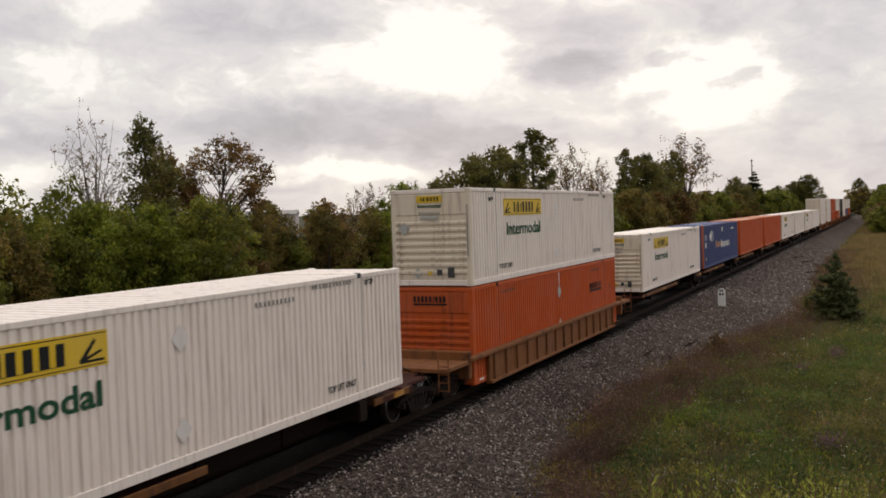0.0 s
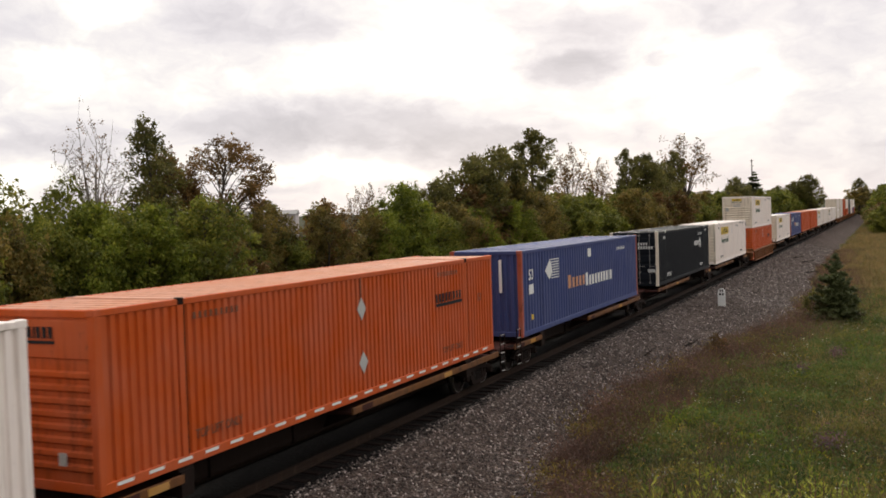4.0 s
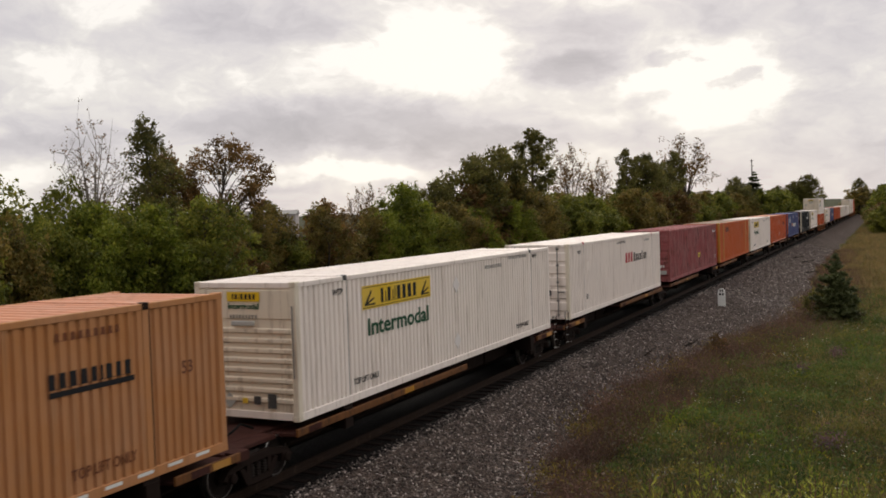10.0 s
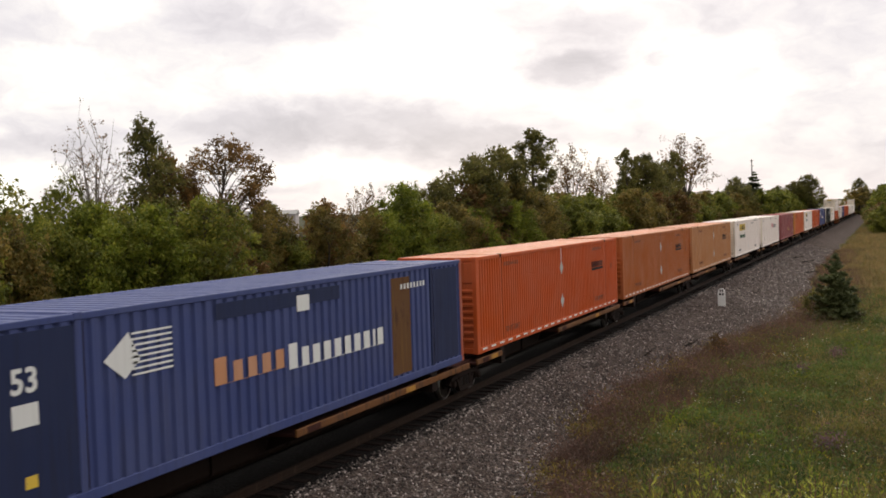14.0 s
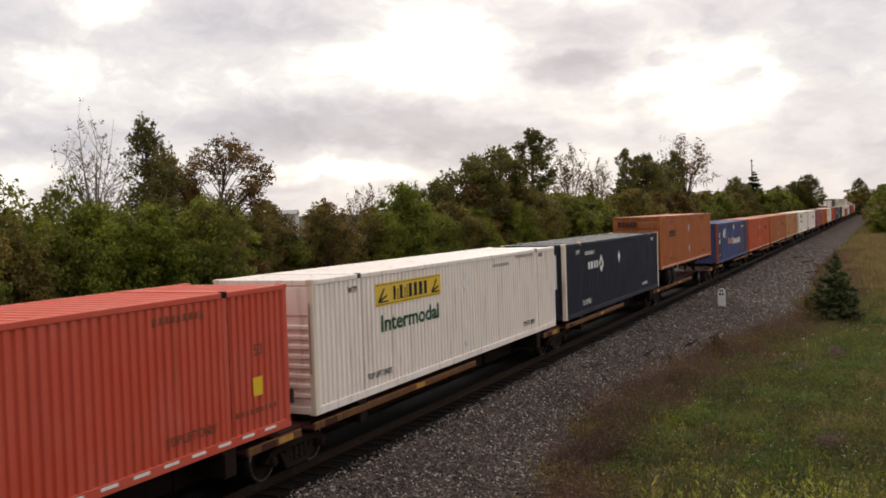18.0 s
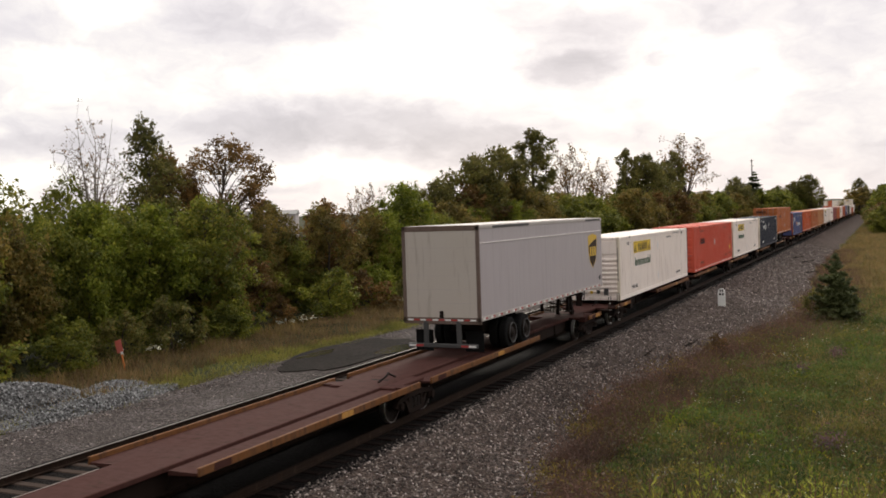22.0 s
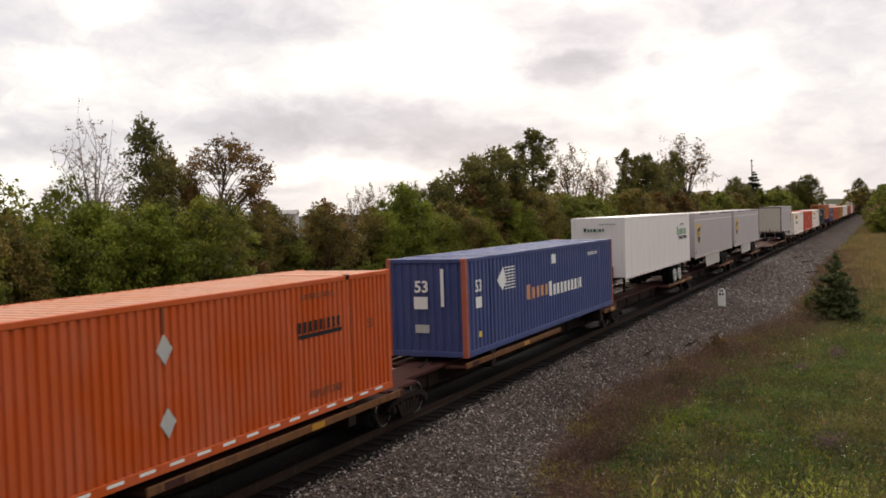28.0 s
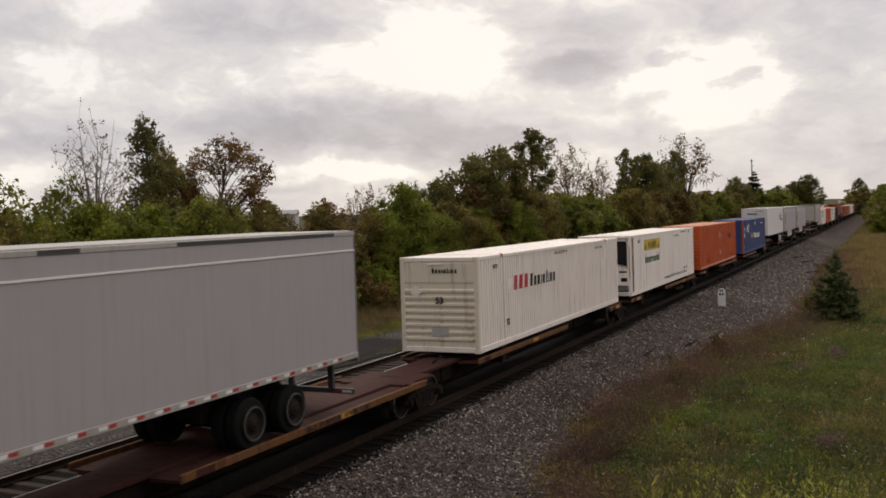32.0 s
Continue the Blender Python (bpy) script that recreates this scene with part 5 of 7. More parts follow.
def well_car(s0):
    """A well car for a double stack: deep side sills with ribs, and end platforms over the trucks."""
    c = thing("well_car", "rust-orange well car with ribbed side sills carrying a double stack", "railway car")
    for sd in (-1, 1):
        x0, x1 = sorted((sd * 1.30, sd * 1.42))
        sill = part("side_sill", Shape().box(x0, 0.9, 0.18, x1, LENGTH - 0.9, 1.02, 0.02), WELL, c)
        xa, xb = sorted((sd * 1.27, sd * 1.50))
        part("top_chord", Shape().box(xa, -0.6, 1.0, xb, LENGTH + 0.6, 1.12, 0.02), WELL, sill)
        part("bottom_chord", Shape().box(xa, 0.9, 0.12, xb, LENGTH - 0.9, 0.22, 0.02), WELL, sill)
        for i in range(15):
            y = 1.2 + i * (LENGTH - 2.4) / 14
            part("sill_rib", lambda: Shape().box(min(sd * 1.41, sd * 1.49), -0.04, 0.2, max(sd * 1.41, sd * 1.49), 0.04, 1.0, 0.008), WELL, sill, at=pose(0, y, 0), key=("wrib", sd))
    for y, sg in ((-1.3, 1), (LENGTH + 1.3, -1)):
        part("end_platform", Shape().box(-1.4, min(y - 0.9, y + 0.9), 0.92, 1.4, max(y - 0.9, y + 0.9), 1.05, 0.02).box(-0.4, y - 1.0, 0.5, 0.4, y + 1.6 * sg, 0.92).box(-1.42, y + 0.75 * sg - 0.1, 0.5, 1.42, y + 0.75 * sg + 0.1, 1.3, 0.03), WELL, c)
        for sd in (-1, 1):
            ladder = Shape()
            for k in range(4):
                ladder.tube((sd * 1.15, y - 0.85 * sg, 0.45 + 0.22 * k), (sd * 1.45, y - 0.85 * sg, 0.45 + 0.22 * k), 0.015, n=5)
            ladder.tube((sd * 1.15, y - 0.85 * sg, 0.4), (sd * 1.15, y - 0.85 * sg, 1.5), 0.02, n=5).tube((sd * 1.45, y - 0.85 * sg, 0.4), (sd * 1.45, y - 0.85 * sg, 1.5), 0.02, n=5)
            part("ladder", ladder, WELL, c)
        bogie(c, y)
        part("coupler", Shape().box(-0.12, min(y, y - 2.0 * sg), 0.6, 0.12, max(y, y - 2.0 * sg), 0.85, 0.03), STEEL, c)
    part("well_floor", Shape().box(-1.28, 0.9, 0.12, 1.28, LENGTH - 0.9, 0.17), BROWN_DARK, c)
    return rides(c, s0)


WELL = paint("rusty_orange_well_steel", (0.20, 0.075, 0.025), 0.65, 0.7, (0.04, 0.024, 0.016), 0.06, rust=0.4)


# ---- road trailers ----
def tyre_pair():
    s = Shape()
    for a in (0.0, 0.33):
        s.lathe([(a - 0.13, 0.32), (a - 0.13, 0.47), (a - 0.09, 0.50), (a + 0.09, 0.50), (a + 0.13, 0.47), (a + 0.13, 0.32)], 22)
    return s


def rim_shape():
    return Shape().lathe([(0.40, 0.33), (0.465, 0.33), (0.44, 0.28), (0.40, 0.22), (0.42, 0.16), (0.47, 0.12), (0.47, 0.02)], 18)


def axles(t, ys, z, rim_mat):
    """Dual wheels on both sides; y is measured along the trailer."""
    for y in ys:
        for sd in (-1, 1):
            w = part("dual_wheel", tyre_pair, RUBBER, t, at=pose(sd * 0.80, y, z, 0, 0, 0 if sd > 0 else 180), key="tyres")
            part("rim", rim_shape, rim_mat, w, at=pose(0.065, 0, 0), key="rim")
            part("rim_lip", lambda: Shape().lathe([(0.462, 0.335), (0.478, 0.325), (0.478, 0.305), (0.462, 0.295)], 24, caps=False), rim_mat if rim_mat is RIM_WHITE else GREY_STRIP, w, at=pose(0.065, 0, 0), key="riplip")
            for k in range(5 if rim_mat is RIM_WHITE else 0):
                part("hand_hole", lambda: Shape().lathe([(0.0, 0.045), (0.012, 0.04)], 10), RUBBER, w, at=pose(0.497, 0.19 * math.cos(k * 1.257), 0.19 * math.sin(k * 1.257)), key="handhole")
            part("hub", lambda: Shape().lathe([(0.42, 0.09), (0.54, 0.085), (0.56, 0.06)], 10), STEEL, w, key="hub")
        part("axle", lambda: Shape().lathe([(-0.75, 0.07), (0.75, 0.07)], 8), STEEL, t, at=pose(0, y, z), key="axle")
    part("slider_frame", lambda: Shape().box(-0.55, -1.3, -0.05, -0.42, 1.3, 0.32).box(0.42, -1.3, -0.05, 0.55, 1.3, 0.32).box(-0.55, -1.1, 0.0, 0.55, -0.95, 0.2).box(-0.55, 0.95, 0.0, 0.55, 1.1, 0.2), STEEL, t, at=pose(0, sum(ys) / len(ys), z + 0.12), key="slider")


def tape(t, length, z, step=0.62, start=0.15):
    for i in range(int((length - start * 2) / step)):
        part("tape_red", lambda: Shape().box(HALF + 0.004, 0, 0, HALF + 0.008, 0.17, 0.06), TAPE_RED, t, at=pose(0, start + i * step + 0.2, z), key="tred")
        part("tape_white", lambda: Shape().box(HALF + 0.004, 0, 0, HALF + 0.008, 0.19, 0.06), TAPE_WHITE, t, at=pose(0, start + i * step, z), key="twhite")


FLOOR_Z, BOX_H = 0.97, 2.90  # trailer floor over its resting plane; box height


def trailer(kind, s0, z, length=LENGTH, nose_back=True):
    """A van trailer. Local y = 0 is the end towards the train's rear; nose_back: its nose is at that end."""
    body = TRAILER_WHITE if kind == "white" else SILVER
    label = {"white": "white van trailer with a green wordmark and white wheel rims", "silver": "silver-grey van trailer with a brown and gold shield",
             "pale": "silver-grey van trailer with grey side, no marks", "short": "short silver-grey van trailer with roll-up rear door"}[kind]
    t = thing("van_trailer", label, "trailer", "trailers on the train")
    zb = FLOOR_Z + {"white": 0.1, "short": 0.15, "pale": 0.2}.get(kind, 0.06)
    zt = zb + BOX_H
    box = Shape().prism([(-HALF + 0.01, zb + 0.1), (HALF - 0.01, zb + 0.1), (HALF - 0.01, zt - 0.1), (HALF - 0.05, zt - 0.02), (-HALF + 0.05, zt - 0.02), (-HALF + 0.01, zt - 0.1)], "y", 0.06, length - 0.06)
    shell = part("box_body", box, body, t)
    n = int(length / 1.22)
    for i in range(1, n if kind == "white" else 0):
        part("panel_seam", lambda: Shape().box(HALF - 0.012, -0.018, zb + 0.12, HALF - 0.006, 0.018, zt - 0.42), body, t, at=pose(0, i * length / n, 0), key=("seam", zb))
    part("roof_sheet", Shape().box(-HALF + 0.06, 0.1, zt - 0.02, HALF - 0.06, length - 0.1, zt + 0.005, 0.005), TRAILER_WHITE if kind == "white" else CREAM, t)
    for sd in (-1, 1):
        xa, xb = sorted((sd * (HALF - 0.04), sd * (HALF + 0.004)))
        part("top_rail", Shape().box(xa, 0.03, zt - 0.12, xb, length - 0.03, zt - 0.02, 0.012), PALE_RAIL if kind != "white" else TRAILER_WHITE, t)
        part("bottom_rail", Shape().box(xa, 0.03, zb, xb, length - 0.03, zb + 0.13, 0.01), PALE_RAIL if kind != "white" else TRAILER_WHITE, t)
        if kind != "white":
            part("side_moulding", Shape().box(xa, 0.05, zt - (0.56 if kind == "short" else 0.47), xb + 0.006, length - 0.05, zt - (0.53 if kind == "short" else 0.43), 0.006), TRAILER_WHITE, t)
            if sd > 0:
                for a, b in (((1.1, 4.4), (length - 2.4, length - 0.3)) if kind == "short" else ((2.0, 5.4), (7.2, 8.0), (length - 6.0, length - 0.9))):
                    part("dark_strip", Shape().box(HALF + 0.004, a, zt - 0.11, HALF + 0.007, b, zt - 0.035), GREY_STRIP, t)
    tape(t, length, zb + 0.04)
    rear = (length - 0.06) if nose_back else 0.0
    nose = 0.0 if nose_back else length - 0.06
    q = 1 if nose_back else -1
    # rear frame, door and bumper
    part("rear_frame", Shape().box(-HALF, rear, zb - 0.05, -HALF + 0.12, rear + 0.06, zt, 0.01).box(HALF - 0.12, rear, zb - 0.05, HALF, rear + 0.06, zt, 0.01).box(-HALF, rear, zt - 0.16, HALF, rear + 0.06, zt, 0.01).box(-HALF, rear, zb - 0.08, HALF, rear + 0.06, zb + 0.12, 0.01), FRAME_RUST if kind == "short" else RAIL_METAL, t, "grimy steel rear door frame")
    dr = rear + (0.035 if nose_back else 0.012)
    door = part("rear_door", Shape().box(-HALF + 0.12, dr - 0.005, zb + 0.12, HALF - 0.12, dr + 0.02, zt - 0.16, 0.006), DOOR_CREAM if kind == "short" else body, t)
    for i in range(5):
        part("door_seam", Shape().box(-HALF + 0.14, dr - 0.009, zb + 0.55 + i * 0.42, HALF - 0.14, dr - 0.004, zb + 0.556 + i * 0.42), body, door)
    part("latch", Shape().box(-0.06, dr - 0.04, zb + 0.1, 0.06, dr, zb + 0.32, 0.01), STEEL, door)
    by = rear + 0.03
    part("bumper", Shape().box(-1.15, by - 0.06, 0.32, 1.15, by + 0.06, 0.44, 0.015).box(-0.62, by - 0.05, 0.38, -0.48, by + 0.05, zb, 0.01).box(0.48, by - 0.05, 0.38, 0.62, by + 0.05, zb, 0.01), GREY_STRIP, t)
    for sd in (-1, 1):
        part("mud_flap", Shape().box(sd * 0.85 - 0.3, by + (-2.75 if nose_back else 0.5) - 0.01, 0.14, sd * 0.85 + 0.3, by + (-2.75 if nose_back else 0.5), 0.8), RUBBER, t)
        for x in (sd * 0.75, sd * 1.0):
            part("rear_tape", Shape().box(x - 0.12, by - 0.066, 0.35, x + 0.12, by - 0.061, 0.41), TAPE_RED if abs(x) < 0.9 else TAPE_WHITE, t)
    for i in range(11):
        part("rear_tape", Shape().box(-1.15 + i * 0.21, rear - 0.004, zb + 0.02, -1.15 + i * 0.21 + 0.19, rear, zb + 0.07), TAPE_RED if i % 2 else TAPE_WHITE, t)
    ax = ((rear - 4.0, rear - 2.6) if kind == "pale" else (rear - 4.85, rear - 3.5)) if nose_back else (rear + 2.55, rear + 3.8)
    axles(t, ax, 0.50, RIM_WHITE if kind == "white" else STEEL)
    # nose: cooling or light box, landing legs
    part("nose_box", Shape().box(0.25 if nose_back else -0.3, min(nose, nose - 0.05 * q), zb + 0.12, 0.72 if nose_back else 0.3, max(nose, nose - 0.05 * q) + 0.02, zb + 0.62, 0.02), GREY_STRIP, t)
    ly = nose + 2.6 * q
    for sd in (-1, 1):
        part("landing_leg", Shape().box(sd * 0.55 - 0.06, ly - 0.06, 0.32, sd * 0.55 + 0.06, ly + 0.06, zb, 0.01).box(sd * 0.55 - 0.12, ly - 0.12, 0.28, sd * 0.55 + 0.12, ly + 0.12, 0.33, 0.01), STEEL, t)
    part("leg_brace", Shape().tube((-0.55, ly, 0.7), (0.55, ly, 0.5), 0.03, n=6), STEEL, t)
    part("underframe", Shape().box(-0.5, 0.4, zb - 0.14, 0.5, length - 0.4, zb + 0.0), STEEL, t)
    if kind == "silver":
        a, b = nose + 3.6 * q, rear - 6.2 * q
        a, b = min(a, b), max(a, b)
        part("side_skirt", Shape().prism([(a + 0.45, zb), (b, zb), (b, zb - 0.72), (a + 0.75, zb - 0.72)], "x", HALF - 0.05, HALF - 0.03), CREAM, t, "pale grey fibreglass side skirt")
        part("side_skirt", Shape().prism([(a + 0.45, zb), (b, zb), (b, zb - 0.72), (a + 0.75, zb - 0.72)], "x", -HALF + 0.03, -HALF + 0.05), CREAM, t)
    sy = None
    if kind == "silver":
        sy = 1.5
    elif kind == "short":
        sy = length - 1.42
    if sy is not None:
        k, kw = 1.08, 1.2
        outline = [(-0.52, 0.58), (-0.5, 0.0), (-0.36, -0.38), (0, -0.66), (0.36, -0.38), (0.5, 0.0), (0.52, 0.58), (0, 0.66)]
        sh = part("shield", Shape().prism([(y * kw, v * k) for y, v in outline], "x", 0, 0.004), SHIELD_GOLD, t, "brown shield emblem with a gold edge", pose(HALF - 0.008, sy, zb + 1.55))
        part("shield_field", Shape().prism([(y * kw * 0.92, v * k * 0.93) for y, v in [(-0.52, 0.20), (-0.5, 0.0), (-0.36, -0.38), (0, -0.66), (0.36, -0.38), (0.5, 0.0), (0.52, 0.48), (0.25, 0.44), (-0.15, 0.34)]], "x", 0.004, 0.007), SHIELD_BROWN, sh)
        part("wordmark", block_letters([-0.3, -0.3, -0.28], 0.5, 0.03), SHIELD_GOLD, sh, at=pose(0.006, -0.43, -0.2))
        part("lettering", words_mesh("53" if kind == "silver" else "48", 0.2, 0.006), INK_BLACK, t, at=pose(HALF - 0.008, 0.3 if kind == "silver" else length - 0.6, zb + 0.3))
    if kind == "white":
        part("wordmark", block_letters([0.42, -0.26, -0.34, -0.5, -0.12, -0.34, -0.26], 0.46, 0.08, 0.15), LEAF_GREEN_INK, t, at=pose(HALF - 0.008, length - 4.0, zb + 1.68))
        part("lettering", words_mesh("TRAILER LEASING", 0.19, 0.014, 2.5), INK_BLACK, t, at=pose(HALF - 0.008, length - 3.55, zb + 1.42))
        part("swoosh", Shape().box(0, 0, 0, 0.004, 1.5, 0.03).box(0, 0.5, 0.08, 0.004, 1.5, 0.11), INK_BLACK, t, at=pose(HALF - 0.008, length - 3.4, zb + 2.22))
        part("rear_wordmark", block_letters([0.15, -0.1, -0.12, -0.17, -0.05, -0.12, -0.1], 0.18, 0.03), INK_GREEN, t, at=pose(0, 0, zb + 2.25) @ ON_END @ pose(0, -0.65, 0))
        part("code_bar", block_letters([0.07] * 8, 0.07, 0.03), INK_GREY, t, at=pose(0, 0, zb + 2.55) @ ON_END @ pose(0, 0.1, 0))
    return rides(t, s0, z)


def chassis(s0, z, length=LENGTH):
    t = thing("container_chassis", "dark steel skeletal chassis under an orange container", "chassis")
    for x in (-0.43, 0.43):
        part("frame_rail", Shape().box(x - 0.07, 0.1, 0.72, x + 0.07, length - 0.3, 0.995, 0.01), STEEL, t)
    for i in range(8):
        part("cross_member", lambda: Shape().box(-1.2, -0.06, 0.82, 1.2, 0.06, 0.998, 0.01), STEEL, t, at=pose(0, 0.3 + i * (length - 0.9) / 7, 0), key="xmember")
    part("bumper", Shape().box(-1.1, 0.0, 0.3, 1.1, 0.1, 0.42, 0.01).box(-0.6, 0.0, 0.4, -0.48, 0.1, 0.75).box(0.48, 0.0, 0.4, 0.6, 0.1, 0.75), RAIL_METAL, t)
    part("side_plate", Shape().box(1.0, 4.2, 0.6, 1.03, 6.0, 0.95), RAIL_METAL, t)
    axles(t, (2.0, 3.25), 0.50, STEEL)
    for sd in (-1, 1):
        part("landing_leg", Shape().box(sd * 0.6 - 0.06, length - 3.6, 0.28, sd * 0.6 + 0.06, length - 3.48, 0.9, 0.01), STEEL, t)
    return rides(t, s0, z)


# ---- the train, from the last car to the first ----
DECK, TOP = 0.885, 1.07


def consist():
    # load, place of its rear end at the start, gap to the car ahead, end with the long deck shelf
    loads = [
        ("t_pale", -492.04, 7.1, "front"), ("ribbed_white", -468.79, 2.55, "rear"), ("cooled", -450.09, 2.43, "front"), ("orange", -431.51, 4.61, "front"), ("blue", -410.75, 2.34, "rear"),
        ("t_white", -392.26, 1.62, "rear"), ("t_silver", -374.49, 1.25, "rear"), ("t_silver2", -357.09, 1.0, "rear"), ("bare", -339.94, 1.27, "front"), ("t_short", -322.52, 3.63, "rear"),
        ("white", -302.74, 2.43, "front"), ("coral", -284.16, 0.95, "rear"), ("white", -267.06, 1.27, "rear"), ("navy", -249.64, 0.69, "rear"), ("c_tan", -232.8, 2.98, "rear"),
        ("patched_blue", -213.67, 1.05, "front"), ("orange", -196.47, 1.13, "front"), ("tan", -179.19, 1.24, "front"), ("pale_tan", -161.8, 2.35, "rear"), ("white", -143.3, 2.34, "rear"),
        ("plain_white", -124.81, 2.61, "front"), ("maroon", -106.05, 1.55, "rear"), ("amber", -88.35, 1.16, "rear"), ("white", -71.04, 1.23, "rear"), ("orange", -53.66, 2.61, "front"),
        ("blue", -34.9, 4.73, "front"), ("black", -14.02, 2.6, "rear"), ("white", 4.73, 2.6, "rear"),
    ]
    for kind, s0, gap, shelf in loads:
        # where two separate cars meet, each has a truck of its own
        outer_rear = s0 in (-302.74, -34.9, -213.67, -124.81)
        bogie_y = LENGTH + 3.8 if kind == "t_pale" else (LENGTH - 0.75 if s0 in (-322.52, -53.66, -232.8, -143.3) else None)
        shelves = {"t_pale": [(10.0, LENGTH + 3.4)], "t_white": [(9.6, LENGTH + 0.35)], "t_silver": [(9.6, LENGTH + 0.35)], "t_silver2": [(9.6, LENGTH + 0.35)]}.get(kind)
        brake = "rear" if s0 in (-302.74, -34.9, -213.67) else ("front" if s0 == -143.3 else "")
        if kind == "bare":
            spine_car(s0, gap, shelf, "bare", hitch_y=1.75)
        elif kind.startswith("t_"):
            car = spine_car(s0, gap, shelf, "trailer", bogie_y=bogie_y, hitch_y=LENGTH - 0.6 if kind == "t_short" else 1.1, shelves=shelves)
            if kind == "t_pale":
                for word, wy, wide in (("ALL", 13.9, 0.36), ("PURPOSE", 14.4, 0.88), ("SPINE", 15.4, 0.58), ("CAR", 16.1, 0.4)):
                    part("sill_lettering", words_mesh(word, 0.1, 0.003, wide), INK_BLACK, car, at=pose(1.311, wy, 0.82))
            if kind == "t_short":
                trailer("short", s0 + 3.42, DECK, 13.48, False)
            elif kind == "t_white":
                trailer("white", s0, DECK, nose_back=True)
            else:
                trailer("pale" if kind == "t_pale" else "silver", s0, DECK, nose_back=True)
        elif kind.startswith("c_"):
            spine_car(s0, gap, shelf, "trailer", bogie_y=bogie_y, hitch_y=LENGTH - 1.1)
            chassis(s0, DECK)
            container("tan_doors", s0, DECK + 1.005)
        else:
            spine_car(s0, gap, shelf, bogie_y=bogie_y, brake=brake, outer_rear=outer_rear)
            container(kind, s0, TOP)
    well_car(25.42)
    container("orange", 25.42, 0.21)
    container("white", 25.42, 0.21 + TALL + 0.02)
    # cars already far ahead
    s = 46.8
    for kind in ("white", "blue", "orange", "orange", "white", "plain_white", "white", "cooled"):
        spine_car(s, 1.45, "rear", group="distant spine cars")
        container(kind, s, TOP, far=kind not in ("white", "blue"))
        s += 17.6
    for low, high in (("white", "white"), ("plain_white", "white"), ("orange", "orange"), ("orange", "white"), ("navy", "black"), ("white", "white"), ("blue", "white"), ("orange", "white")):
        s += 1.5
        well_car(s + 1.2)
        container(low, s + 1.2, 0.21, far=True)
        container(high, s + 1.2, 0.21 + TALL + 0.02, far=True)
        s += 19.3


consist()


# ---- trees and plants ----
def mesh_of(name, verts, faces, mat):
    me = bpy.data.meshes.new(name)
    v, f = np.asarray(verts, dtype=np.float32), np.asarray(faces, dtype=np.int32)
    me.vertices.add(len(v))
    me.vertices.foreach_set("co", v.ravel())
    k = f.shape[1]
    me.loops.add(f.size)
    me.loops.foreach_set("vertex_index", f.ravel())
    me.polygons.add(len(f))
    me.polygons.foreach_set("loop_start", np.arange(0, f.size, k, dtype=np.int32))
    me.update(calc_edges=True)
    me.materials.append(mat)
    return me


def leaf_mesh(name, centres, size, mat, rng, droop=0.3, long=1.5, facing=None):
    """Leaves: four-cornered blades, each at its own angle; with facing, they turn loosely towards those directions."""
    n = len(centres)
    a = rng.normal(size=(n, 3))
    a[:, 2] -= droop
    if facing is not None:
        up = np.asarray(facing) + rng.normal(size=(n, 3)) * 0.9
        up /= np.linalg.norm(up, axis=1, keepdims=True)
        a -= up * np.sum(a * up, axis=1, keepdims=True)
        b = np.cross(a, up)
    else:
        b = np.cross(a, rng.normal(size=(n, 3)))
    a /= np.linalg.norm(a, axis=1, keepdims=True)
    b /= np.linalg.norm(b, axis=1, keepdims=True)
    s = size * rng.uniform(0.6, 1.4, (n, 1))
    c = np.asarray(centres)
    v = np.stack([c - a * s * long * 0.5, c + b * s * 0.42, c + a * s * long * 0.5, c - b * s * 0.42], 1).reshape(-1, 3)
    return mesh_of(name, v, np.arange(4 * n).reshape(n, 4), mat)


def tube_path(s, pts, r0, r1, n=6):
    s.pipe(pts, r0, r1, n)


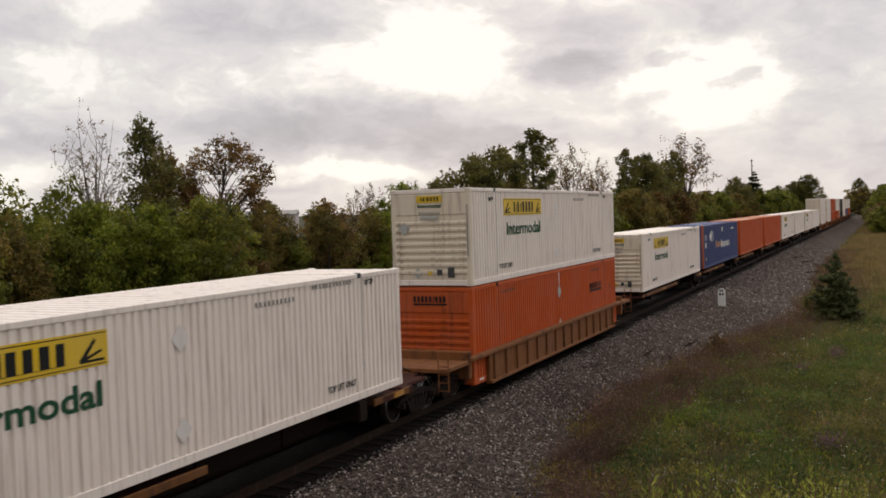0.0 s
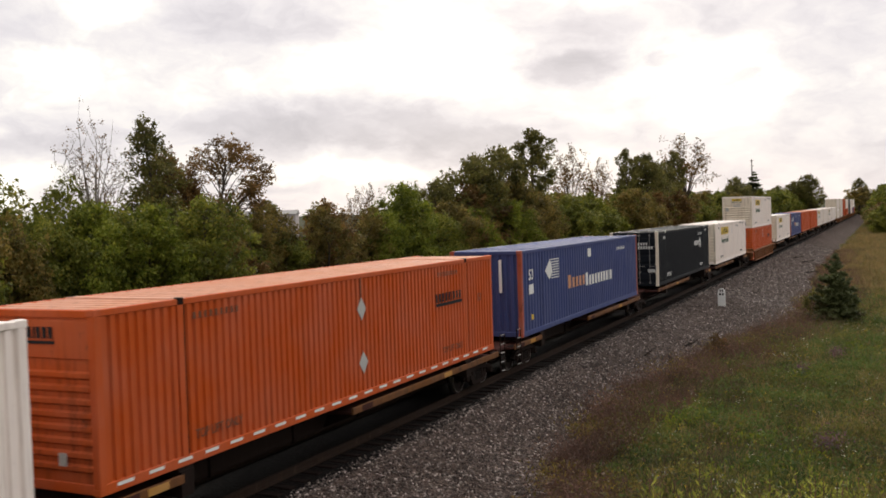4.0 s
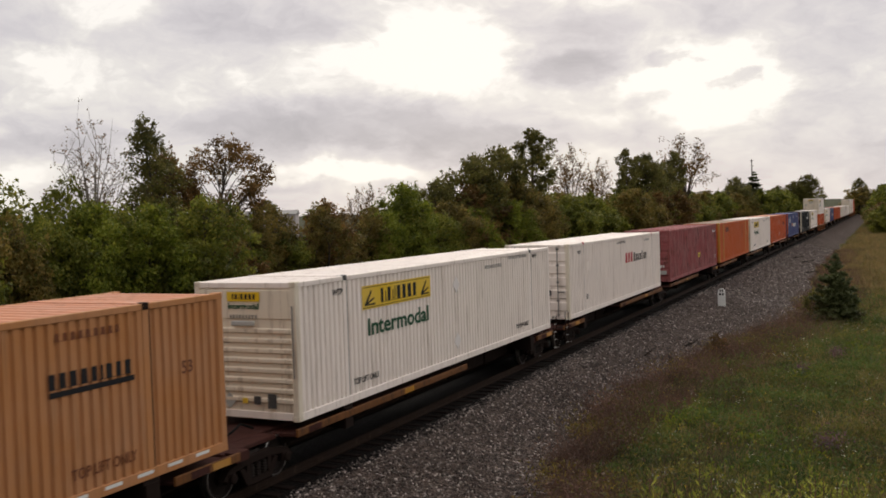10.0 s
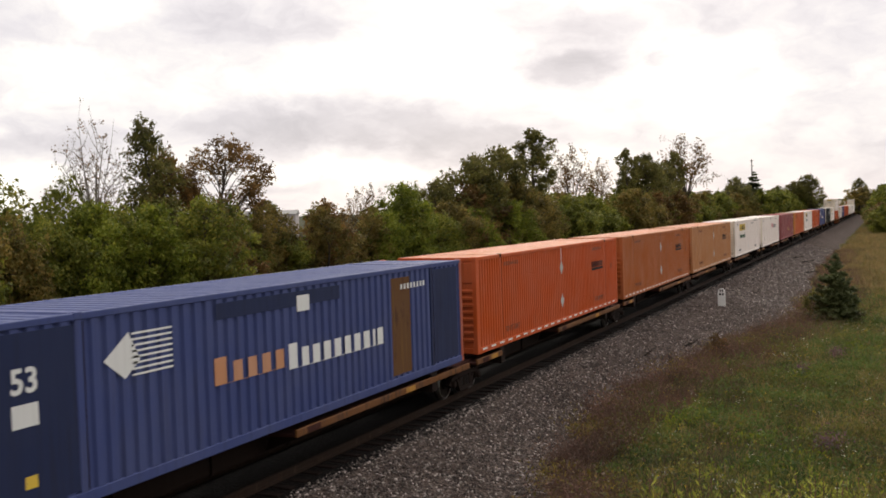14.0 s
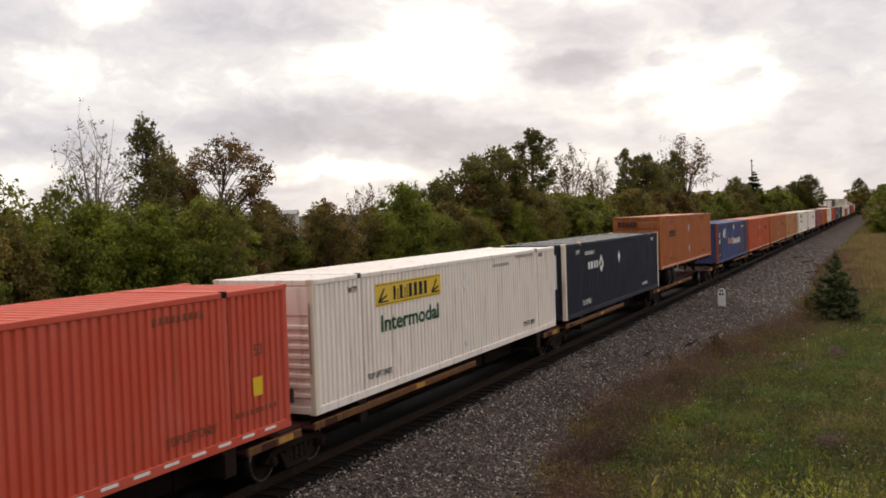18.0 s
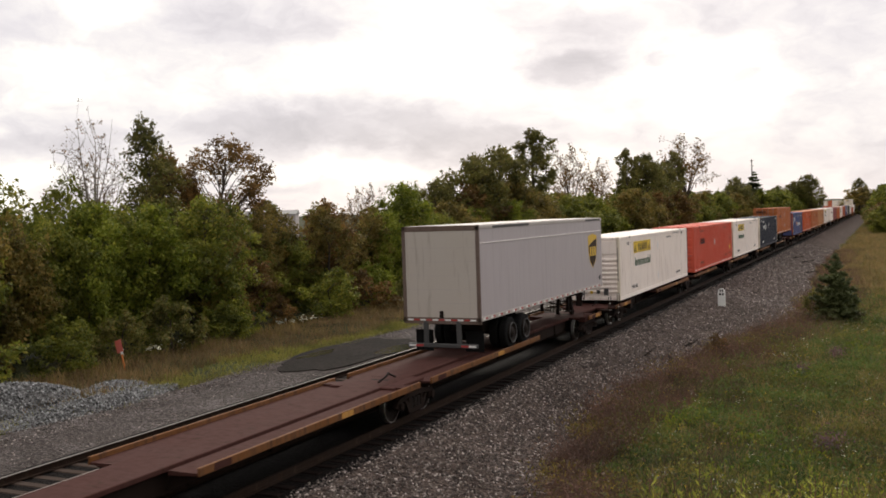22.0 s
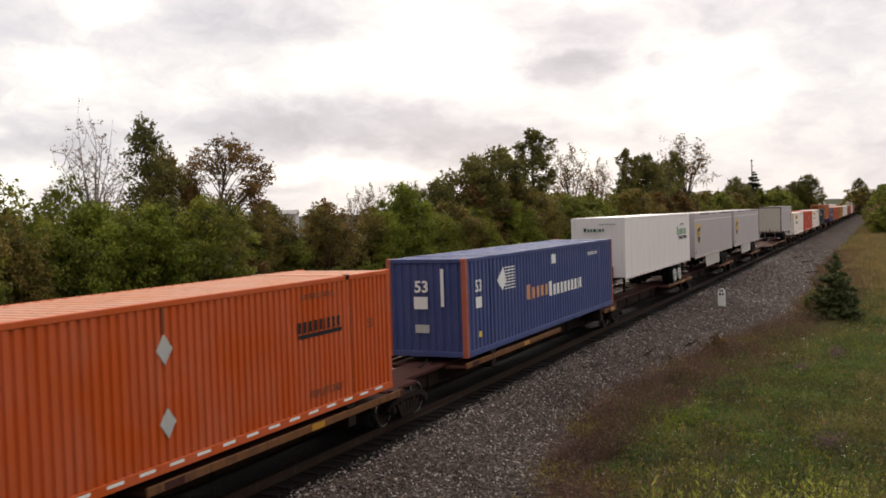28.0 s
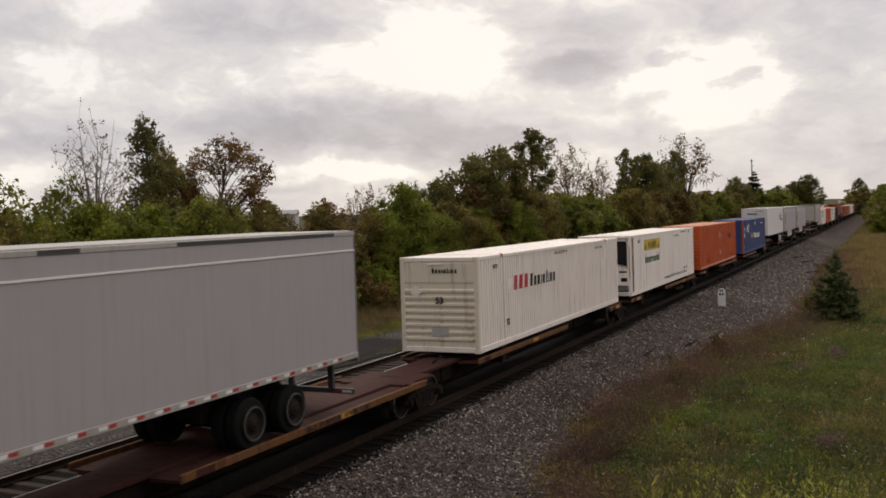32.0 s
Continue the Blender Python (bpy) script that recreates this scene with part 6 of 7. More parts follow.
def grow(seed, height, base, radius, lumps, leaves, leaf, leaf_mat, bark=BARK, trunk=0.16, lump=(0.26, 0.42), belly=0.8, full=0.6, lean=0.15, stray=0.12):
    """A leafy tree: a trunk, limbs that each carry a lump of the crown, and in each lump tufts of leaves that look outwards and up.
    belly: below 1 the crown is widest low down, above 1 high up. full: how blunt its top and foot are. stray: share of leaves on shoots that stick out."""
    rng = np.random.default_rng(seed)
    wood = Shape()
    stem = [Vector((0, 0, -0.3))] + [Vector((rng.normal() * lean * k, rng.normal() * lean * k, height * u)) for k, u in ((1, 0.3), (2, 0.62), (2, 0.9))]
    tube_path(wood, stem, trunk, trunk * 0.18, 8)

    def on_stem(u):
        x = min(max(u, 0.0), 1.0) * 3
        i = min(2, int(x))
        return stem[i].lerp(stem[i + 1], x - i)

    tufts_at, tuft_r, outs, share = [], [], [], []
    for i in range(lumps):
        h = (i + 0.5) / lumps
        wide = radius * math.sin(math.pi * min(0.985, max(0.05, h ** belly))) ** full
        r = radius * rng.uniform(*lump) * (0.6 + 0.4 * wide / radius)
        ang = i * 2.4 + rng.normal() * 0.4
        off = max(0.0, wide - r * 0.6) * math.sqrt(rng.uniform(0.25, 1.0))
        z = base + (height - base) * h * 0.96
        axis = on_stem(z / height)
        c = Vector((axis.x + off * math.cos(ang), axis.y + off * math.sin(ang), z))
        root = on_stem(max(0.1, (z - 0.75 * off - 0.4) / height))
        mid = root.lerp(c, 0.55) + Vector((0, 0, 0.06 * off)) + Vector(rng.normal(size=3)) * 0.05 * r
        rb = trunk * 0.4 * (1 - 0.6 * h)
        tube_path(wood, [root, mid, c], rb, rb * 0.25, 5)
        for j in range(11):
            d = Vector(rng.normal(size=3))
            d.z = d.z + 0.25
            d.normalize()
            p = c + d * r * rng.uniform(0.5, 1.0)
            tube_path(wood, [c, c.lerp(p, 0.6) + Vector((0, 0, 0.03)), p], rb * 0.22, rb * 0.07, 4)
            tufts_at.append(tuple(p))
            tuft_r.append(r * rng.uniform(0.3, 0.6))
            outs.append(tuple(d * 0.75 + Vector((0, 0, 0.55))))
            share.append(tuft_r[-1] ** 2)
            if rng.uniform() < 0.3:
                q = p + (d + Vector((0, 0, 0.35))) * r * rng.uniform(0.25, 0.6)
                tube_path(wood, [p, q], rb * 0.1, rb * 0.05, 3)
                tufts_at.append(tuple(q))
                tuft_r.append(r * 0.13)
                outs.append(tuple(d * 0.5 + Vector((0, 0, 0.5))))
                share.append(stray * tuft_r[-2] ** 2)
    tufts_at, tuft_r, outs, share = (np.array(q) for q in (tufts_at, tuft_r, outs, share))
    pick = rng.choice(len(share), leaves, p=share / share.sum())
    way = rng.normal(size=(leaves, 3))
    way /= np.linalg.norm(way, axis=1, keepdims=True)
    c = tufts_at[pick] + way * (tuft_r[pick] * rng.uniform(0.1, 1.25, leaves))[:, None] * np.array([1, 1, 0.75])
    c[:, 2] = np.maximum(c[:, 2], 0.1)
    k = height / np.percentile(c[:, 2], 99.7)
    c[:, 2] *= k
    wood.v = [(x, y, z * k) for x, y, z in wood.v]
    wm = wood.mesh("trunk")
    wm.materials.append(bark)
    return wm, leaf_mesh("crown", c, leaf, leaf_mat, rng, facing=outs[pick] + way * 0.45)


def fan_tree(seed, height, fork, width, stems, leaves, leaf, leaf_mat, bark, trunk=0.15, cluster=0.22, inner=0.45, lean=0.0):
    """An open tree: stems fan out from a fork to a dome, with branches and twigs that carry leaf clusters."""
    rng = np.random.default_rng(seed)
    wood, ends = Shape(), []
    base = Vector((lean, 0.0, fork))
    tube_path(wood, [Vector((0, 0, -0.3)), Vector((lean * 0.5, 0.1, fork * 0.5)), base], trunk, trunk * 0.7, 8)
    for i in range(stems):
        a, th = i * 2.4 + rng.normal() * 0.2, 0.12 + 1.25 * math.sqrt((i + 0.5) / stems)
        rise = height - fork
        e = base + Vector((width * math.sin(th) * math.cos(a), width * math.sin(th) * math.sin(a), rise * max(0.12, math.cos(th)) ** 0.6)) * rng.uniform(0.88, 1.02)
        m = base.lerp(e, 0.5) + Vector((0, 0, 0.10 * rise)) + Vector(rng.normal(size=3)) * 0.12
        r = trunk * 0.42
        tube_path(wood, [base, m, e], r, r * 0.16, 5)
        ends.append(e)
        for j in range(8):
            f = inner + (0.97 - inner) * j / 7
            b = base.lerp(m, f * 2) if f < 0.5 else m.lerp(e, f * 2 - 1)
            d = Vector(rng.normal(size=3)) * 0.55 + (e - base).normalized() * 0.55
            t = b + d * rise * rng.uniform(0.10, 0.22)
            tube_path(wood, [b, b.lerp(t, 0.5) + Vector(rng.normal(size=3)) * 0.05, t], r * 0.3, r * 0.1, 4)
            ends.append(t)
            for k in range(2):
                q = b.lerp(t, rng.uniform(0.4, 0.9))
                u = q + Vector(rng.normal(size=3)) * rise * 0.06
                tube_path(wood, [q, u], r * 0.14, r * 0.07, 3)
                ends.append(u)
    ends = np.array([tuple(t) for t in ends])
    w = rng.uniform(0.1, 1.5, len(ends)) * (0.4 + (ends[:, 2] - fork) / (height - fork))
    w = np.maximum(w, 0.02)
    c = ends[rng.choice(len(ends), leaves, p=w / w.sum())] + np.clip(rng.normal(size=(leaves, 3)), -1.8, 1.8) * cluster
    wm = wood.mesh("trunk")
    wm.materials.append(bark)
    return wm, leaf_mesh("crown", c, leaf, leaf_mat, rng)


def spruce(seed, height, radius, leaves, leaf):
    """A young spruce: uneven tiers of drooping boughs, each with side sprays of needles, and a thin leader."""
    rng = np.random.default_rng(seed)
    wood = Shape().tube((0, 0, -0.2), (0, 0, height), radius * 0.06, 0.008, 7)
    cs, up = [], []
    tiers = 20 if height < 8 else 28
    for i in range(tiers):
        u = i / tiers
        r = radius * (1 - u) ** 0.72 + 0.03
        n = max(4, int(9 * (1 - u) + 3))
        turn = rng.uniform(0, 6.28)
        for j in range(n):
            z = height * (0.04 + 0.93 * u) + rng.normal() * 0.03 * height
            a = turn + 2 * math.pi * j / n + rng.normal() * 0.2
            ln = r * rng.uniform(0.7, 1.12)
            tip = Vector((math.cos(a) * ln, math.sin(a) * ln, z - 0.10 * ln + 0.25 * ln * u))
            mid = Vector((math.cos(a) * ln * 0.55, math.sin(a) * ln * 0.55, z - 0.14 * ln))
            wood.pipe([(0, 0, z), mid, tip], 0.013, 0.004, 4)
            m = max(10, int(leaves * ln / (radius * tiers * 4)))
            f = rng.uniform(0.12, 1.0, m)
            side = rng.uniform(-1, 1, m) * 0.34 * ln * (1.15 - f)
            q = np.where(f[:, None] < 0.55, np.array((0, 0, z))[None] + (np.array(mid) - np.array((0, 0, z)))[None] * (f[:, None] / 0.55), np.array(mid)[None] + (np.array(tip) - np.array(mid))[None] * ((f[:, None] - 0.55) / 0.45))
            q = q + np.stack([-math.sin(a) * side, math.cos(a) * side, -np.abs(side) * 0.25], 1) + rng.normal(size=(m, 3)) * 0.022 * radius
            cs.append(q)
            up.append(np.tile(np.array((math.cos(a) * 0.3, math.sin(a) * 0.3, 0.8)), (m, 1)))
    wm = wood.mesh("trunk")
    wm.materials.append(BARK)
    return wm, leaf_mesh("crown", np.concatenate(cs), leaf, NEEDLE, rng, 0.1, 2.4, np.concatenate(up))


def plant(meshes, name, label, category, group, x, y, z, sx, sz, turn):
    t = thing(name, label, category, group, Matrix.LocRotScale((x, y, z), Euler((0, 0, turn)), (sx, sx, sz)))
    wm, cm = meshes
    for nm, me in (("trunk", wm), ("crown", cm)):
        ob = new(nm, me)
        ob.parent = t
    return t


# kinds, as grown; the far ones have fewer, larger leaves
BUSH = [grow(11 + i, 6.0, 0.5, 2.8, 28, 19000, 0.105, m, trunk=0.12) for i, m in enumerate((LEAF_GREEN, LEAF_LIGHT, LEAF_GREEN, LEAF_OLIVE))]
BROWNISH = [grow(31 + i, 6.0, 0.6, 2.6, 24, 14000, 0.10, m, trunk=0.12, stray=0.3) for i, m in enumerate((LEAF_BROWN, LEAF_OLIVE))]
MID = [grow(71 + i, 6.0, 0.4, 3.0, 24, 9000, 0.17, m, trunk=0.14) for i, m in enumerate((LEAF_GREEN, LEAF_OLIVE, LEAF_GREEN, LEAF_BROWN))]
FAR = [grow(81 + i, 10.0, 0.8, 4.4, 18, 2400, 0.46, m, trunk=0.25) for i, m in enumerate((LEAF_GREEN, LEAF_GREEN, LEAF_OLIVE))]
SHRUB = [grow(41 + i, 2.6, 0.2, 1.6, 14, 3600, 0.095, m, trunk=0.05, belly=0.65) for i, m in enumerate((LEAF_DARK, LEAF_GREEN, LEAF_BROWN))]
ROUND_BUSH = grow(46, 4.0, 0.3, 2.3, 24, 12000, 0.11, LEAF_LIGHT, trunk=0.08, belly=0.75, full=0.5)
AIRY = grow(47, 6.0, 1.0, 2.7, 30, 10500, 0.09, LEAF_GREEN, trunk=0.1, lump=(0.2, 0.32), belly=1.1, stray=0.5)
POPLAR = grow(51, 10.0, 2.4, 1.9, 30, 15000, 0.095, LEAF_DARK, trunk=0.15, lump=(0.34, 0.5), belly=0.72, full=0.65)
OPEN_ROUND = grow(52, 10.0, 4.3, 3.1, 52, 17000, 0.085, LEAF_BROWN, trunk=0.17, lump=(0.17, 0.27), belly=1.1, full=0.55, lean=0.22, stray=0.3)
SCRUB = [grow(91 + i, 6.0, 1.0, 2.0, 22, 8500, 0.095, m, trunk=0.09, lump=(0.26, 0.4), belly=0.9, stray=0.6) for i, m in enumerate((LEAF_BROWN, LEAF_OLIVE))]
BARE = fan_tree(53, 10.0, 3.6, 2.0, 15, 900, 0.085, LEAF_BROWN, PALE_BARK, 0.15, 0.1, 0.3)
BROAD = [grow(54 + i, 10.0, 1.6, 4.1, 46, 25000, 0.145, LEAF_DARK, trunk=0.25, lump=(0.2, 0.33), belly=1.0, stray=0.25) for i in range(2)]
TALL_OPEN = grow(57, 13.0, 5.4, 2.9, 28, 12000, 0.15, LEAF_DARK, trunk=0.22, lump=(0.22, 0.36), belly=1.1, stray=0.3)
THIN = fan_tree(58, 12.0, 4.5, 2.7, 12, 2000, 0.17, LEAF_BROWN, BARK, 0.18, 0.25, 0.4)
SPRUCE = spruce(61, 3.2, 1.25, 44000, 0.05)
SPIRE = spruce(62, 13.0, 2.2, 16000, 0.22)

rng = random.Random(5)
TREE_GROUP = "trees beyond the track"


def tree(meshes, grown, label, x, y, top, width=1.0, name="tree", group=TREE_GROUP):
    z = ground_z(x, y) - 0.1
    k = (top - z) / grown
    return plant(meshes, name, label, "tree" if name != "bush" else "bush", group, x, y, z, k * width, k, rng.uniform(0, 6.28))


SWAYING = []
# single trees that stand out
SWAYING.append(tree(BARE, 10.0, "nearly bare pale tree with a few leaves at its tips", -24, 36.2, 10.7, 0.8))
SWAYING.append(tree(POPLAR, 10.0, "tall narrow dark green tree", -23, 39.0, 10.8, 0.95))
SWAYING.append(tree(SCRUB[0], 6.0, "thin brown-leaved tree against the tall green one", -23.6, 41.4, 9.4, 0.6))
SWAYING.append(tree(OPEN_ROUND, 10.0, "round open-crowned tree with thin brown leaves", -22.9, 45.0, 10.1, 1.06))
SWAYING.append(tree(OPEN_ROUND, 10.0, "small open-crowned tree with bare lower limbs", -24.5, 42.2, 8.6, 0.7))
tree(AIRY, 6.0, "airy green tree with sky between its branches", -21.5, 27.6, 8.5, 0.9)
tree(AIRY, 6.0, "airy green tree with sky between its branches", -20.5, 24.6, 8.4, 0.95)
tree(AIRY, 6.0, "airy green tree with sky between its branches", -21.5, 31.2, 7.4, 0.75)
tree(BUSH[1], 6.0, "light green bushy tree in the hedge", -19, 60.0, 7.4, 0.8)
tree(BUSH[1], 6.0, "light green bushy tree in the hedge", -20, 64.2, 7.5, 0.7)
tree(ROUND_BUSH, 4.0, "rounded light green bush at the hedge's foot", -15.6, 61.4, 2.7, 1.05, "bush")
tree(ROUND_BUSH, 4.0, "rounded light green bush at the hedge's foot", -16.2, 50.6, 2.5, 1.1, "bush")
SWAYING.append(tree(THIN, 12.0, "thin half-bare tree with brown leaves", -26, 68.7, 7.6, 0.55))
SWAYING.append(tree(THIN, 12.0, "thin half-bare tree with brown leaves", -22, 59.0, 7.0, 0.45))
tree(BROAD[0], 10.0, "broad dark green leafy tree", -20.5, 77.6, 10.2, 0.9)
tree(BROAD[1], 10.0, "broad dark green leafy tree", -21, 83.8, 11.3, 0.85)
tree(BROAD[1], 10.0, "broad dark green leafy tree", -22, 72.5, 8.0, 0.9)
SWAYING.append(tree(TALL_OPEN, 13.0, "tall dark tree with gaps in its crown", -22, 97.0, 14.0, 1.05))
SWAYING.append(tree(THIN, 12.0, "thin half-bare tree with brown leaves", -23, 114, 12.8, 0.8))
SWAYING.append(tree(THIN, 12.0, "thin half-bare tree with brown leaves", -22, 121.7, 11.3, 0.7))
SWAYING.append(tree(TALL_OPEN, 13.0, "tall dark tree with gaps in its crown", -21, 133.0, 13.6, 0.62))
tree(BROAD[0], 10.0, "broad dark green leafy tree", -21, 147, 13.4, 0.85)
tree(BROAD[1], 10.0, "broad dark green leafy tree", -22, 160, 12.6, 0.8)
SWAYING.append(tree(TALL_OPEN, 13.0, "tall dark tree with gaps in its crown", -22, 172, 15.0, 0.8))
SWAYING.append(tree(THIN, 12.0, "tall thin half-bare tree, sparse brown leaves", -22, 183.4, 18.0, 1.1))
tree(SPIRE, 13.0, "dark green pointed conifer", -18.6, 257.2, 13.9, 2.1, "conifer")
tree(BROAD[0], 10.0, "broad dark green leafy tree", -22, 250, 12.2, 0.75)
tree(BROAD[1], 10.0, "broad dark green leafy tree", -20, 236, 10.5, 1.2)
tree(BUSH[2], 6.0, "green bushy tree beyond the track", -18, 293, 9.0, 1.0)
tree(BROAD[0], 10.0, "large rounded green tree", -13.0, 380, 15.6, 0.95)
tree(BROAD[1], 10.0, "large rounded green tree", -18.5, 380, 13.4, 1.0)
tree(BROAD[1], 10.0, "broad dark green leafy tree", -22, 352, 11.5, 0.9)

# the dense hedge along the road
HEDGE_GROUP = "hedge along the gravel road"
for i in range(17):
    y = 13 + i * 1.42 + rng.uniform(-0.6, 0.6)
    x = -17.6 + rng.uniform(-2.2, 0.7) - 0.05 * max(0, y - 30)
    m = rng.choice((BUSH[0], BUSH[1], BUSH[2], BUSH[0], BUSH[3]))
    tree(m, 6.0, "dense green leafy bush in the hedge", x, y, rng.uniform(5.6, 6.8) if y < 28 else rng.uniform(5.4, 6.4), rng.uniform(0.75, 1.0), "bush", HEDGE_GROUP)
for i in range(9):
    y = 36.5 + i * 2.3 + rng.uniform(-0.6, 0.6)
    tree(rng.choice(SCRUB), 6.0, "thin scrubby tree with brown and olive leaves", -19.2 + rng.uniform(-1.8, 1.0), y, rng.uniform(5.6, 6.7), 1.0, "tree", "scrub in the hedge")
    tree(rng.choice((BROWNISH[0], BUSH[3], BROWNISH[1], BUSH[0])), 6.0, "low olive-brown bush in the hedge", -18.8 + rng.uniform(-2.0, 1.6), y + 1.0, rng.uniform(2.8, 4.9), 1.1, "bush", HEDGE_GROUP)
for i in range(42):
    y = 57 + i * 3.6 + max(0, i - 14) * 1.3 + rng.uniform(-1, 1)
    x = -18.2 + rng.uniform(-2.0, 1.0)
    brown = rng.random() < (0.25 if y < 92 else 0.1)
    top = rng.uniform(4.4, 6.2) if y < 70 else rng.uniform(5.2, 8.2)
    if y < 92:
        m = rng.choice(BROWNISH) if brown or (y > 68 and rng.random() < 0.35) else rng.choice((BUSH[3], BUSH[0], BUSH[1]))
    else:
        m = MID[3] if brown else rng.choice(MID[:3])
    tree(m, 6.0, "dense bush turning brown in the hedge" if brown else "dense green leafy bush in the hedge", x, y, top, 1.0, "bush", HEDGE_GROUP)
for i in range(26):
    y = 20 + i * 8.5 + rng.uniform(-3, 3)
    if 30 < y < 62:
        continue
    tree(rng.choice(MID[:3]), 6.0, "dark green bushy tree behind the hedge", -22.5 + rng.uniform(-2, 2), y, rng.uniform(5.0, 6.0) if y < 72 else rng.uniform(6.5, 9), 1.15, "tree", "trees behind the hedge")
for i in range(44):
    y = 16 + i * 3.0 + rng.uniform(-1.2, 1.2)
    k = rng.randrange(3)
    tree(SHRUB[k], 2.6, ("low green shrub at the hedge foot", "low light green shrub beside the road", "low browning shrub beside the road")[k], -15.2 + rng.uniform(-0.6, 0.5), y, rng.uniform(1.2, 2.6), 1.1, "bush", "low shrubs at the hedge's foot")
# both sides far ahead
for i in range(30):
    y = 235 + i * 12
    tree(rng.choice(FAR), 10.0, "distant dark green leafy tree", bend_x(y) - 15 - rng.uniform(0, 6), y, rng.uniform(7.5, 10), 1.0, "tree", "far trees beyond the track")
for i in range(30):
    y = 205 + i * 14
    tree(rng.choice(FAR), 10.0, "distant dark green leafy tree", bend_x(y) + 12.5 - 2.0 * smooth(230, 330, y) + rng.uniform(0, 5), y, rng.uniform(7.6, 10.4), 0.85, "tree", "far trees beside the meadow")
for i in range(22):
    y = 200 + i * 9
    tree(rng.choice((MID[1], MID[0], MID[3])), 6.0, "distant leafy bush at the meadow's end", bend_x(y) + 10.2 - 1.6 * smooth(230, 330, y) + rng.uniform(0, 2.2), y, rng.uniform(2.2, 5.2), 1.25, "bush", "bushes at the meadow's end")
tree(BROAD[1], 10.0, "tall distant leafy tree beside the line", bend_x(520) + 8, 520, 16.6, 0.7)
for i in range(40):
    a = -1.15 + i * 0.055
    d = rng.uniform(420, 620)
    tree(rng.choice(FAR), 10.0, "hazy distant tree on the skyline", d * math.sin(a), d * math.cos(a), ground_z(d * math.sin(a), d * math.cos(a)) + rng.uniform(11, 15), 1.8, "tree", "skyline trees")
tree(SPRUCE, 3.2, "small dark green spruce on the grass", 9.85, 53.4, 2.6, 1.02, "conifer", "spruce")
tree(SHRUB[0], 2.6, "low dark green shrub beside the spruce", 8.9, 54.0, 0.7, 0.8, "bush", "shrubs on the meadow")

tree(SHRUB[2], 2.6, "small dark brown bush among the weeds", 5.75, 41.0, -0.1, 0.8, "bush", "shrubs on the meadow")

# ---- small things beside the line ----
def blades(name, spots, height, width, mat, label, rng2, bendy=0.35, kind="stuff", category="grass"):
    """Grass or weeds: thin three-cornered blades leaning each its own way."""
    n = len(spots)
    p = np.asarray(spots)
    h = height * rng2.uniform(0.5, 1.35, (n, 1))
    a = rng2.uniform(0, 2 * np.pi, n)
    side = np.stack([np.cos(a), np.sin(a), np.zeros(n)], 1) * width * rng2.uniform(0.6, 1.4, (n, 1))
    lean = np.stack([rng2.normal(size=n), rng2.normal(size=n), np.zeros(n)], 1) * bendy * h
    tip = p + lean + np.array([0, 0, 1.0]) * h
    v = np.stack([p - side, p + side, tip], 1).reshape(-1, 3)
    return tagged(new(name, mesh_of(name, v, np.arange(3 * n).reshape(n, 3), mat)), label, category, kind=kind)


def scatter(n, y0, y1, inner, outer, rng2, power=1.0):
    """Random spots between two edges that follow the line, denser towards the near end."""
    ys = y0 + (y1 - y0) * rng2.uniform(0, 1, n) ** power
    u = rng2.uniform(0, 1, n)
    out = []
    for y, q in zip(ys, u):
        a, b = inner(y), outer(y)
        x = a + (b - a) * q
        out.append((x, y, ground_z(x, y)))
    return out


NR = np.random.default_rng(77)


def clumpy(spots, size=1.6, keep=0.5):
    out = []
    for x, y, z in spots:
        w = noise.noise(Vector((x / size, y / size, 7.3)))
        if NR.uniform() < keep + w * 1.1:
            out.append((x, y, z))
    return out


blades("meadow_grass", scatter(125000, 9, 75, lambda y: toe(y) + 0.2, lambda y: 16 + y * 0.05, NR, 1.7), 0.22, 0.017, GRASS, "green meadow grass on the bank beside the ballast", NR)
blades("bank_grass", scatter(26000, -14, 9, lambda y: toe(9) + 0.3, lambda y: 17, NR), 0.2, 0.014, GRASS, "green meadow grass on the bank under the camera", NR)
blades("far_meadow_grass", [(x + bend_x(y), y, z) for x, y, z in scatter(30000, 70, 460, lambda y: toe(y), lambda y: 20, NR, 1.3)], 0.35, 0.05, GRASS, "green and straw meadow grass along the line", NR)
blades("dry_far_grass", clumpy(scatter(30000, 56, 240, lambda y: toe(y) + 0.4, lambda y: 17, NR, 1.2), 5.0, 0.8), 0.5, 0.035, STRAW, "straw-brown tall grass on the far meadow", NR, 0.4)
blades("dry_meadow_grass", clumpy(scatter(80000, 12, 200, lambda y: toe(y) + 1.0, lambda y: 17, NR, 1.3), 2.6, 0.3), 0.38, 0.015, STRAW, "dry straw-coloured tall grass in patches", NR, 0.4)
blades("brown_weeds", clumpy(scatter(90000, 9, 130, lambda y: toe(y) - 0.05 + 0.3 * math.sin(y * 0.8), lambda y: toe(y) + 1.5 + 0.6 * math.sin(y * 0.5) + 1.2 * smooth(26, 36, y), NR, 1.5), 1.5, 0.32), 0.5, 0.010, WEED, "dry brown weeds along the ballast's edge", NR, 0.45, category="weeds")
blades("weed_tops", clumpy(scatter(40000, 9, 90, lambda y: toe(y) + 0.1, lambda y: toe(y) + 3.6, NR, 1.5), 1.3, 0.1), 0.85, 0.007, WEED, "tall thin brown weed stalks in the grass", NR, 0.35, category="weeds")
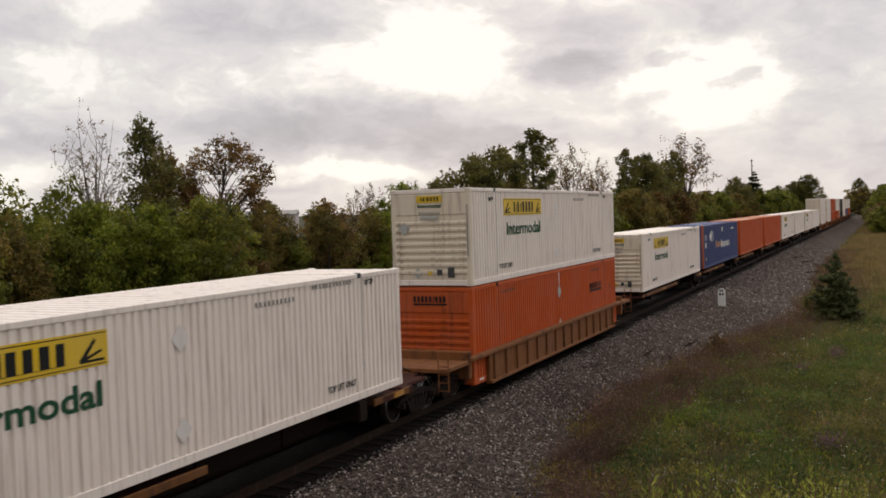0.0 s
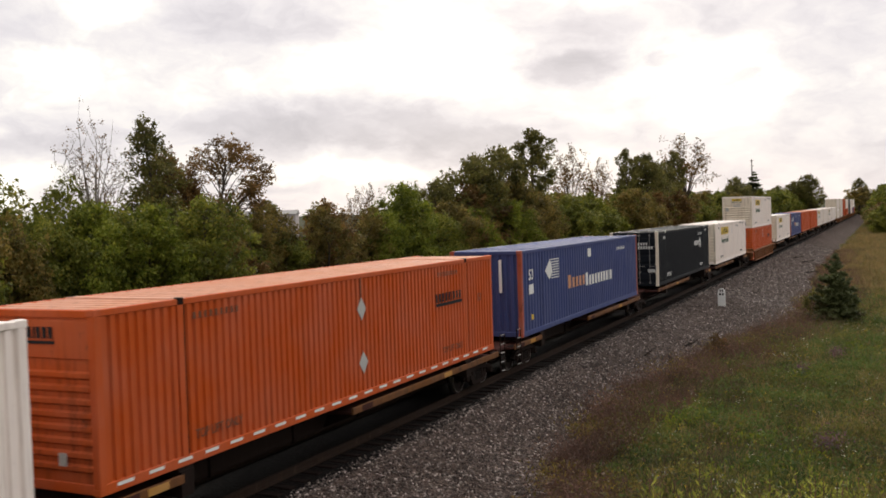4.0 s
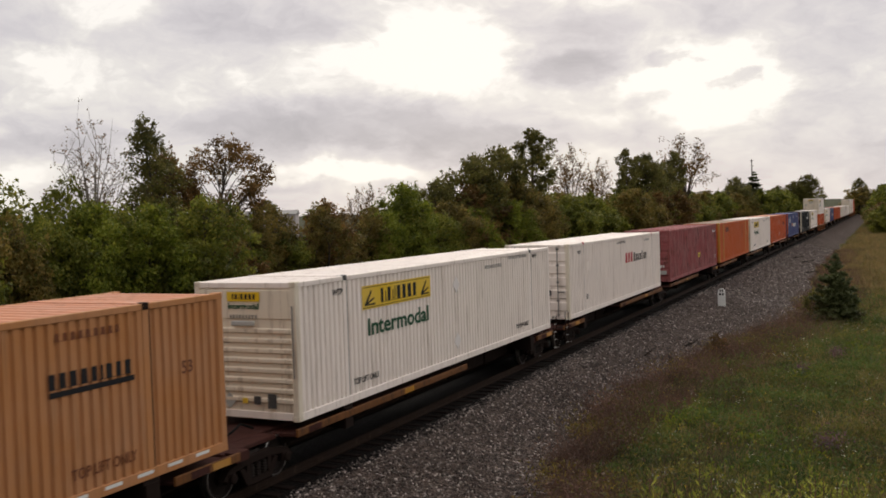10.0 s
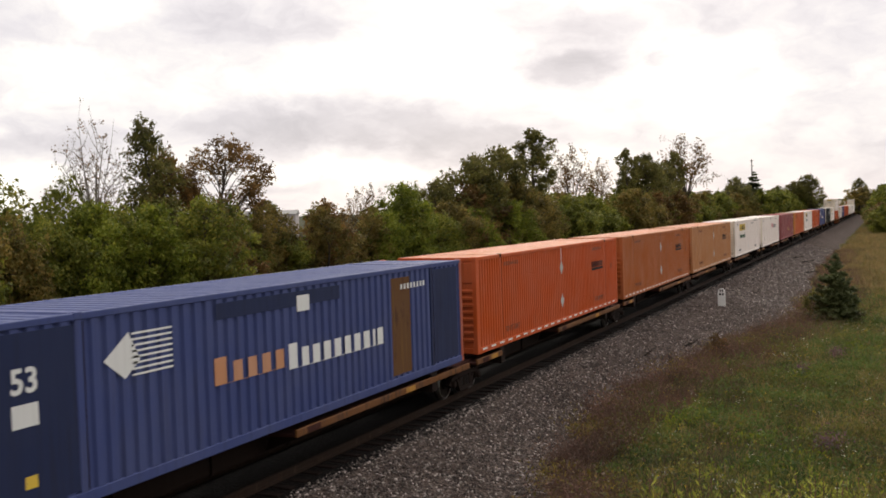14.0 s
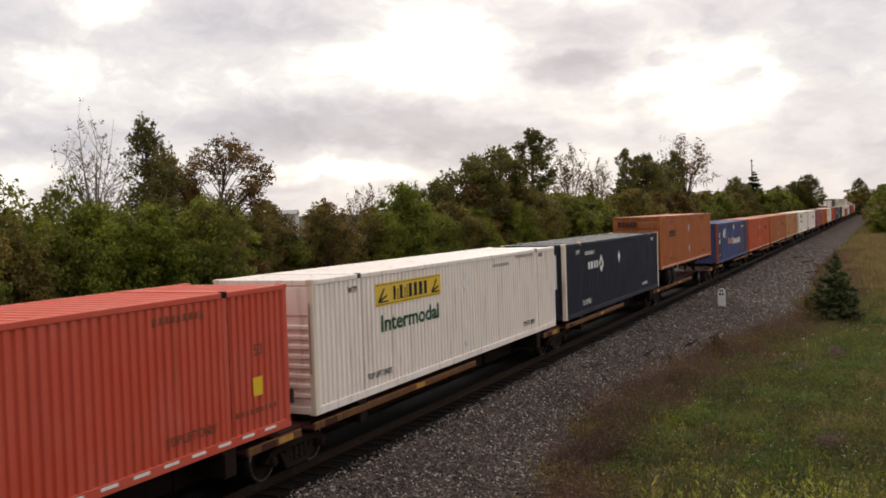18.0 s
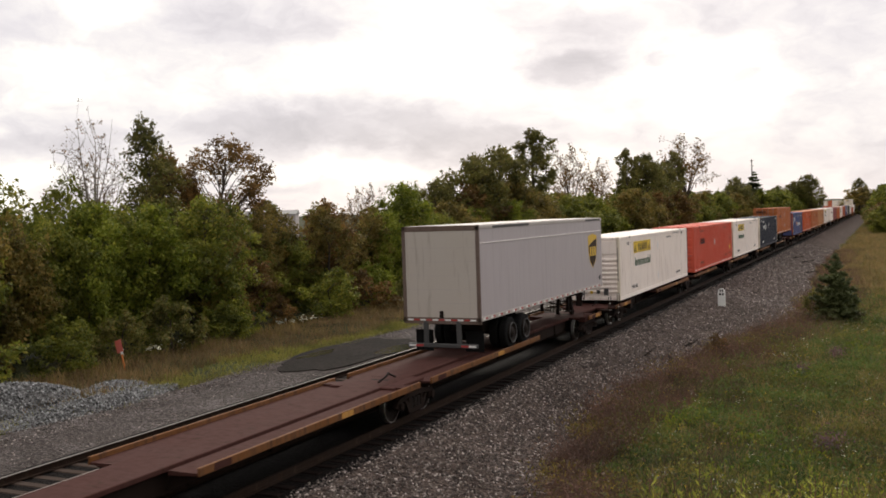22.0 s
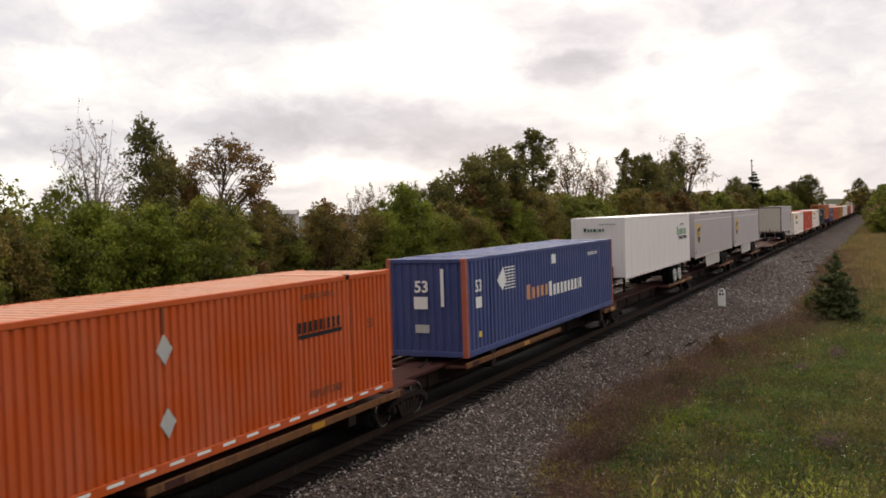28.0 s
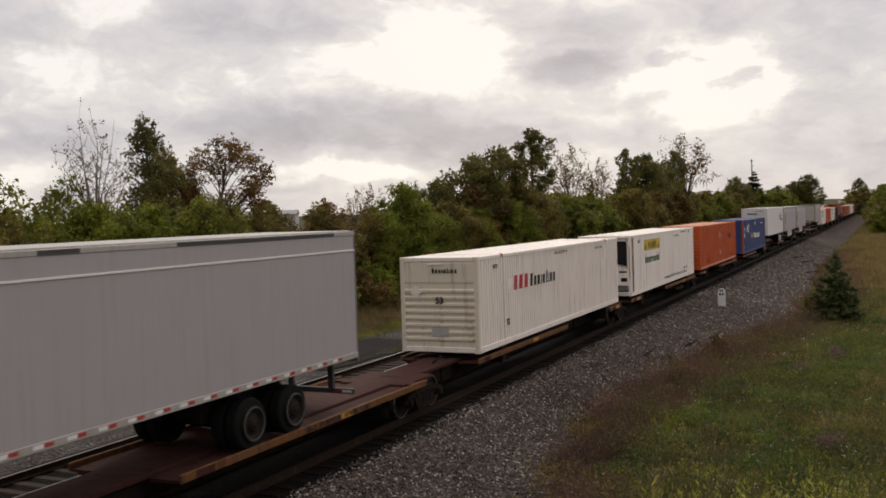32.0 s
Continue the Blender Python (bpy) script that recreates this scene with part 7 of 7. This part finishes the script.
blades("dark_weeds", clumpy(scatter(36000, 9, 70, lambda y: toe(y) + 0.2, lambda y: toe(y) + 7, NR, 1.5), 1.0, 0.1), 0.42, 0.02, MEADOW_LEAF, "tufts of leafy green weeds in the grass", NR, 0.6, category="weeds")
blades("roadside_grass", scatter(46000, 14, 150, lambda y: -11.4 + 0.5 * math.sin(y * 0.35), lambda y: -15.4, NR, 1.5), 0.3, 0.016, PINK_GRASS, "dry pinkish roadside grass below the hedge", NR)
blades("roadside_green_grass", clumpy(scatter(70000, 14, 150, lambda y: -9.7 + 0.4 * math.sin(y * 0.9), lambda y: -12.0 + 0.5 * math.sin(y * 0.35), NR, 1.5), 2.6, 0.55), 0.17, 0.018, VERGE, "short yellow-green grass along the gravel road", NR)
blades("roadside_tall_grass", clumpy(scatter(20000, 14, 130, lambda y: -13.6, lambda y: -15.6, NR, 1.5), 1.5, 0.35), 0.5, 0.014, STRAW, "tall dry grass at the foot of the hedge", NR)


def blossoms(name, spots, lift, size, mat, label):
    c = np.asarray(spots) + np.array([0, 0, lift])
    c = np.repeat(c, 4, 0) + NR.normal(size=(len(c) * 4, 3)) * size * 0.8
    ob = new(name, leaf_mesh(name, c, size, mat, NR, 0.0, 1.1))
    return tagged(ob, label, "flowers", kind="stuff")


blossoms("white_wildflowers", clumpy(scatter(1900, 14, 60, lambda y: toe(y) + 2, lambda y: 15, NR, 1.3), 2.0, 0.2), 0.34, 0.034, BLOOM_WHITE, "small white wildflowers in the meadow grass")
blossoms("yellow_wildflowers", clumpy(scatter(1900, 12, 50, lambda y: toe(y) + 1, lambda y: 15, NR, 1.4), 2.0, 0.2), 0.34, 0.03, BLOOM_YELLOW, "small yellow wildflowers in the meadow grass")
blossoms("purple_wildflowers", clumpy(scatter(220, 16, 55, lambda y: toe(y) + 2, lambda y: 15, NR, 1.3), 2.5, 0.1), 0.38, 0.045, BLOOM_PURPLE, "dusty purple wildflower heads in the grass")
blossoms("roadside_white_blooms", [(-14.0 + NR.normal() * 0.3, y + NR.normal() * 0.7, -0.2) for y in (29.5, 38.5, 39.5, 50.0, 53.5, 56.0) for _ in range(14)], 0.55, 0.07, BLOOM_WHITE, "white flowering weeds at the foot of the hedge")


def tufts(name, seed, mat, count, leaves, spread, height, size, edge, label):
    """Low leafy weeds: clumps of many small leaves."""
    r2 = np.random.default_rng(seed)
    cs = []
    for i in range(count):
        y = 10 + 62 * r2.uniform() ** 1.5
        x = toe(y) + r2.uniform(-0.3, 1.5) if edge else toe(y) + 1.2 + r2.uniform() * (14.5 - toe(y))
        k = r2.uniform(0.5, 1.5)
        c = r2.normal(size=(leaves, 3)) * np.array([spread, spread, height * 0.35]) * k
        c[:, 2] = np.abs(c[:, 2]) + height * 0.2 * r2.uniform(0, 1, leaves)
        cs.append(c + np.array([x, y, ground_z(x, y)]))
    return tagged(new(name, leaf_mesh(name, np.concatenate(cs), size, mat, r2, -0.6, 2.2)), label, "weeds", kind="stuff")


tufts("dark_weed_clumps", 1, LEAF_DARK, 340, 320, 0.36, 0.5, 0.045, False, "dark green leafy weed clumps in the grass")
tufts("green_weed_clumps", 2, MEADOW_LEAF, 420, 300, 0.36, 0.42, 0.048, False, "green leafy weed clumps in the grass")
tufts("light_weed_clumps", 3, LEAF_LIGHT, 130, 200, 0.3, 0.42, 0.05, False, "light green leafy weed clumps in the grass")
tufts("brown_weed_clumps", 4, WEED, 190, 420, 0.32, 0.8, 0.03, True, "dry reddish-brown weed clumps beside the ballast")
tufts("red_weed_clumps", 6, WEED, 260, 300, 0.4, 0.45, 0.022, False, "dull reddish weed clumps in the grass")
tufts("olive_weed_clumps", 5, LEAF_OLIVE, 70, 300, 0.34, 0.6, 0.045, True, "olive leafy weed clumps beside the ballast")


for px, py, k in ((10.9, 25.5, 1.0), (9.4, 37.0, 0.8), (10.4, 41.5, 0.9)):
    c = NR.normal(size=(700, 3)) * np.array([0.2, 0.2, 0.16]) * k + np.array([px, py, ground_z(px, py) + 0.4 * k])
    tagged(new("flowering_weed", leaf_mesh("flowering_weed", c, 0.034, BLOOM_PURPLE, NR, 0.0, 1.3)), "rounded weed with dusty purple flower heads", "plant", "purple flowering weeds", kind="stuff")


def leafy_stalk(seed, height):
    r2 = np.random.default_rng(seed)
    s = Shape()
    lean = Vector((r2.normal() * 0.12, r2.normal() * 0.12, 1.0))
    pts = [lean * (height * i / 4) for i in range(5)]
    tube_path(s, pts, 0.008, 0.003, 5)
    stem = s.mesh("stem")
    stem.materials.append(WEED)
    c = np.array([tuple(lean * (height * f)) for f in r2.uniform(0.3, 1.02, 70)]) + r2.normal(size=(70, 3)) * 0.04
    return stem, leaf_mesh("leaves", c, 0.0155, WILLOW, r2, -0.8, 3.2)


STALKS = [leafy_stalk(s, 1.3) for s in range(4)]
for i in range(52):
    x, y = 10.3 + NR.uniform(0, 1.9), 8.2 + NR.uniform(0, 1.0)
    st, lv = STALKS[i % 4]
    base = ground_z(x, y) - 0.05
    rise = 2.84 + 0.092 * (x - 10.24) - 0.27 * (y - 8.3) + NR.uniform(-0.15, 0.06) - base
    t = thing("leafy_weed", "tall weed with narrow yellow-green leaves on the bank", "plant", "leafy weeds on the bank", Matrix.LocRotScale((x, y, base), Euler((0, 0, NR.uniform(0, 6.28))), (1, 1, rise / 1.3)))
    for nm, me in (("stem", st), ("leaves", lv)):
        ob = new(nm, me)
        ob.parent = t

# loose ballast stones
n = 46000
ys = 9 + 56 * NR.uniform(0, 1, n) ** 1.6
sx = []
for i in range(n):
    y = ys[i]
    x = 1.35 + (toe(y) - 1.2) * NR.uniform()
    u = max(0.0, (x - 2.2) / (toe(y) - 2.2))
    sx.append((x, y, -0.235 - (0.95 * min(u, 1.1) ** 1.15 if x > 2.2 else -0.01)))
c = np.asarray(sx)
octa = np.array([(1, 0, 0), (-1, 0, 0), (0, 1, 0), (0, -1, 0), (0, 0, 1), (0, 0, -1)], dtype=float)
v = c[:, None, :] + octa[None] * NR.uniform(0.5, 1.3, (n, 6, 1)) * NR.uniform(0.018, 0.05, (n, 1, 1)) * np.array([1, 1, 0.75]) + NR.normal(size=(n, 6, 3)) * 0.007
of = np.array([(0, 2, 4), (2, 1, 4), (1, 3, 4), (3, 0, 4), (2, 0, 5), (1, 2, 5), (3, 1, 5), (0, 3, 5)])
f = (np.arange(n)[:, None, None] * 6 + of[None]).reshape(-1, 3)
far_n = 15000
fy = 60 + 75 * NR.uniform(0, 1, far_n) ** 1.3
fq = NR.uniform(0, 1, far_n)
ft = np.array([toe(y) for y in fy])
fx = 1.5 + (ft - 1.4) * fq
fu = np.clip((fx - 2.2) / (ft - 2.2), 0, 1.1)
fc = np.stack([fx, fy, -0.235 - 0.95 * fu ** 1.15], 1)
fv = fc[:, None, :] + octa[None] * NR.uniform(0.5, 1.3, (far_n, 6, 1)) * NR.uniform(0.03, 0.075, (far_n, 1, 1)) * np.array([1, 1, 0.75])
ff = (np.arange(far_n)[:, None, None] * 6 + of[None]).reshape(-1, 3)
tagged(new("far_ballast_stones", mesh_of("far_ballast_stones", fv.reshape(-1, 3), ff, STONE)), "loose grey ballast stones along the line", "stones", kind="stuff")
tagged(new("ballast_stones", mesh_of("ballast_stones", v.reshape(-1, 3), f, STONE)), "loose angular grey ballast stones on the shoulder", "stones", kind="stuff")


m = 9000
ry = 12 + 50 * NR.uniform(0, 1, m) ** 1.5
rx = np.where(NR.uniform(0, 1, m) < 0.6, NR.uniform(-10.2, -8.6, m), NR.uniform(-9.0, -6.0, m))
c = np.stack([rx, ry, np.full(m, -0.425)], 1)
v = c[:, None, :] + octa[None] * NR.uniform(0.5, 1.3, (m, 6, 1)) * NR.uniform(0.015, 0.04, (m, 1, 1)) * np.array([1, 1, 0.7])
f = (np.arange(m)[:, None, None] * 6 + of[None]).reshape(-1, 3)
tagged(new("road_stones", mesh_of("road_stones", v.reshape(-1, 3), f, STONE)), "loose stones on the gravel service road", "stones", kind="stuff")


def heap(name, x, y, rx, ry, h, label, seed):
    """A low heap of crushed stone with loose stones on it."""
    r2 = np.random.default_rng(seed)
    t = thing(name, label, "gravel heap", at=pose(x, y, ground_z(x, y)))
    vs, fs, k = [], [], 24
    for j in range(7):
        rr = j / 6
        for i in range(k):
            a = 2 * math.pi * i / k
            w = 1 + 0.15 * noise.noise(Vector((math.cos(a) * 2, math.sin(a) * 2, seed)))
            vs.append((rx * rr * w * math.cos(a), ry * rr * w * math.sin(a), h * (1 - rr ** 1.6) - 0.08 + 0.05 * r2.normal()))
    fs = [(j * k + i, j * k + (i + 1) % k, (j + 1) * k + (i + 1) % k, (j + 1) * k + i) for j in range(6) for i in range(k)]
    part("mound", Shape().add(vs, fs), BALLAST_PALE, t)
    m = 2600
    a, q = r2.uniform(0, 6.28, m), np.sqrt(r2.uniform(0, 1, m))
    cc = np.stack([rx * q * np.cos(a), ry * q * np.sin(a), h * (1 - q ** 1.6) - 0.05], 1)
    vv = cc[:, None, :] + octa[None] * r2.uniform(0.5, 1.3, (m, 6, 1)) * r2.uniform(0.03, 0.07, (m, 1, 1))
    ff = (np.arange(m)[:, None, None] * 6 + of[None]).reshape(-1, 3)
    tagged(part("stone_cover", mesh_of("stone_cover", vv.reshape(-1, 3), ff, STONE_PALE), STONE_PALE, t), kind="stuff")


BALLAST_PALE = granular("pale_crushed_stone", [(0.04, 0.038, 0.038), (0.10, 0.10, 0.10), (0.18, 0.18, 0.18)], 15.0)
STONE_PALE = pebbles("pale_stones", [(0.05, 0.048, 0.048), (0.11, 0.11, 0.11), (0.18, 0.18, 0.18), (0.36, 0.36, 0.36)])
heap("gravel_heap", -12.6, 20.8, 1.7, 3.0, 0.75, "low heap of grey crushed stone beside the road", 3)
heap("gravel_heap", -10.9, 22.2, 1.5, 4.2, 0.22, "flat spread of crushed stone at the road's edge", 6)
heap("gravel_heap", -12.0, 24.6, 0.9, 1.6, 0.3, "small spill of grey crushed stone on the grass", 4)

# milepost, marker sign, debris, pole, far shed
mp = thing("milepost", "white round-topped milepost standing in the ballast", "milepost", at=pose(3.75, 55.5, -0.62))
outline = [(-0.2, 0.0), (0.2, 0.0), (0.2, 0.98)] + [(0.2 * math.cos(a), 0.98 + 0.2 * math.sin(a)) for a in [math.pi * i / 10 for i in range(1, 10)]] + [(-0.2, 0.98)]
part("slab", Shape().prism(outline, "y", -0.05, 0.05), POST_WHITE, mp)
for z, w in ((0.98, 0.1), (0.78, 0.13)):
    part("number_bar", Shape().box(-w, -0.056, z, -0.02, -0.051, z + 0.12), INK_BLACK, mp)
    part("number_bar", Shape().box(0.02, -0.056, z, w, -0.051, z + 0.12), INK_BLACK, mp)

sg = thing("marker_sign", "small orange-red marker sign on a leaning orange post", "sign", at=pose(-13.7, 27.1, ground_z(-13.7, 27.1), 0, -14, 0))
part("post", Shape().tube((0, 0, -0.1), (0, 0, 0.95), 0.035, n=8), POST_ORANGE, sg)
part("panel", Shape().box(-0.16, -0.05, 0.7, 0.16, -0.03, 1.18, 0.008), SIGN_ORANGE, sg)
part("white_mark", Shape().box(0.02, -0.056, 0.62, 0.14, -0.051, 0.72), TAPE_WHITE, sg)


def branch(x, y, z, length, turn, seed):
    r2 = random.Random(seed)
    t = thing("fallen_branch", "dark dead branch lying on the ballast slope", "branch", "debris on the ballast", pose(x, y, z, 0, 0, turn))
    s = Shape()
    pts = [Vector((length * (i / 4 - 0.5), r2.uniform(-0.06, 0.06), 0.04 + 0.05 * i)) for i in range(5)]
    tube_path(s, pts, 0.05, 0.02, 6)
    part("stem", s, BARK_DARK, t)
    for k in (1, 2, 3):
        part("twig", Shape().tube(pts[k], pts[k] + Vector((0.2, r2.uniform(-0.3, 0.3), 0.15)), 0.02, 0.006, 5), BARK_DARK, t)


BARK_DARK = paint("dark_dead_wood", (0.02, 0.015, 0.012), 0.9, 0.4)
for i, (px, py, ln, tn) in enumerate(((3.63, 37.7, 0.55, 75), (4.45, 37.9, 0.35, 100), (4.55, 41.9, 0.95, 70), (3.9, 105.0, 1.6, 30), (4.9, 102.0, 1.6, 20), (6.2, 90.0, 2.4, 25), (6.9, 50.0, 0.9, 15))):
    u = min(1.0, (px - 2.2) / (toe(py) - 2.2))
    branch(px, py, -0.2 - 0.95 * u ** 1.15, ln, tn, i)

up_pole = thing("utility_pole", "thin weathered utility pole with crossarms above the trees", "pole", at=pose(-19.5, 262, ground_z(-19.5, 262)))
part("pole", Shape().tube((0, 0, -0.3), (0, 0, 17.4), 0.2, 0.12, 8), BARK, up_pole)
for z in (16.9, 15.6):
    part("crossarm", Shape().box(-0.5, -0.07, z, 0.5, 0.07, z + 0.14, 0.02), BARK, up_pole)

shed = thing("far_shed", "long low white metal shed far beyond the trees", "building", at=pose(-165, 232, ground_z(-165, 232), 0, 0, 30))
part("wall", Shape().box(-19, -8, -0.5, 19, 8, 7.0, 0.05), SILVER, shed)
part("roof", Shape().prism([(-8.4, 7.0), (8.4, 7.0), (0, 8.3)], "x", -19.4, 19.4), RAIL_METAL, shed)
for k in range(5):
    part("bay_door", Shape().box(-16 + k * 7, -8.06, 0, -12.5 + k * 7, -8.0, 4.2, 0.02), RAIL_METAL, shed)

# ties of both tracks
for trk, centre in TRACKS:
    step = 0.54
    for i in range(300):
        y = 3.0 + i * step
        part("tie", tie_shape, WOOD_OILY_SHADED if centre == 0 else WOOD, trk, at=pose(centre + NR.normal() * 0.03, y + NR.normal() * 0.02, NR.normal() * 0.008, 0, 0, NR.normal() * 0.7), key="tie")
    rest = Shape()
    for i in range(440):
        y = -30 + i * step if i < 60 else 3.0 + (240 + i) * step
        x = bend_x(y)
        rest.box(x + centre - 1.3, y - 0.115, -0.36, x + centre + 1.3, y + 0.115, -0.18)
    tagged(part("far_ties", rest, WOOD, trk), kind="stuff")


def motions():
    """Everything that moves: the cars with their loads, and the wheels that turn under them."""
    times = [float(t) for t in range(33)]
    for ob, s0, z in MOVERS:
        walk(ob, [(t, track_pose(s0 + gone(t), z)) for t in times])
    # the tall thin trees give a little in the wind
    for i, ob in enumerate(SWAYING):
        x, y, z = ob.location
        turn = math.degrees(ob.rotation_euler.z)
        rows = []
        for t in times:
            a = 0.22 * math.sin(t * 0.9 + i) + 0.14 * math.sin(t * 2.1 + 2 * i)
            rows.append((t, pose(x, y, z, 0.5 * a, a, turn)))
        walk(ob, rows)
    starts = {ob: s0 for ob, s0, z in MOVERS}
    for w, wy, by, parent in WHEELS:
        s0 = starts[parent] + by
        # the wheels turn while they are near enough to be seen
        f0 = next((f for f in range(961) if s0 + gone(f / 30) > 7), None)
        f1 = next((f for f in range(961) if s0 + gone(f / 30) > 46), 960)
        rows = [(0.0, pose(0, wy, WHEEL_R))]
        if f0 is not None and f1 > f0:
            base = s0 + gone(f0 / 30)
            for f in range(max(f0, 1), f1 + 1):
                rows.append((f / 30, pose(0, wy, WHEEL_R, -math.degrees((s0 + gone(f / 30) - base) / WHEEL_R), 0, 0)))
        last = rows[-1][1]
        if rows[-1][0] < 32.0:
            rows.append((32.0, last))
        walk(w, rows)


motions()
